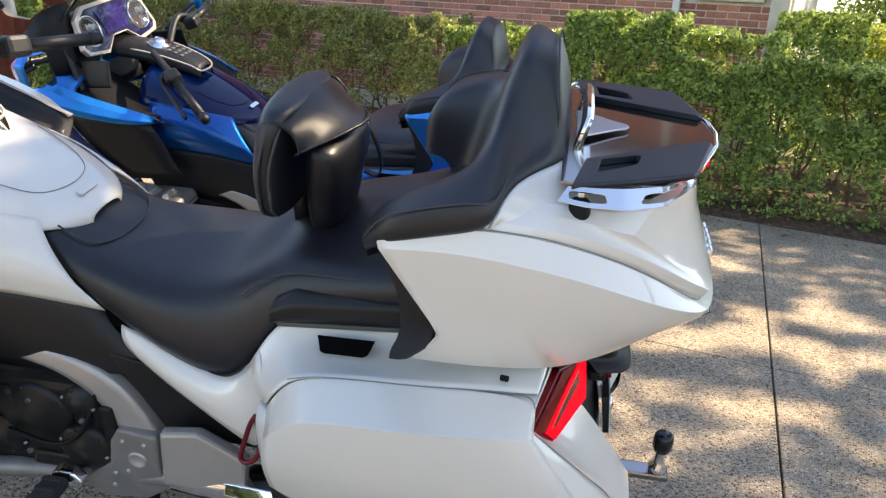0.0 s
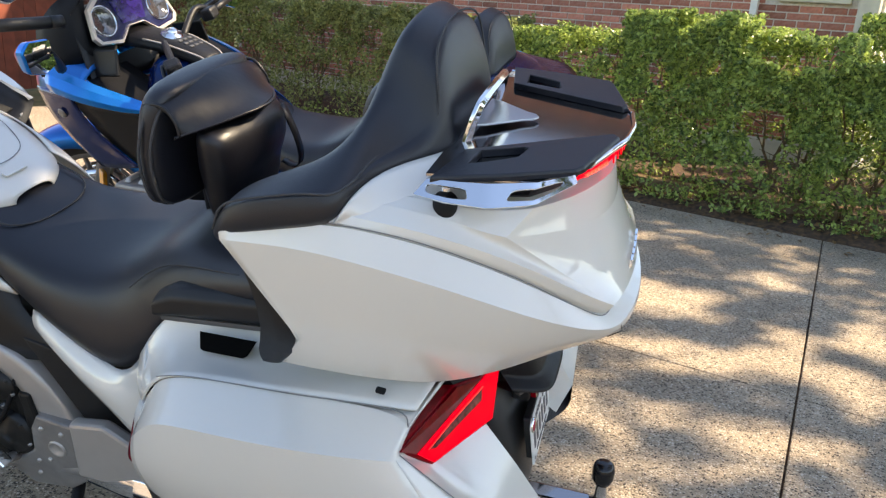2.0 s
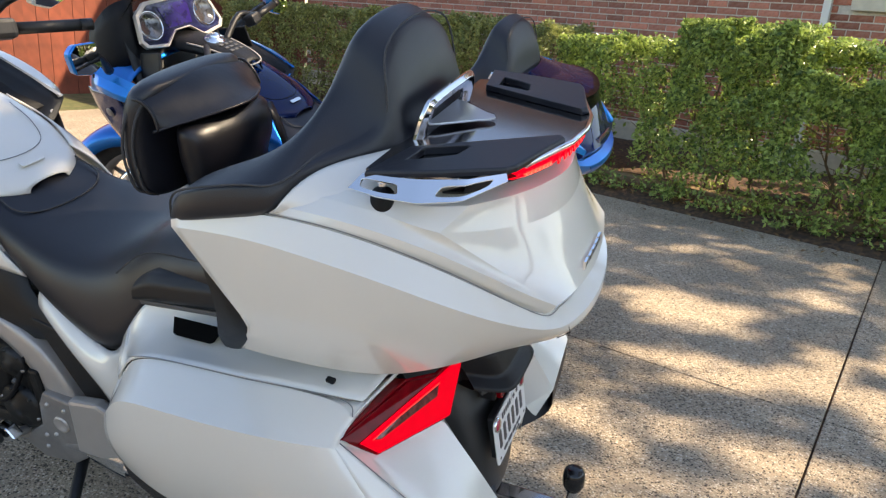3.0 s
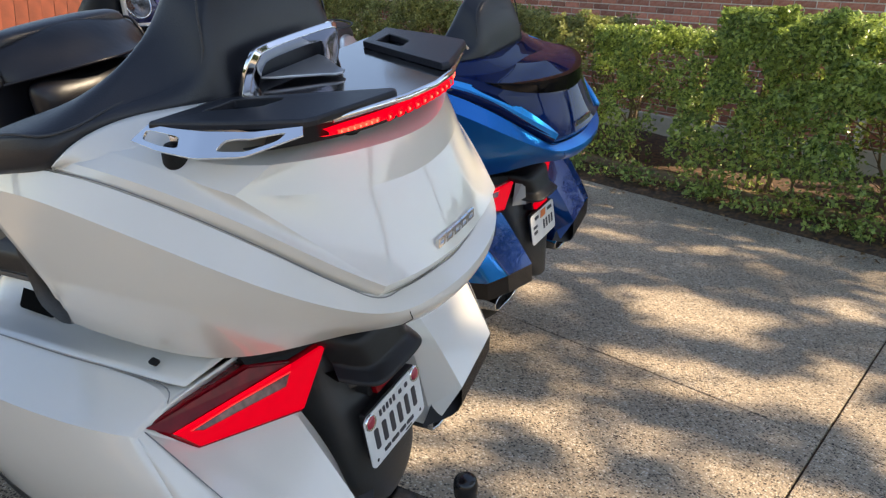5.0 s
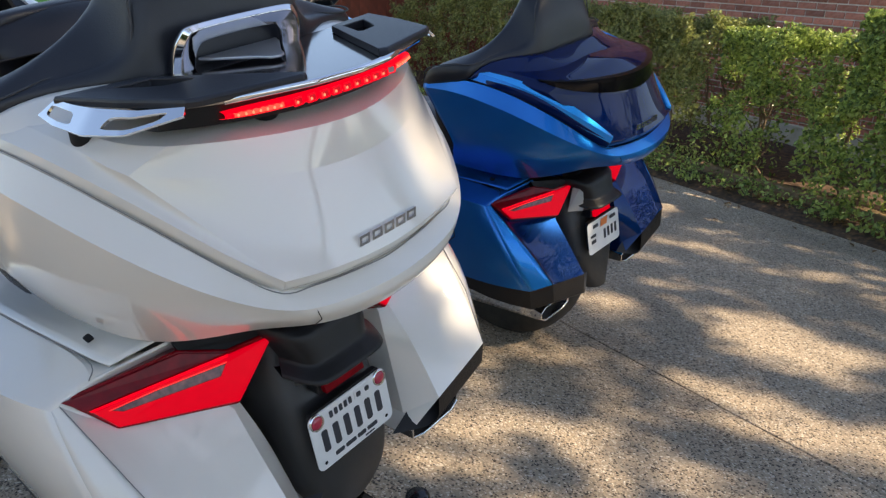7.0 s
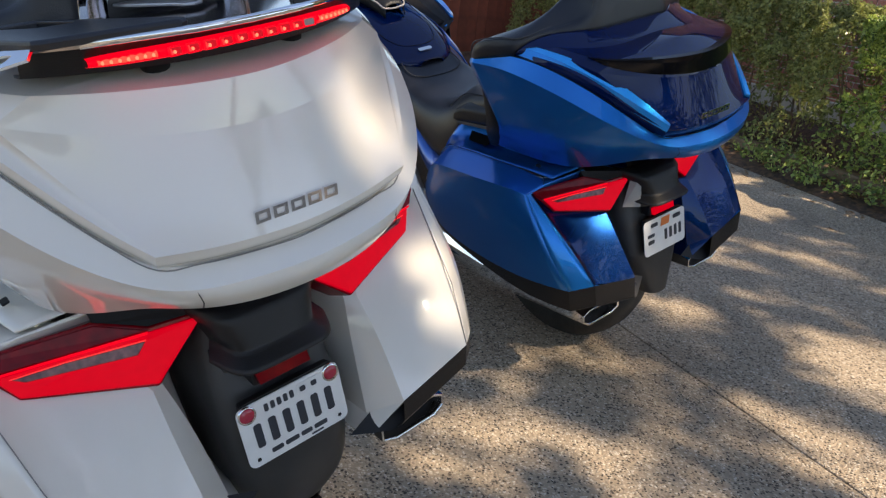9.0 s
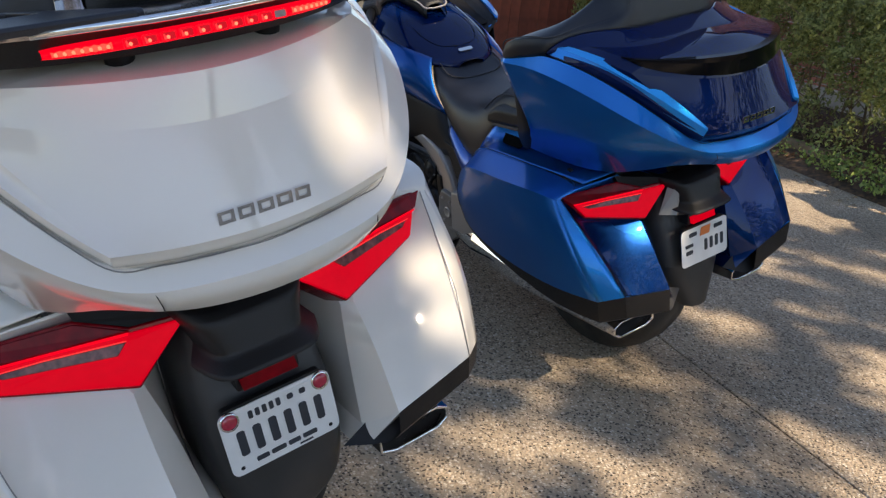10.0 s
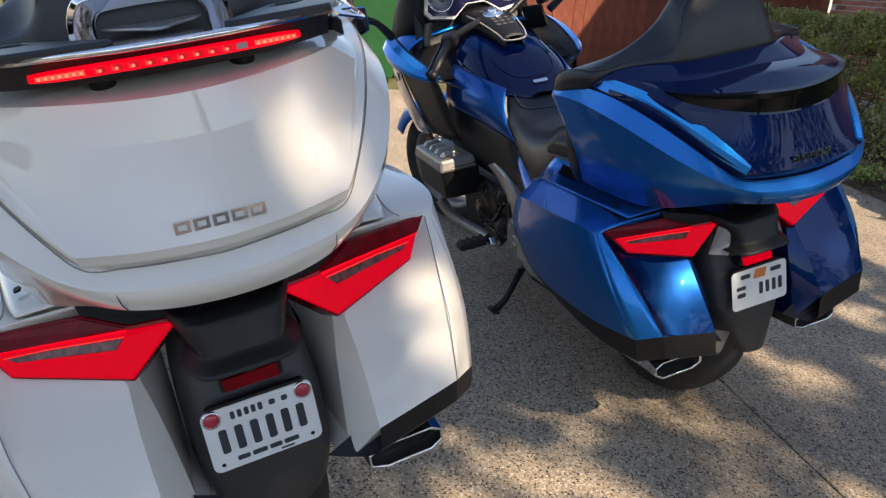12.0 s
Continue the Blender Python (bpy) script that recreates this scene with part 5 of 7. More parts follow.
        low = [[(0.665, 0.160, 0.70), (0.655, 0.176, 0.672), (0.62, 0.182, 0.63), (0.50, 0.18, 0.56)], [(0.77, 0.182, 0.73), (0.78, 0.20, 0.69), (0.78, 0.205, 0.60), (0.72, 0.195, 0.53)], [(0.92, 0.215, 0.765), (0.93, 0.232, 0.70), (0.94, 0.23, 0.60), (0.92, 0.2, 0.53)], [(1.10, 0.25, 0.785), (1.12, 0.265, 0.70), (1.12, 0.255, 0.62), (1.12, 0.22, 0.56)]]
        part("engine_shroud", cage(mir(low, s)), PLASTIC, root, "black plastic shroud below the seat", sub=1, solid=0.004)
        # silver frame arm and pivot plate
        arm = [(0.96, 0.606), (0.86, 0.606), (0.76, 0.588), (0.68, 0.555), (0.625, 0.50), (0.585, 0.42), (0.565, 0.36)]
        inn = [(0.96, 0.580), (0.87, 0.572), (0.79, 0.548), (0.725, 0.505), (0.685, 0.45), (0.672, 0.40), (0.668, 0.35)]
        rows_ = [[(x, yy * s, z) for x, z in line] for line, yy in ((arm, 0.17), (arm, 0.205), (inn, 0.21), (inn, 0.17))]
        part("frame_arm", cage(rows_, crease_rows=(1, 2), sharp=0.7), SILVER, root, "silver painted frame arm", sub=2, solid=0.004)
        bm = prism(bmesh.new(), [(0.565, 0.40), (0.575, 0.30), (0.56, 0.245), (0.62, 0.20), (0.73, 0.185), (0.78, 0.215), (0.76, 0.255), (0.70, 0.30), (0.685, 0.37), (0.66, 0.41)], 0.03, Matrix(((1, 0, 0, 0), (0, 0, s, 0.195 * s), (0, 1, 0, 0), (0, 0, 0, 1))))
        pv = part("pivot_plate", bm, STEEL, root, "grey cast pivot plate", smooth=False, bevel=0.006)
        bm = bmesh.new()
        lathe(bm, [(0.0, 0.0), (0.014, 0.0), (0.017, 0.004), (0.021, 0.004), (0.023, 0.0)], pose(0.625, 0.2255 * s, 0.325, -90 * s, 0, 0), 24)
        part("pivot_cap", bm, SILVER, pv)
        for bx, bz in ((0.60, 0.375), (0.652, 0.378), (0.69, 0.272), (0.70, 0.232), (0.655, 0.285)):
            part("bolt", lathe(bmesh.new(), [(0.0, 0.005), (0.0045, 0.005), (0.006, 0.0)], pose(bx, 0.2255 * s, bz, -90 * s, 0, 0), 10), SILVER, pv)
        bm = prism(bmesh.new(), [(0.538, 0.447), (0.45, 0.462), (0.385, 0.425), (0.345, 0.40), (0.36, 0.315), (0.43, 0.295), (0.555, 0.29)], 0.03, Matrix(((1, 0, 0, 0), (0, 0, s, 0.225 * s), (0, 1, 0, 0), (0, 0, 0, 1))))
        part("swingarm_cover", bm, SILVER, root, "silver swingarm cover", smooth=False, bevel=0.008)
        bm = prism(bmesh.new(), [(0.66, 0.60), (0.52, 0.57), (0.40, 0.53), (0.27, 0.52), (0.25, 0.40), (0.36, 0.38), (0.56, 0.40)], 0.02, Matrix(((1, 0, 0, 0), (0, 0, s, 0.172 * s), (0, 1, 0, 0), (0, 0, 0, 1))))
        part("swingarm_panel", bm, PLASTIC, root, "black panel over the swingarm", smooth=False, bevel=0.004)
        loop_ = [(0.275, 0.320, 0.608), (0.270, 0.326, 0.56), (0.274, 0.330, 0.520), (0.290, 0.331, 0.497), (0.308, 0.328, 0.488), (0.316, 0.325, 0.500), (0.304, 0.321, 0.54), (0.288, 0.319, 0.585)]
        part("red_loop", tube(bmesh.new(), curve_through([(x, y * s, z) for x, y, z in loop_ + loop_[:1]]), 0.0052, 8), LOOPRED, root, "small glossy dark red loop")
        # foot pegs
        bm = bmesh.new()
        tube(bm, [(0.76, 0.21 * s, 0.26), (0.77, 0.27 * s, 0.275)], 0.012, 8)
        pg = part("peg_arm", bm, STEEL, root)
        peg = part("foot_peg", box(bmesh.new(), (0.80, 0.335 * s, 0.28), (0.055, 0.12, 0.03)), RUBBER, pg, "black rubber foot peg", smooth=False, bevel=0.008)
        for k in range(4):
            part("peg_rib", box(bmesh.new(), (0.80, (0.29 + 0.028 * k) * s, 0.297), (0.048, 0.012, 0.006)), RUBBER, peg, smooth=False, bevel=0.002)
        part("peg_bracket", prism(bmesh.new(), [(0.745, 0.272), (0.765, 0.300), (0.800, 0.302), (0.822, 0.288), (0.812, 0.266), (0.775, 0.256)], 0.03, Matrix(((1, 0, 0, 0), (0, 0, s, 0.243 * s), (0, 1, 0, 0), (0, 0, 0, 1)))), CHROME, pg, "chrome peg bracket", smooth=False, bevel=0.005)
        # engine: block, ribbed head cover, header
        bm = bmesh.new()
        box(bm, (0.93, 0.11 * s, 0.36), (0.46, 0.20, 0.30))
        eng = part("engine_block", bm, ENGINE, root, "black flat-six engine block", smooth=False, bevel=0.02)
        for ex_, ez_, er_, ed_ in ((0.86, 0.41, 0.088, 0.020), (0.755, 0.335, 0.062, 0.026), (0.965, 0.33, 0.058, 0.016), (0.745, 0.465, 0.040, 0.018)):
            cv = part("round_cover", lathe(bmesh.new(), [(0.0, ed_ + 0.006), (er_ * 0.35, ed_ + 0.006), (er_ * 0.42, ed_), (er_ * 0.78, ed_), (er_ * 0.88, ed_ - 0.005), (er_, ed_ - 0.008), (er_, 0.0)], pose(ex_, 0.205 * s, ez_, -90 * s, 0, 0), 32), ENGINE, eng, "round black engine cover")
            for k in range(6):
                a_ = radians(60 * k + 20)
                part("cover_bolt", lathe(bmesh.new(), [(0.0, 0.005), (0.0035, 0.005), (0.005, 0.0)], pose(ex_ + er_ * 0.9 * math.cos(a_), (0.205 + ed_ - 0.007) * s, ez_ + er_ * 0.9 * math.sin(a_), -90 * s, 0, 0), 8), STEEL if k % 3 == 0 else ENGINE, cv)
        for ex_, ez_, ew_, eh_, ed_ in ((0.94, 0.455, 0.10, 0.06, 0.030), (0.84, 0.275, 0.14, 0.045, 0.022), (0.685, 0.40, 0.04, 0.12, 0.018)):
            part("engine_cover", box(bmesh.new(), (ex_, (0.20 + ed_ / 2) * s, ez_), (ew_, ed_, eh_), None, 0.8), ENGINE, eng, smooth=False, bevel=0.012)
        part("hose", tube(bmesh.new(), curve_through([(0.70, 0.20 * s, 0.50), (0.74, 0.232 * s, 0.40), (0.82, 0.234 * s, 0.345), (0.93, 0.232 * s, 0.37)]), 0.006, 8), DARK, eng, "thin black hose")
        for k, (ex_, ez_) in enumerate(((0.80, 0.34), (0.86, 0.46), (0.74, 0.42), (0.90, 0.30))):
            part("engine_bolt", lathe(bmesh.new(), [(0.0, 0.008), (0.006, 0.008), (0.008, 0.0)], pose(ex_, 0.222 * s, ez_, -90 * s, 0, 0), 10), GREYPLASTIC, eng)
        hd = [[(x, y * s, z) for x, z in ((x0, 0.43), (x1, 0.43), (x1 + 0.01, 0.575), (x0 - 0.0, 0.575))] for y, x0, x1 in ((0.21, 0.94, 1.26), (0.33, 0.94, 1.26), (0.37, 0.96, 1.24))]
        head = part("cylinder_head", cage(hd, loop=True, caps=True), ENGINE, root, "dark cylinder head cover with silver fins", smooth=False, bevel=0.012)
        part("head_cover", box(bmesh.new(), (1.10, 0.30 * s, 0.572), (0.33, 0.17, 0.050), None, 0.9), STEEL, head, "grey cast cylinder head cover", smooth=False, bevel=0.012)
        for k in range(4):
            part("fin", box(bmesh.new(), (1.01 + k * 0.066, 0.31 * s, 0.602), (0.03, 0.09, 0.022), None, 0.6), SILVER, head, smooth=False, bevel=0.005)
        part("header_pipe", tube(bmesh.new(), curve_through([(1.22, 0.3 * s, 0.33), (1.15, 0.27 * s, 0.26), (0.95, 0.22 * s, 0.235), (0.72, 0.20 * s, 0.24), (0.54, 0.21 * s, 0.272)]), 0.024, 12), STEEL, root, "dull grey exhaust pipe")
    # rear mudguard, plate holder
    mud = [(0.705, -0.295, 0.085, -0.15), (0.66, -0.325, 0.10, -0.15), (0.60, -0.345, 0.108, -0.18), (0.54, -0.375, 0.115, -0.2), (0.46, -0.392, 0.118, -0.22), (0.38, -0.398, 0.11, -0.26), (0.33, -0.395, 0.09, -0.3), (0.305, -0.385, 0.05, -0.32)]
    if c["accent"]:
        mud = mud[:5] + [(0.40, -0.402, 0.088, -0.30), (0.318, -0.410, 0.045, -0.36)]
    rows_ = [full([(x, 0, z), (x + 0.006, y * 0.7, z), (x + 0.03, y, z), (x1, y * 1.02, z)]) for z, x, y, x1 in mud]
    mg = part("mudguard", cage(rows_, crease_rows=(4, 6) if c["accent"] else ()), MUDPLASTIC, root, "black plastic rear mudguard", sub=2, solid=0.004)
    # hood over the plate lamp: narrow top, flat face, lip flaring out below it
    hood = [full([(x, 0.0, z), (x, w * 0.6, z), (x + 0.008, w, z - 0.002), (x + 0.07, w * 1.22, z + 0.004)]) for x, z, w in ((-0.335, 0.722, 0.088), (-0.372, 0.716, 0.084), (-0.388, 0.704, 0.082), (-0.402, 0.664, 0.068), (-0.406, 0.654, 0.066), (-0.432, 0.634, 0.080), (-0.426, 0.626, 0.076), (-0.36, 0.626, 0.06))]
    part("lamp_hood", cage(hood, crease_rows=(1, 2, 4, 5), sharp=0.8), PLASTIC, mg, "black plastic plate lamp hood", sub=2)
    collar = [[(-0.375 - 0.03 * (1 - abs(y)), y * 0.088, 0.634 - 0.006 * (1 - abs(y))) for y in (-1, -0.5, 0, 0.5, 1)], [(-0.372 - 0.035 * (1 - abs(y)), y * 0.084, 0.617 - 0.006 * (1 - abs(y))) for y in (-1, -0.5, 0, 0.5, 1)]]
    if c["accent"]:
        for s in (1, -1):
            # light falling on the dark plastic is painted as pale grey
            part("side_wedge", cage(mir([[(-0.346, 0.122, 0.622), (-0.340, 0.082, 0.706)], [(-0.380, 0.088, 0.622), (-0.366, 0.068, 0.712)], [(-0.372, 0.07, 0.626), (-0.360, 0.06, 0.708)]], s), crease_rows=(1,)), PALEGREY, mg, "plastic wedge beside the hood, coloured pale as if lit", smooth=False, solid=0.004)
    part("hood_collar", cage(collar), GREYPLASTIC, mg, "grey plastic collar", sub=1, solid=0.012)
    bm = prism(bmesh.new(), [(-0.043, -0.011), (0.043, -0.011), (0.04, 0.011), (-0.046, 0.009)], 0.01, plane_of((-0.386, 0.0, 0.596), (0, -1, 0), (0.12, 0, 1)))
    # accent version: the reflector's gleam is drawn with the glowing lens material
    part("reflector", bm, DARKRED if c["accent"] is False else REDLENS, mg, "small red rear reflector", smooth=False)
    part("reflector_base", box(bmesh.new(), (-0.368, 0.0, 0.594), (0.034, 0.10, 0.032)), PLASTIC, mg, smooth=False, bevel=0.004)
    pm = plane_of((-0.402, c["plate_y"], 0.520 if c["accent"] else 0.508), (0, -1, 0), (0.12, 0, 1))
    part("plate_bracket", prism(bmesh.new(), round_rect(0.16, 0.10, 0.006), 0.012, pm @ Matrix.Translation((0, 0.008, -0.013))), PLASTIC, mg, smooth=False)
    plate = part("number_plate", prism(bmesh.new(), round_rect(0.178, 0.108, 0.012), 0.002, pm), PLATE, mg, "white metal number plate with plain dark bars", smooth=False)
    if c["accent"]:
        bars = [(0.004 + k * 0.021, -0.008, 0.012, 0.034) for k in range(4)] + [(-0.06, 0.006, 0.030, 0.010), (-0.06, -0.014, 0.026, 0.012), (-0.045, 0.036, 0.030, 0.012), (0.052, 0.036, 0.034, 0.012)]
    else:
        bars = [(-0.0625 + k * 0.025, -0.003, 0.013, 0.042) for k in range(6)] + [(-0.041 + k * 0.011, 0.037, 0.007, 0.013) for k in range(5)]
        bars += [(0.022, 0.038, 0.010, 0.009), (0.042, 0.038, 0.010, 0.009)] + [(-0.040, -0.039, 0.020, 0.008), (-0.014, -0.039, 0.024, 0.008), (0.012, -0.039, 0.020, 0.008), (0.038, -0.039, 0.024, 0.008), (0.03, -0.049, 0.022, 0.003)]
    for bx, by, bw, bh in bars:
        part("bar", prism(bmesh.new(), round_rect(bw, bh, min(bw, bh) * 0.2, 1), 0.0008, pm @ Matrix.Translation((bx, by, 0.0035 if by > 0.035 and bx > 0.01 else 0.0021))), PLATEINK, plate, smooth=False)
    if c["accent"]:
        part("sticker", prism(bmesh.new(), [(-0.02, -0.012), (0.016, -0.012), (0.022, 0.012), (-0.014, 0.012)], 0.0014, pm @ Matrix.Translation((0.0, 0.036, 0.003))), ORANGE, plate, smooth=False)
    else:
        part("sticker", prism(bmesh.new(), round_rect(0.05, 0.02, 0.003, 1), 0.0012, pm @ Matrix.Translation((0.038, 0.038, 0.0021))), PLATE, plate, smooth=False)
        for sx in (-1, 1):
            d = pm @ Matrix.Translation((sx * 0.073, 0.040, 0.002))
            bo = part("plate_bolt", lathe(bmesh.new(), [(0.0, 0.006), (0.007, 0.006), (0.0115, 0.004), (0.013, 0.0)], d, 24), PINKREFLECTOR, plate, "round red reflector bolt")
            part("bolt_rim", lathe(bmesh.new(), [(0.0122, 0.0035), (0.0142, 0.004), (0.015, 0.0)], d, 24), CHROME, bo)
            part("screw_hole", lathe(bmesh.new(), [(0.0, 0.001), (0.0035, 0.001)], pm @ Matrix.Translation((sx * 0.073, -0.042, 0.0021)), 10), DARK, plate, smooth=False)
    # wheels and stand
    wheel(root, "rear_wheel", 0.0, 0.313, 0.20, 0.205, "wide black rear tyre")
    steer = Matrix.Translation((1.62, 0, 0)) @ Matrix.Rotation(radians(c["steer"]), 4, "Z") @ Matrix.Translation((-1.62, 0, 0))
    wheel(root, "front_wheel", 1.715, 0.32, 0.13, 0.23, "black front tyre with a cast rim").matrix_basis = steer
    bm = bmesh.new()
    tube(bm, [(0.62, 0.19, 0.22), (0.60, 0.30, 0.10), (0.585, 0.36, 0.075)], 0.014, 8)
    sd = part("side_stand", bm, PLASTIC, root, "black side stand, down")
    part("stand_foot", box(bmesh.new(), (0.58, 0.375, 0.078), (0.07, 0.05, 0.012)), PLASTIC, sd, smooth=False)
    # front mudguard and fork
    rows_ = []
    for k in range(11):
        a = radians(24 + 12.5 * k)
        w = 0.112 - 0.025 * abs(k - 5) / 5
        rows_.append(full([(1.745 - 0.372 * math.cos(a), 0, 0.315 + 0.372 * math.sin(a)), (1.745 - 0.365 * math.cos(a), w * 0.75, 0.315 + 0.365 * math.sin(a)), (1.745 - 0.325 * math.cos(a), w, 0.32 + 0.325 * math.sin(a)), (1.745 - 0.28 * math.cos(a), w, 0.32 + 0.28 * math.sin(a))]))
    part("front_mudguard", cage(rows_), c["fender"], root, sub=1, solid=0.004).matrix_basis = steer
    for s in (1, -1):
        part("fork_leg", tube(bmesh.new(), [(1.69, 0.1 * s, 0.32), (1.60, 0.11 * s, 0.60), (1.5, 0.11 * s, 0.82)], [0.03, 0.028, 0.03], 10), STEEL, root).matrix_basis = steer
    # fairing
    fair = [(1.78, 0.98, 0.10, 0.97, 0.14, 0.92, 0.11, 0.84), (1.68, 1.06, 0.18, 1.03, 0.26, 0.95, 0.23, 0.84), (1.55, 1.12, 0.24, 1.09, 0.35, 0.98, 0.33, 0.86), (1.44, 1.13, 0.29, 1.09, 0.385, 0.98, 0.36, 0.88), (1.32, 1.06, 0.31, 1.03, 0.37, 0.94, 0.33, 0.87)]
    rows_ = [full([(x, 0, zc), (x, y1, z1), (x, y2, z2), (x, y3, z3), (x - 0.01, y3 * 0.85, z3 - 0.03)]) for x, zc, y1, z1, y2, z2, y3, z3 in fair]
    part("fairing", cage(rows_), c["body"], root, sub=2, solid=0.004)
    for s in (1, -1):
        # wing beside the tank: bright blade above a dark vent
        wing = [[(1.44, 0.345, 1.055), (1.44, 0.385, 1.03), (1.42, 0.405, 0.965)], [(1.32, 0.355, 1.025), (1.32, 0.400, 1.005), (1.30, 0.425, 0.945)], [(1.20, 0.345, 0.988), (1.19, 0.392, 0.972), (1.17, 0.408, 0.922)], [(1.08, 0.325, 0.952), (1.07, 0.362, 0.938), (1.06, 0.370, 0.902)], [(0.992, 0.318, 0.922), (1.006, 0.318, 0.912), (1.008, 0.320, 0.898)]]
        slim = 0.75 if c["accent"] else 1.0
        wing = [[tuple(b_ + (a_ - b_) * slim for a_, b_ in zip(r[0], r[1])), r[1], r[2]] for r in wing]
        wg = part("fairing_wing", cage(mir([[r[0], r[1]] for r in wing], s), crease_cols=(0, 1), crease_rows=(0, 4)), MIDBLUE if c["accent"] else c["cover"], root, sub=2, solid=0.008)
        # blue machine: the sky's sheen on this side is put into its paint
        part("wing_side", cage(mir([[r[1], (r[1][0] * 0.5 + r[2][0] * 0.5, max(r[1][1], r[2][1]) + 0.004, (r[1][2] + r[2][2]) / 2), r[2], (r[2][0] - 0.01, r[2][1] - 0.05, r[2][2] - 0.012)] for r in wing], s), crease_cols=(0, 1, 2), sharp=0.9), c["wing"], wg, sub=2, solid=0.004)
        part("wing_inner", cage(mir([[(r[0][0], r[0][1] - 0.002, r[0][2] - 0.006), (r[0][0] - 0.01, r[0][1] - 0.045, r[0][2] - 0.045), (r[0][0] - 0.02, 0.225, min(r[0][2] - 0.06, 0.93))] for r in wing], s)), PLASTIC, wg, "black inner panel of the wing", sub=1, solid=0.003)
        panel = [[(1.555, 0.345, 0.955), (1.53, 0.342, 0.84), (1.43, 0.337, 0.72), (1.345, 0.325, 0.635)], [(1.45, 0.368, 0.95), (1.43, 0.358, 0.85), (1.34, 0.348, 0.735), (1.26, 0.333, 0.64)], [(1.36, 0.372, 0.945), (1.345, 0.354, 0.848), (1.24, 0.347, 0.745), (1.14, 0.332, 0.66)]]
        sp = part("side_panel", cage(mir(panel, s)), c["panel"], root, sub=2, solid=0.004)
        part("emblem", lathe(bmesh.new(), [(0.0, 0.004), (0.017, 0.004), (0.02, 0.0)], plane_of((1.44, 0.362 * s, 0.862), (-1 * s, 0.1, 0), (0, 0.25 * s, 1)), 24), STEEL, sp, "round metal emblem")
        vent = [[(1.365, 0.365, 0.94), (1.345, 0.345, 0.846), (1.24, 0.338, 0.743), (1.145, 0.322, 0.662)], [(1.2, 0.352, 0.915), (1.18, 0.335, 0.83), (1.12, 0.328, 0.74), (1.06, 0.312, 0.66)], [(1.03, 0.318, 0.89), (1.0, 0.302, 0.82), (0.98, 0.295, 0.74), (0.95, 0.275, 0.66)]]
        sv = part("side_vent", cage(mir(vent, s)), PLASTIC, root, "black vented fairing side", sub=1, solid=0.004)
        for k in range(0 if c["accent"] else 3):
            part("vent_slat", box(bmesh.new(), (0, 0, 0), (0.17, 0.004, 0.008), pose(1.18 - 0.02 * k, (0.345 - 0.006 * k) * s, 0.835 - 0.05 * k, 0, 20, 10 * s)), DARK, sv, smooth=False)
        part("pocket_lid", box(bmesh.new(), (0, 0, 0), (0.14, 0.014, 0.10), pose(1.262, 0.255 * s, 1.045, 14 * s, 8, -10 * s)), PLASTIC, root, "black fairing pocket lid", smooth=False, bevel=0.006)
        part("front_reflector", prism(bmesh.new(), [(-0.02, -0.05), (0.02, -0.04), (0.03, 0.06), (-0.01, 0.05)], 0.02, plane_of((1.50, 0.21 * s, 0.485), (1, -0.4 * s, 0), (-0.6, 0, 1))), AMBER, root, "amber front reflector", smooth=False, bevel=0.004)
        # mirror
        mh = [[(x, (0.565 + dy) * s, 1.155 + dz) for dy, dz in ((-0.066, -0.048), (-0.01, -0.068), (0.055, -0.052), (0.064, 0.028), (0.03, 0.056), (-0.06, 0.048))] for x in (1.235,)]
        ring0 = mh[0]
        cen = Vector((1.30, 0.565 * s, 1.155))
        rows_ = [ring0, [tuple(Vector(p) * 0.9 + cen * 0.1 + Vector((0.03, 0, 0))) for p in ring0], [tuple(Vector(p) * 0.45 + cen * 0.55 + Vector((0.045, 0, 0))) for p in ring0]]
        mirr = part("mirror", cage(rows_, loop=True, caps=True), MIDBLUE if c["accent"] else c["body"], root, "door-style rear mirror", smooth=False, bevel=0.01)
        part("mirror_glass", cage([[tuple(Vector(p) * 0.9 + Vector((1.232, 0.565 * s, 1.155)) * 0.1 - Vector((0.002, 0, 0))) for p in ring0], [(1.2325, 0.565 * s, 1.155)] * 6], loop=True), MIRROR, mirr, smooth=False)
        part("mirror_arm", tube(bmesh.new(), curve_through([(1.36, 0.38 * s, 1.05), (1.30, 0.45 * s, 1.12), (1.27, 0.50 * s, 1.145)]), [0.02, 0.014, 0.016], 8), PLASTIC, mirr)
        part("inner_cowl", cage(mir([[(1.37, 0.09, 1.03), (1.37, 0.20, 1.02), (1.37, 0.29, 1.0)], [(1.22, 0.10, 0.96), (1.22, 0.22, 0.94), (1.22, 0.33, 0.955)], [(1.03, 0.17, 0.90), (1.03, 0.25, 0.895), (1.03, 0.31, 0.905)]], s)), DARK, root, "near-black sheet in place of the hollow beside the console", sub=1, solid=0.003)
    # windscreen
    rows_ = [full([(1.62 - 0.34 * k, 0, 1.10 + 0.34 * k), (1.60 - 0.34 * k, 0.14 - 0.02 * k, 1.10 + 0.33 * k), (1.53 - 0.31 * k, 0.27 - 0.04 * k, 1.08 + 0.30 * k)]) for k in (0.0, 0.35, 0.7, 1.0)]
    ws = part("windscreen", cage(rows_), WINDSHIELD, root, "tinted clear windscreen", sub=2, solid=0.004)
    ws.visible_shadow = False
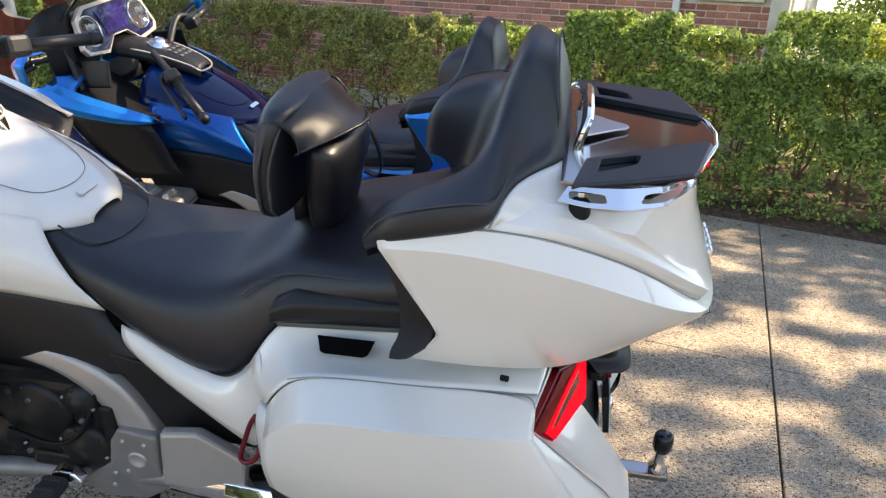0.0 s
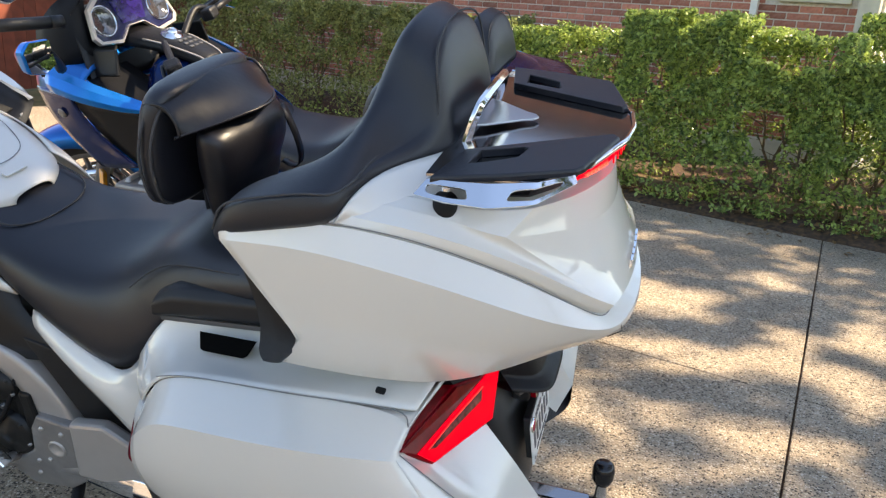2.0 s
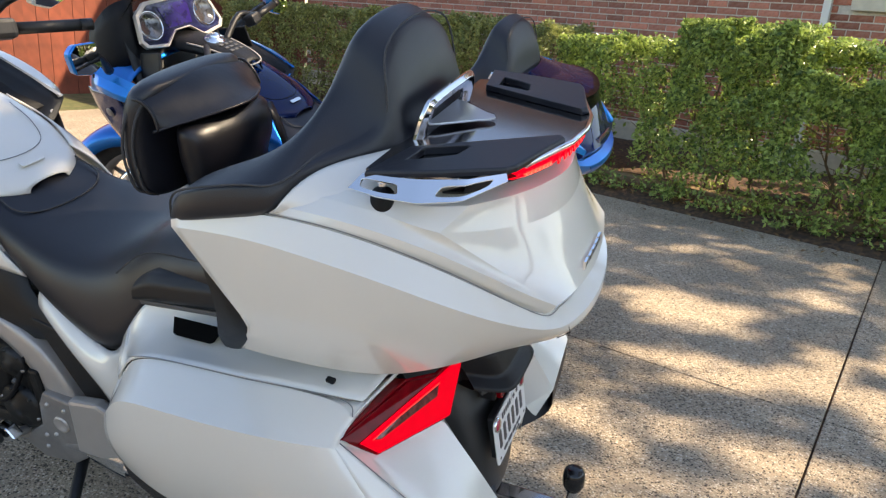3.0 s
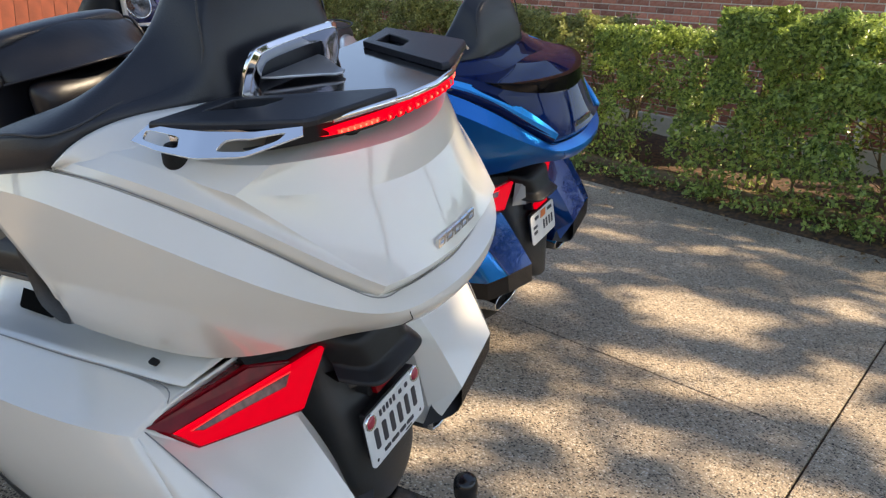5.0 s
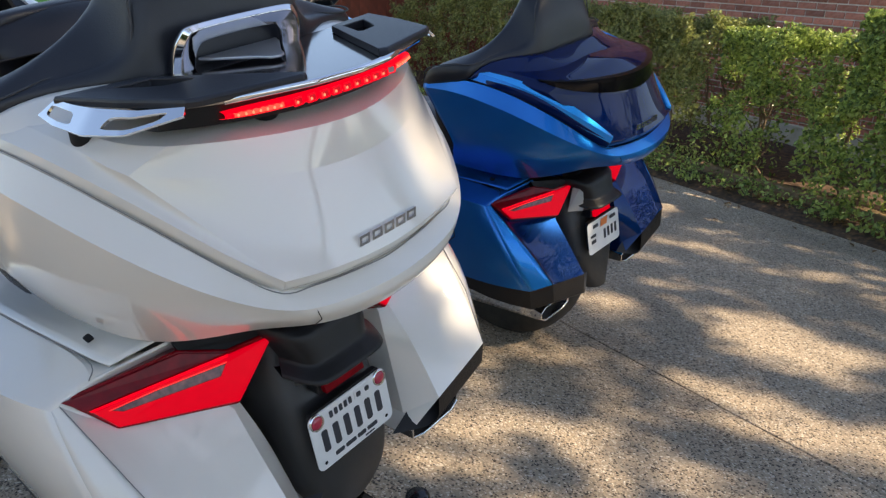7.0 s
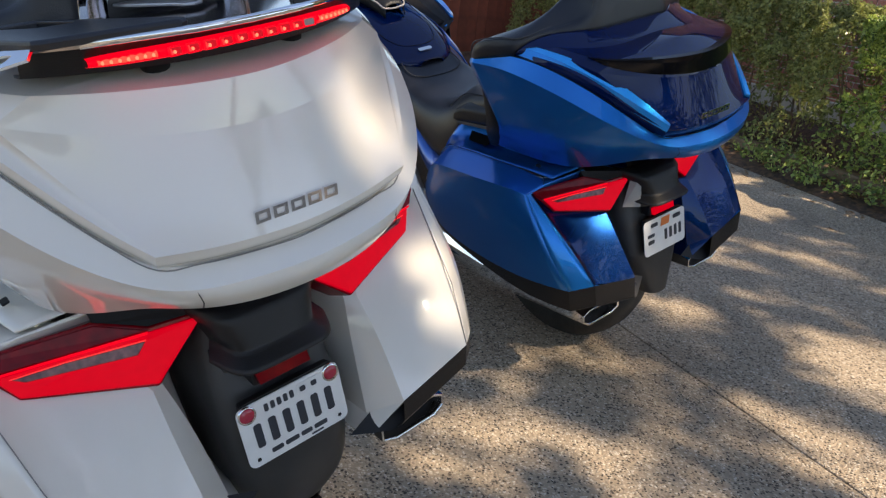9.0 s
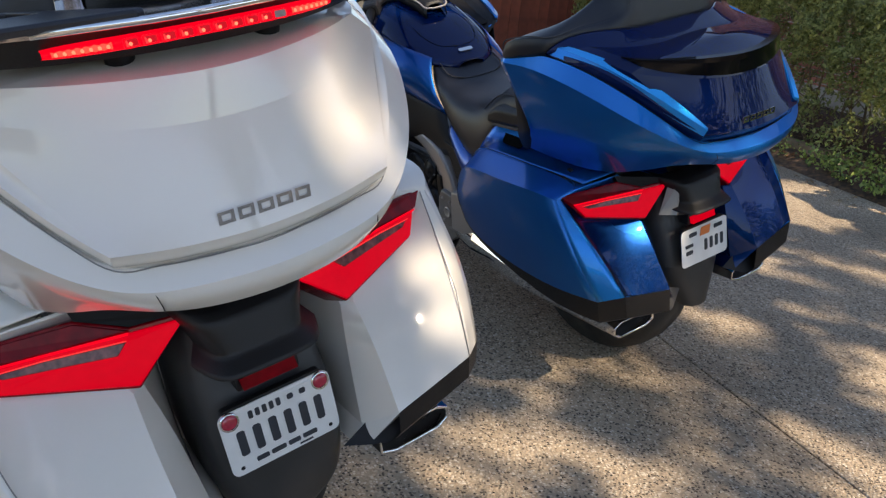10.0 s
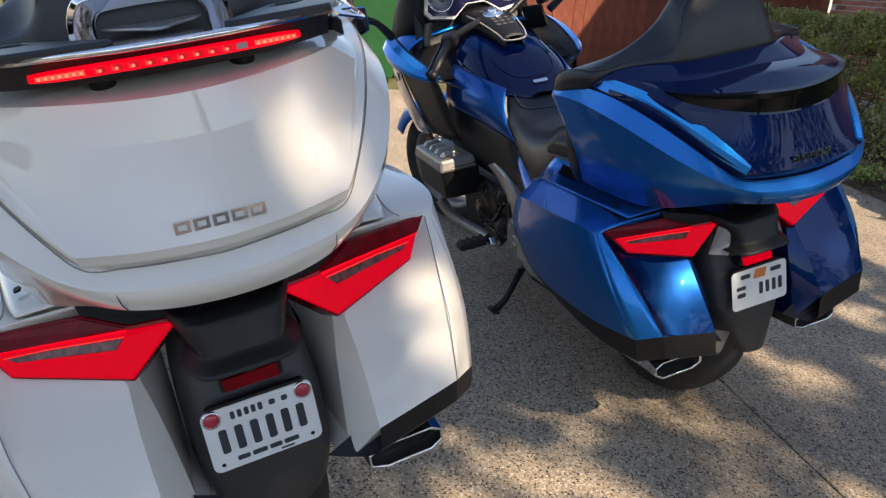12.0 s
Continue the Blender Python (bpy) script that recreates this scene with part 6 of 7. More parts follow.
    # dash, instruments, console
    dash = [[(1.60, y, 1.12 - 0.25 * abs(y) ** 1.5) for y in (-0.27, -0.13, 0, 0.13, 0.27)], [(1.45, y, 1.262 - 0.5 * abs(y) ** 1.5) for y in (-0.26, -0.13, 0, 0.13, 0.26)], [(1.38, y, 1.245 - 0.5 * abs(y) ** 1.5) for y in (-0.26, -0.13, 0, 0.13, 0.26)], [(1.355, y, 1.10 - 0.3 * abs(y) ** 1.5) for y in (-0.27, -0.13, 0, 0.13, 0.27)], [(1.30, y, 0.95) for y in (-0.30, -0.13, 0, 0.13, 0.30)]]
    part("dashboard", cage(dash), PLASTIC, root, "black dashboard", sub=2, solid=0.006)
    for s in (1, -1):
        gar = [[(1.34, 0.215, 1.04), (1.352, 0.222, 1.16), (1.385, 0.17, 1.29)], [(1.35, 0.255, 1.04), (1.36, 0.262, 1.16), (1.40, 0.24, 1.285)], [(1.40, 0.31, 1.02), (1.42, 0.305, 1.14), (1.45, 0.27, 1.26)], [(1.52, 0.34, 0.99), (1.53, 0.32, 1.08), (1.55, 0.28, 1.16)]]
        part("screen_garnish", cage(mir(gar, s)), DARK, root, "black panel beside the instruments", sub=1, solid=0.004)
    gp = plane_of((1.340, 0, 1.165), (0, -1, 0), (0.35, 0, 1))
    ol = [(x * 0.94, y * 0.95) for x, y in ((-0.245, -0.045), (-0.225, -0.072), (-0.115, -0.088), (-0.045, -0.035), (0.045, -0.035), (0.115, -0.088), (0.225, -0.072), (0.245, -0.045), (0.215, 0.06), (0.15, 0.10), (-0.15, 0.10), (-0.215, 0.06))]
    cl = part("instrument_panel", prism(bmesh.new(), ol, 0.012, gp), SCREEN, root, "dark instrument display with a silver surround", smooth=False)
    part("surround", ring_prism(bmesh.new(), [(x * 1.03, y * 1.07) for x, y in ol], [(x * 0.97, y * 0.92) for x, y in ol], 0.02, gp), SILVER, cl, smooth=False, bevel=0.004)
    for sx in (-1, 1):
        part("dial", lathe(bmesh.new(), [(0.0, 0.0), (0.048, 0.0), (0.052, 0.004), (0.054, 0.0)], gp @ Matrix.Translation((sx * 0.155, 0.008, 0.0135)), 28), GAUGE, cl, "round gauge dial")
        part("dial_ring", lathe(bmesh.new(), [(0.054, 0.0), (0.056, 0.006), (0.059, 0.006), (0.06, 0.0)], gp @ Matrix.Translation((sx * 0.155, 0.008, 0.0135)), 28), CHROME, cl)
    part("screen", prism(bmesh.new(), [(-0.065, -0.028), (0.065, -0.028), (0.085, 0.065), (-0.085, 0.065)], 0.003, gp @ Matrix.Translation((0, 0.008, 0.0125))), VIOLET, cl, "dark violet display", smooth=False)
    con = [full([(x, 0, z), (x, w * 0.7, z - 0.002), (x, w, z - 0.018), (x, w * 1.05, z - 0.05)]) for x, z, w in ((1.34, 1.12, 0.085), (1.22, 1.115, 0.085), (1.14, 1.105, 0.082), (1.06, 1.085, 0.072), (0.98, 1.058, 0.058), (0.95, 1.035, 0.045))]
    cs_ = part("console", cage(con), PLASTIC, root, "black console with switches", sub=1, solid=0.004)
    part("console_trim", tube(bmesh.new(), curve_through([(x, w * sy * 1.0, z - 0.015) for x, z, w, sy in ((1.22, 1.115, 0.085, 1), (1.14, 1.105, 0.082, 1), (1.06, 1.085, 0.072, 1), (0.98, 1.058, 0.058, 1), (0.95, 1.036, 0.040, 1), (0.95, 1.036, 0.040, -1), (0.98, 1.058, 0.058, -1), (1.06, 1.085, 0.072, -1), (1.14, 1.105, 0.082, -1), (1.22, 1.115, 0.085, -1))], 3), 0.004, 6), SILVER, cs_, "silver edge of the console")
    part("knob", lathe(bmesh.new(), [(0.0, 0.024), (0.018, 0.024), (0.022, 0.02), (0.022, 0.012), (0.038, 0.010), (0.044, 0.0)], plane_of((1.145, 0, 1.103), (0, -1, 0), (1, 0, 0.25)), 30), CHROME, cs_, "round chrome control knob")
    for i in range(3):
        for j in (-1, 0, 1):
            part("button", box(bmesh.new(), (0, 0, 0), (0.013, 0.020, 0.004), pose(1.085 - 0.026 * i, 0.028 * j, 1.0915 - 0.0085 * i, 0, -17, 0)), GREYPLASTIC, cs_, smooth=False, bevel=0.002)
    # handlebar, turned to the left
    for s, end, inn_ in zip((1, -1), c["bar_ends"], c["bar_inner"]):
        end, inn_ = Vector(end), Vector(inn_)
        d = (end - inn_).normalized()
        hb = part("handlebar", tube(bmesh.new(), curve_through([(1.14, 0.06 * s, 1.085), tuple(inn_ + Vector((0.05, -0.05 * s, 0.015))), tuple(inn_)]), 0.014, 10), PLASTIC, root)
        bm = bmesh.new()
        tube(bm, [tuple(inn_), tuple(end - d * 0.012)], 0.0158, 14)
        part("grip", bm, PLASTIC, hb, "black rubber grip")
        part("bar_end", tube(bmesh.new(), [tuple(end - d * 0.012), tuple(end + d * 0.02)], 0.0165, 14), PLASTIC, hb, "black bar end")
        part("switch_box", box(bmesh.new(), (0, 0, 0), (0.06, 0.05, 0.06), plane_of(inn_ - d * 0.03, d, (0.3, 0, 1))), PLASTIC, hb, smooth=False, bevel=0.012)
        part("lever", tube(bmesh.new(), curve_through([tuple(inn_ - d * 0.03 + Vector((0.05, 0, 0.0))), tuple(inn_ + d * 0.05 + Vector((0.065, 0, -0.005))), tuple(end + Vector((0.07, 0, -0.01)))]), [0.009, 0.007, 0.007], 8), PLASTIC if c["accent"] else CHROME, hb)
    root.matrix_world = matrix
    return root


WHITE_POSE = Matrix.Translation((0.033, 1.622, 0)) @ Matrix.Rotation(radians(180 - 9.5), 4, "Z") @ Matrix.Rotation(radians(-12.2), 4, "X")
BLUE_POSE = Matrix.Translation((0.046, 3.028, 0)) @ Matrix.Rotation(radians(180 - 13.5), 4, "Z") @ Matrix.Rotation(radians(-12.6), 4, "X")
white = motorcycle("pearl white touring motorcycle with chrome luggage rack, leaning on its stand", WHITE_POSE,
                   dict(body=PEARL, band=PEARL, lid=PEARL, rear=PEARL, deck=PEARL, cover=PEARL, tank=PEARL, fender=PEARL, wing=PEARL, accent=False, trim=0.042, gap=GAPSHADE, panel=PEARL, plate_y=0.003, steer=12, bar_ends=((0.79, 0.37, 0.965), (0.965, -0.42, 1.09)), bar_inner=((0.925, 0.275, 1.05), (1.03, -0.262, 1.108))))
blue = motorcycle("two-tone blue touring motorcycle with navy lid, leaning on its stand", BLUE_POSE,
                  dict(body=BLUE, band=MIDBLUE, lid=NAVY, rear=REARBLUE, deck=BLUE, cover=SHADEDBLUE, tank=NAVY, fender=BLUE, wing=MIDBLUE, accent=True, trim=0.066, gap=DARK, panel=INDIGO, plate_y=0.0, steer=24, bar_ends=((0.72, 0.44, 0.992), (1.15, -0.42, 1.17)), bar_inner=((0.895, 0.305, 1.06), (1.13, -0.26, 1.145))))


# ---- accessories of the white machine ----
def rack(root):
    """Chrome luggage rack: side rails with openings, dimmed mirror deck, two black pads and a lit brake light along its
    back.
    """
    # rails stand on edge; deck slopes slightly up to the back
    deck_ol = [(-0.245, 0.235), (-0.40, 0.235), (-0.455, 0.165), (-0.495, 0.06), (-0.502, 0.0)]
    deck_ol = deck_ol + [(x, -y) for x, y in reversed(deck_ol[:-1])]
    zf = lambda x: 1.112 + (-0.25 - x) * 0.045
    bm = bmesh.new()
    lo = [bm.verts.new((x, y, zf(x) - 0.004)) for x, y in deck_ol]
    hi = [bm.verts.new((x, y, zf(x))) for x, y in deck_ol]
    bm.faces.new(lo[::-1]), bm.faces.new(hi)
    for i in range(len(lo)):
        j = (i + 1) % len(lo)
        bm.faces.new((lo[i], lo[j], hi[j], hi[i]))
    rk = part("luggage_rack", bm, DECKCHROME, root, "mirror chrome luggage rack with black pads", smooth=False)
    edge = [(x - 0.004, y * 1.01, zf(x)) for x, y in deck_ol[2:-2]]
    part("rim", tube(bmesh.new(), edge, 0.0045, 8), CHROME, rk, "chrome rim of the rack")
    for s in (1, -1):
        # rail plate, leaning outward, with two openings
        top = [(-0.256, 0.264, 1.117), (-0.30, 0.264, 1.118), (-0.34, 0.260, 1.119), (-0.40, 0.242, 1.121), (-0.445, 0.207, 1.123)]
        low = [(-0.243, 0.284, 1.101), (-0.287, 0.288, 1.097), (-0.345, 0.285, 1.095), (-0.402, 0.265, 1.099), (-0.450, 0.214, 1.115)]
        mix = lambda a, b, k: tuple(a[i] + (b[i] - a[i]) * k for i in range(3))
        bm = bmesh.new()

        def at(u, v):
            """A point of the rail: u from front to back, v from the top edge down."""
            i = min(int(u * 4), 3)
            k = u * 4 - i
            pts = []
            for line in (top, low):
                pts.append(Vector(line[i]).lerp(Vector(line[i + 1]), k))
            q = pts[0].lerp(pts[1], v)
            return bm.verts.new((q.x, q.y * s, q.z))

        for ua, ub, hole in ((0.0, 0.41, True), (0.41, 0.56, False), (0.56, 0.96, True), (0.96, 1.0, False)):
            if hole:
                rim_ = [(-1 + k / 5, -1) for k in range(10)] + [(1, -1 + k / 5) for k in range(10)] + [(1 - k / 5, 1) for k in range(10)] + [(-1, 1 - k / 5) for k in range(10)]
                rings_ = []
                for f in (0.0, 0.5, 1.0):
                    ring_ = []
                    for a_, b_ in rim_:
                        r_ = (abs(a_) ** 5 + abs(b_) ** 5) ** 0.2
                        ha, hb_ = a_ / r_ * 0.74 + 0.10 * b_ * (1 if ua == 0 else -1), b_ / r_ * 0.50 + 0.06
                        pa, pb = a_ + (ha - a_) * f, b_ + (hb_ - b_) * f
                        ring_.append(at(ua + (ub - ua) * (pa + 1) / 2, (pb + 1) / 2))
                    rings_.append(ring_)
                for r0, r1 in zip(rings_, rings_[1:]):
                    for k in range(40):
                        bm.faces.new((r0[k], r0[(k + 1) % 40], r1[(k + 1) % 40], r1[k]))
            else:
                g_ = [[at(ua + (ub - ua) * i / 4, j / 10) for j in range(11)] for i in range(5)]
                for r0, r1 in zip(g_, g_[1:]):
                    for k in range(10):
                        bm.faces.new((r0[k], r0[k + 1], r1[k + 1], r1[k]))
        part("side_rail", bm, CHROME, rk, "chrome side rail with two openings", solid=0.004, bevel=0.0012, offset=0)
        # mount boss and post
        part("boss", lathe(bmesh.new(), [(0.0, 0.030), (0.012, 0.030), (0.017, 0.024), (0.018, 0.0)], Matrix.Translation((-0.278, 0.252 * s, 1.062)), 24), DARK, rk, "black rubber mounting boss")
        part("post", tube(bmesh.new(), [(-0.278, 0.250 * s, 1.085), (-0.278, 0.250 * s, 1.113)], 0.0065, 10), CHROME, rk)
        # pad with a slot
        o = [(-0.261, 0.270), (-0.36, 0.241), (-0.447, 0.207), (-0.456, 0.193), (-0.491, 0.072), (-0.484, 0.062), (-0.38, 0.114), (-0.281, 0.165)]
        inn = [(-0.300, 0.217), (-0.333, 0.199), (-0.357, 0.183), (-0.362, 0.178), (-0.369, 0.147), (-0.364, 0.142), (-0.337, 0.154), (-0.306, 0.167)]
        bm = bmesh.new()
        rings_ = []
        for ol_, z in ((o, 0.001), (o, 0.007), ([(x * 0.985 - 0.005, y * 0.985 + 0.002) for x, y in o], 0.011), (inn, 0.012), (inn, 0.001)):
            rings_.append([bm.verts.new((x, y * s, zf(x) + z)) for x, y in ol_])
        for a, b in zip(rings_, rings_[1:]):
            for i in range(8):
                j = (i + 1) % 8
                bm.faces.new((a[i], a[j], b[j], b[i]))
        part("pad", bm, LEATHER, rk, "black rubber pad with a slot", smooth=False, bevel=0.002)
    # upright chrome hoop behind the backrest and its flat tongue
    outer = [(0.112, 1.104), (0.108, 1.140), (0.098, 1.162), (0.080, 1.172), (0.0, 1.174)]
    inner = [(0.076, 1.104), (0.074, 1.128), (0.068, 1.141), (0.056, 1.147), (0.0, 1.149)]
    whole_ = [curve_through([(y, 0, z) for y, z in half] + [(-y, 0, z) for y, z in reversed(half[:-1])], 4) for half in (outer, inner)]
    lean = lambda z: -0.262 - (z - 1.104) * 0.28
    rows_ = [[(lean(o.z) - 0.003, o.x, o.z), (lean(o.z) + 0.004, o.x, o.z), (lean(i.z) + 0.004, i.x, i.z), (lean(i.z) - 0.003, i.x, i.z), (lean(i.z) - 0.008, i.x * 0.8 + o.x * 0.2, i.z * 0.8 + o.z * 0.2), (lean(o.z) - 0.009, o.x * 0.75 + i.x * 0.25, o.z * 0.75 + i.z * 0.25)] for o, i in zip(*whole_)]
    part("hoop", cage(rows_, loop=True, caps=True), CHROME, rk, "chrome hoop grab bar", bevel=0.0015)
    tong = [(-0.264, -0.068), (-0.264, 0.068), (-0.285, 0.058), (-0.335, 0.020), (-0.352, 0.012), (-0.358, 0.0), (-0.352, -0.012), (-0.335, -0.020), (-0.285, -0.058)]
    part("tongue", prism(bmesh.new(), tong, 0.004, Matrix.Translation((0, 0, 1.121))), SATIN, rk, "satin silver tongue", smooth=False, bevel=0.0015)
    # black fascia with the long lit lamp
    n = 13
    ys = [-0.215 + 0.43 * k / (n - 1) for k in range(n)]
    curve = lambda y: -0.492 + 0.075 * (abs(y) / 0.2) ** 2.2
    rows_ = [[(curve(y) + dx, y, 1.122 + dz) for y in ys] for dx, dz in ((0.012, 0.0), (0.0, -0.003), (0.018, -0.036), (0.05, -0.04))]
    part("fascia", cage(rows_, crease_rows=(1, 2)), PLASTIC, rk, "black lamp fascia", sub=1, solid=0.003)
    zl = lambda y: 1.104 - 0.006 * (abs(y) / 0.17) ** 2
    yl = [-0.161 + 0.322 * k / 16 for k in range(17)]
    lens = [[(curve(y) + 0.001 + 0.002 * (abs(y) / 0.168) ** 3 + dx, y, zl(y) + dz * (1 - 0.55 * (abs(y) / 0.168) ** 10)) for y in yl] for dx, dz in ((0.006, 0.0075), (-0.005, 0.0055), (-0.004, -0.0060), (0.012, -0.0085))]
    lp = part("stop_lamp", cage(lens), STOPLENS, rk, "long lit red brake light strip", sub=1)
    front = lambda y, out: curve(y) + 0.001 + 0.002 * (abs(y) / 0.168) ** 3 - 0.005 - out
    facing = lambda y, out: plane_of((front(y, out), y, zl(y)), (0.75 * y, -1, 0), (0.12, 0, 1))
    for y0, y1 in ((0.100, 0.153), (-0.153, -0.094)):   # bright light guides at both ends, swelling at each diode
        yy = [y0 + (y1 - y0) * k / 28 for k in range(29)]
        rows_ = [[(front(y, out), y, zl(y) + dz * (0.8 + 0.2 * math.cos(k * math.pi / 2)) * (1 - 0.35 * (abs(y) / 0.16) ** 10)) for k, y in enumerate(yy)] for out, dz in ((-0.001, 0.0040), (0.0012, 0.0026), (0.0012, -0.0024), (-0.001, -0.0036))]
        guide = part("light_guide", cage(rows_), GUIDE, lp, "bright red-orange light guide", sub=1)
        for k in range(7):
            y = y0 + (y1 - y0) * (k + 0.5) / 7
            part("led", lathe(bmesh.new(), [(0.0, 0.0010), (0.0014, 0.0008), (0.0021, 0.0)], facing(y, 0.0013), 10), LED, guide)
    for k in range(10):   # darker square cells with a diode each
        y = 0.083 - 0.0178 * k
        cell = part("cell", ring_prism(bmesh.new(), round_rect(0.0165, 0.0105, 0.002, 2), round_rect(0.0130, 0.0072, 0.0015, 2), 0.002, facing(y, 0.0)), STOPLENS, lp, "square lamp cell", smooth=False)
        part("cell_floor", prism(bmesh.new(), round_rect(0.0130, 0.0072, 0.001, 1), 0.001, facing(y, 0.0002)), CELLRED if k < 9 else PALEGREY, cell, smooth=False)
        if k < 9:
            part("led", lathe(bmesh.new(), [(0.0, 0.0012), (0.0012, 0.0009), (0.0020, 0.0)], facing(y, 0.0014) @ Matrix.Translation((-0.001, -0.0008, 0)), 8), LED, cell)
            # the cell's glint is drawn as a small glowing wedge
            part("cell_glint", prism(bmesh.new(), [(-0.0055, -0.003), (-0.0030, -0.003), (-0.0042, 0.003), (-0.0055, 0.003)], 0.0008, facing(y, 0.0014)), DIMLENS, cell, smooth=False)
    for s in (1, -1):
        part("stay", tube(bmesh.new(), [(-0.415, 0.085 * s, 1.068), (-0.425, 0.085 * s, 1.094)], 0.016, 14), DARK, rk, "short black stay")
    return rk


rack(white)

# hitch with ball cover below the plate
bm = bmesh.new()
box(bm, (-0.465, 0.0, 0.292), (0.20, 0.040, 0.020))
hb = part("hitch_bar", bm, DECKCHROME, white, "chrome hitch bar", smooth=False, bevel=0.005)
part("hitch_stem", lathe(bmesh.new(), [(0.02, 0.0), (0.022, 0.012), (0.012, 0.02), (0.011, 0.05), (0.014, 0.065)], Matrix.Translation((-0.540, 0, 0.303)), 20), CHROME, hb)
part("ball_cover", lathe(bmesh.new(), [(0.0, 0.050), (0.014, 0.049), (0.020, 0.044), (0.0225, 0.033), (0.022, 0.012), (0.018, 0.0), (0.011, 0.0)], Matrix.Translation((-0.540, 0, 0.365)), 24), GLOSSBLACK, hb, "black rubber ball cover")

# rider's backrest
rb = [[(x, y, z) for x, y in ((xf, -w), (xf + 0.012, 0.0), (xf, w), ((xf + xb) / 2, w + 0.022), (xb, w), (xb, 0.0), (xb, -w), ((xf + xb) / 2, -w - 0.022))] for z, w, xf, xb in
      ((0.922, 0.095, 0.308, 0.262), (0.94, 0.135, 0.320, 0.256), (1.03, 0.147, 0.320, 0.250), (1.10, 0.143, 0.306, 0.236), (1.138, 0.130, 0.296, 0.225), (1.154, 0.10, 0.280, 0.228))]
rest = part("rider_backrest", cage(rb, loop=True, caps=True), LEATHER, white, "padded black rider backrest", sub=2)
for k in (0.40, 0.72):
    part("piping", tube(bmesh.new(), curve_through([(xf + (xb - xf) * k, (w + 0.0235 - 0.012 * abs(k - 0.5)) * sy, z) for z, w, xf, xb, sy in ((0.935, 0.10, 0.310, 0.260, 1), (0.96, 0.130, 0.319, 0.256, 1), (1.03, 0.142, 0.319, 0.250, 1), (1.09, 0.136, 0.304, 0.236, 1), (1.125, 0.110, 0.296, 0.226, 1), (1.143, 0.06, 0.28, 0.228, 1), (1.143, 0.06, 0.28, 0.228, -1), (1.125, 0.110, 0.296, 0.226, -1))]), 0.003, 6), STITCH, rest)
part("post", tube(bmesh.new(), [(0.27, 0.0, 0.86), (0.275, 0.0, 0.96)], 0.02, 10), PLASTIC, rest)

# soft leather pouch hung over the back of the backrest
pouch = tagged(new("leather_pouch"), "soft black leather pouch with a flap hung on the rider backrest", "bag")
sack = [[(x, y, z) for x, y in ((xf, -w), (xf, 0), (xf, w), (xb + 0.02, w + 0.006), (xb, w * 0.8), (xb - 0.008, 0), (xb, -w * 0.8), (xb + 0.02, -w - 0.006))] for z, w, xf, xb in
        ((0.868, 0.060, 0.232, 0.190), (0.885, 0.084, 0.237, 0.174), (0.94, 0.100, 0.238, 0.160), (0.97, 0.104, 0.237, 0.158), (1.0, 0.114, 0.236, 0.147), (1.055, 0.122, 0.226, 0.146), (1.085, 0.112, 0.22, 0.172))]
sack = [[(x + 0.007 * noise.noise((x * 40, y * 26, z * 21)), y + 0.006 * noise.noise((y * 22, z * 30, 5.0)), z) for x, y, z in row] for row in sack]
part("sack", cage(sack, loop=True, caps=True), POUCH, pouch, sub=3)
flap = [[(x + fold * k * k, k * w, z - drop * abs(k) ** 2.2) for k in (-1, -0.6, 0, 0.6, 1)] for x, z, w, drop, fold in ((0.292, 1.100, 0.135, 0.0, 0.0), (0.276, 1.142, 0.142, 0.016, 0.0), (0.240, 1.158, 0.146, 0.030, 0.0), (0.204, 1.144, 0.148, 0.036, 0.015), (0.172, 1.122, 0.150, 0.034, 0.040), (0.148, 1.106, 0.150, 0.026, 0.064), (0.126, 1.098, 0.146, 0.018, 0.084))]
fl = part("flap", cage(flap), POUCH, pouch, sub=3, solid=0.004)
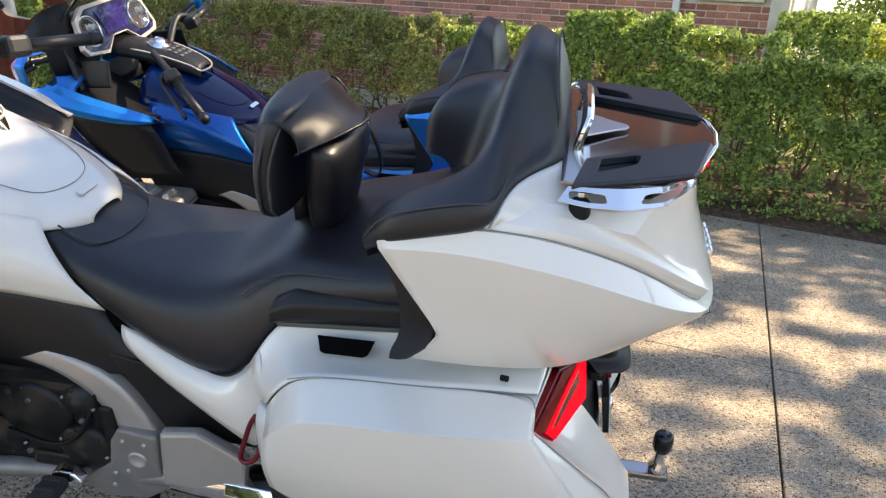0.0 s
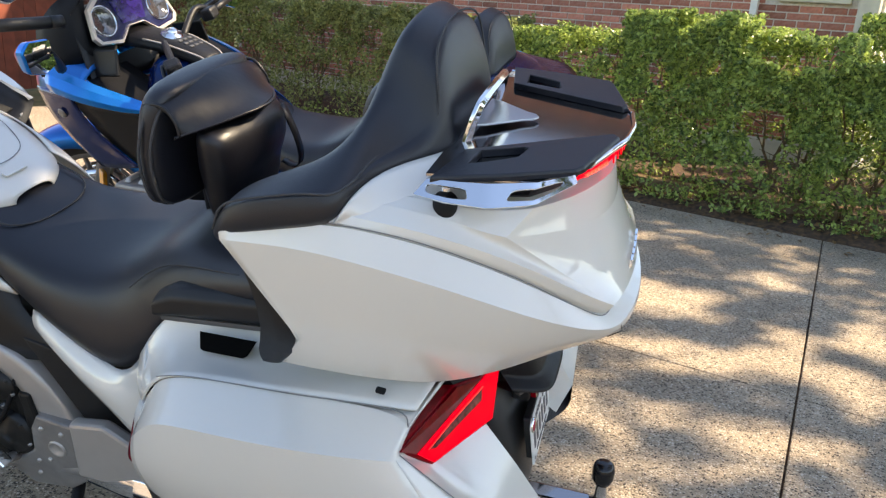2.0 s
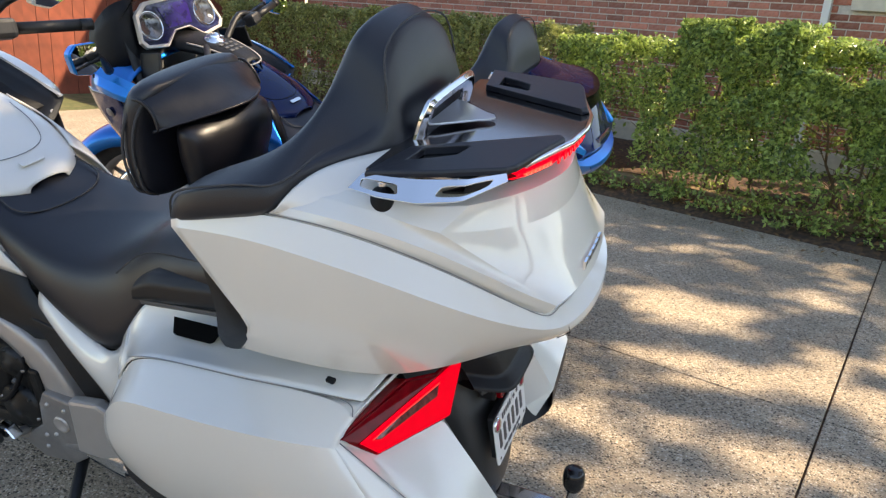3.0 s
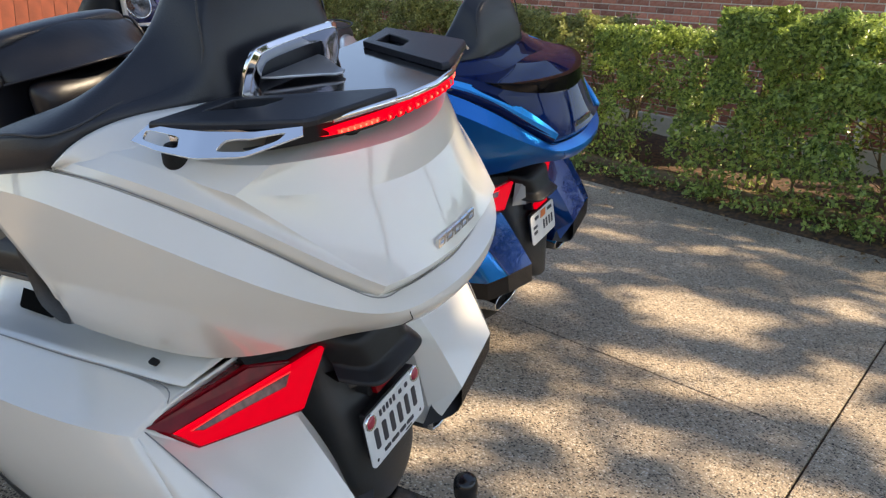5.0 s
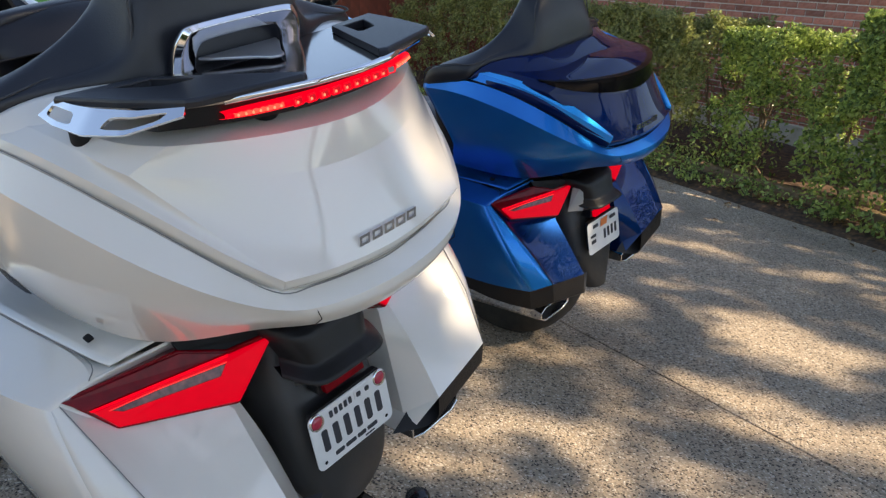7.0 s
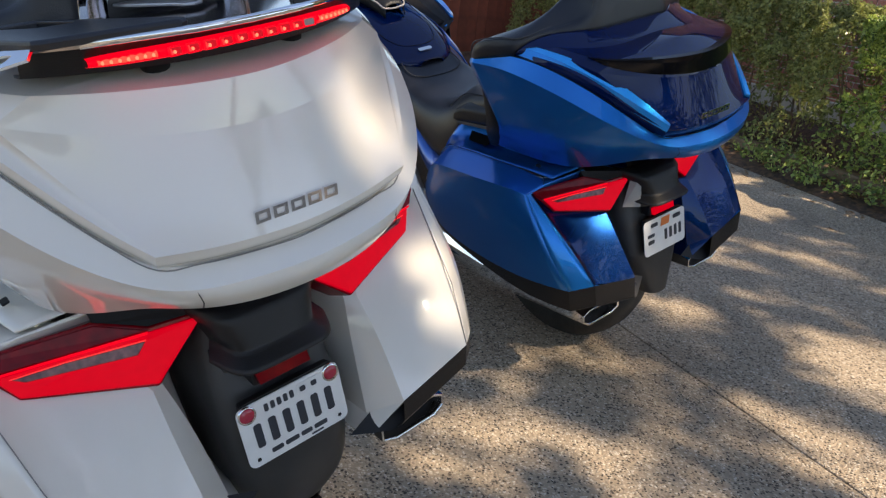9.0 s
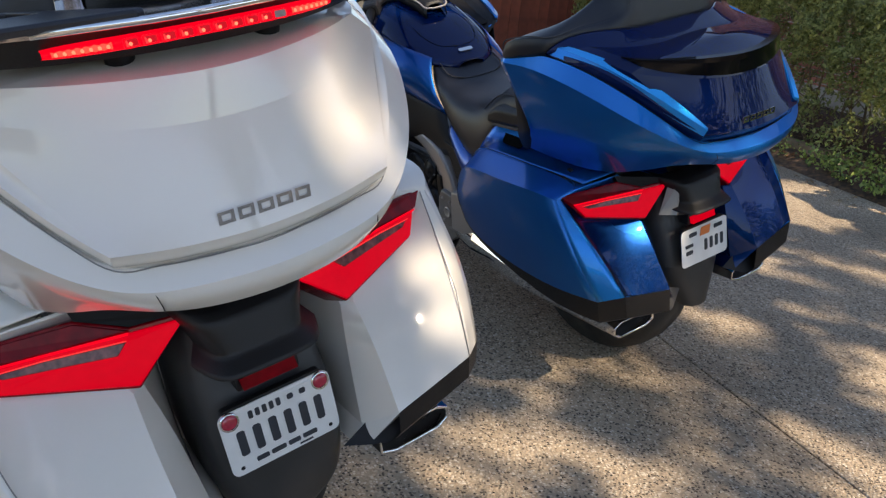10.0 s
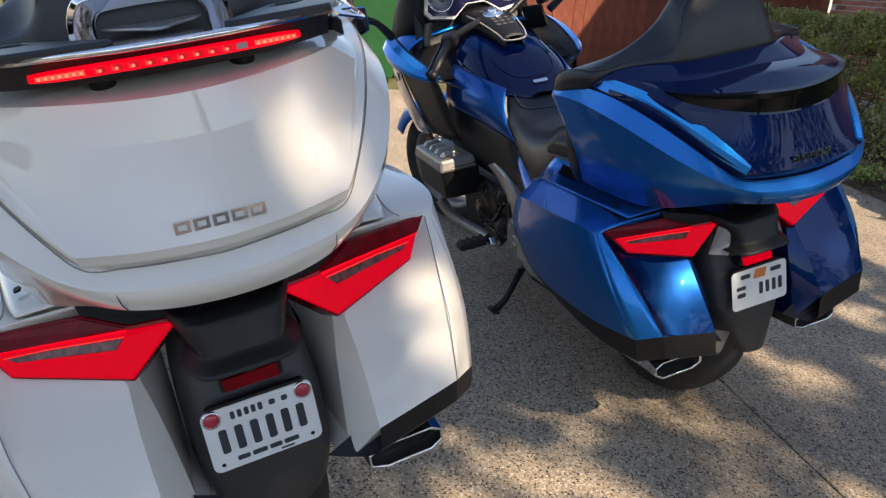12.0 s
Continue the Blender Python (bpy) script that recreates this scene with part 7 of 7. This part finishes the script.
part("piping", tube(bmesh.new(), curve_through([flap[k][-1] for k in range(1, 7)] + [flap[6][2]] + [flap[k][0] for k in range(6, 0, -1)]), 0.003, 6), POUCH, fl)
part("strap", cage([[(0.158, -0.094, 1.06), (0.158, -0.114, 1.06)], [(0.134, -0.096, 1.0), (0.134, -0.116, 1.0)], [(0.124, -0.094, 0.955), (0.124, -0.114, 0.955)], [(0.134, -0.092, 0.925), (0.136, -0.112, 0.925)], [(0.165, -0.085, 0.945), (0.165, -0.105, 0.945)]]), POUCH, pouch, "loose black strap", sub=1, solid=0.003)
pouch.matrix_world = WHITE_POSE


# ---- bricks of the house wall, last: the nearest as parts, the rest joined ----
random.seed(11)
BW, BH, JOINT = 0.203, 0.067, 0.012
bm = bmesh.new()
box(bm, (0, 0, 0), (BW - JOINT, 0.03, BH - JOINT))
proto = part("brick", bm, BRICK, wall, smooth=False)
brick_data = proto.data
bpy.data.objects.remove(proto)
rest_v, rest_f, count = [], [], 0
rows_total = int(WALL_TOP / BH)
for r in range(rows_total):
    z = (r + 0.5) * BH
    for k in range(int(8.5 / BW)):
        e = -8.95 + (k + 0.5 * (r % 2)) * BW
        if -1.5 < e and 1.5 < z < 2.22:
            continue
        if e > -0.72:
            continue
        jit = 0.003 * (random.random() - 0.5)
        if -4.9 < e < -0.7 and 1.12 < z < 1.62 and count < 300:
            ob = new("brick", brick_data)
            ob.parent, ob.location = wall, (e, WALL_D + 0.012 + jit, z)
            count += 1
        else:
            b = len(rest_v)
            hx, hz = (BW - JOINT) / 2, (BH - JOINT) / 2
            for dy in (-0.003 + jit, 0.02):
                for dx, dz in ((-hx, -hz), (hx, -hz), (hx, hz), (-hx, hz)):
                    rest_v.append((e + dx, WALL_D + dy, z + dz))
            rest_f += [(b, b + 1, b + 2, b + 3), (b, b + 4, b + 5, b + 1), (b + 1, b + 5, b + 6, b + 2), (b + 2, b + 6, b + 7, b + 3), (b + 3, b + 7, b + 4, b)]
tagged(joined("brickwork", rest_v, rest_f, BRICKFAR, wall), "", "", "", "stuff")
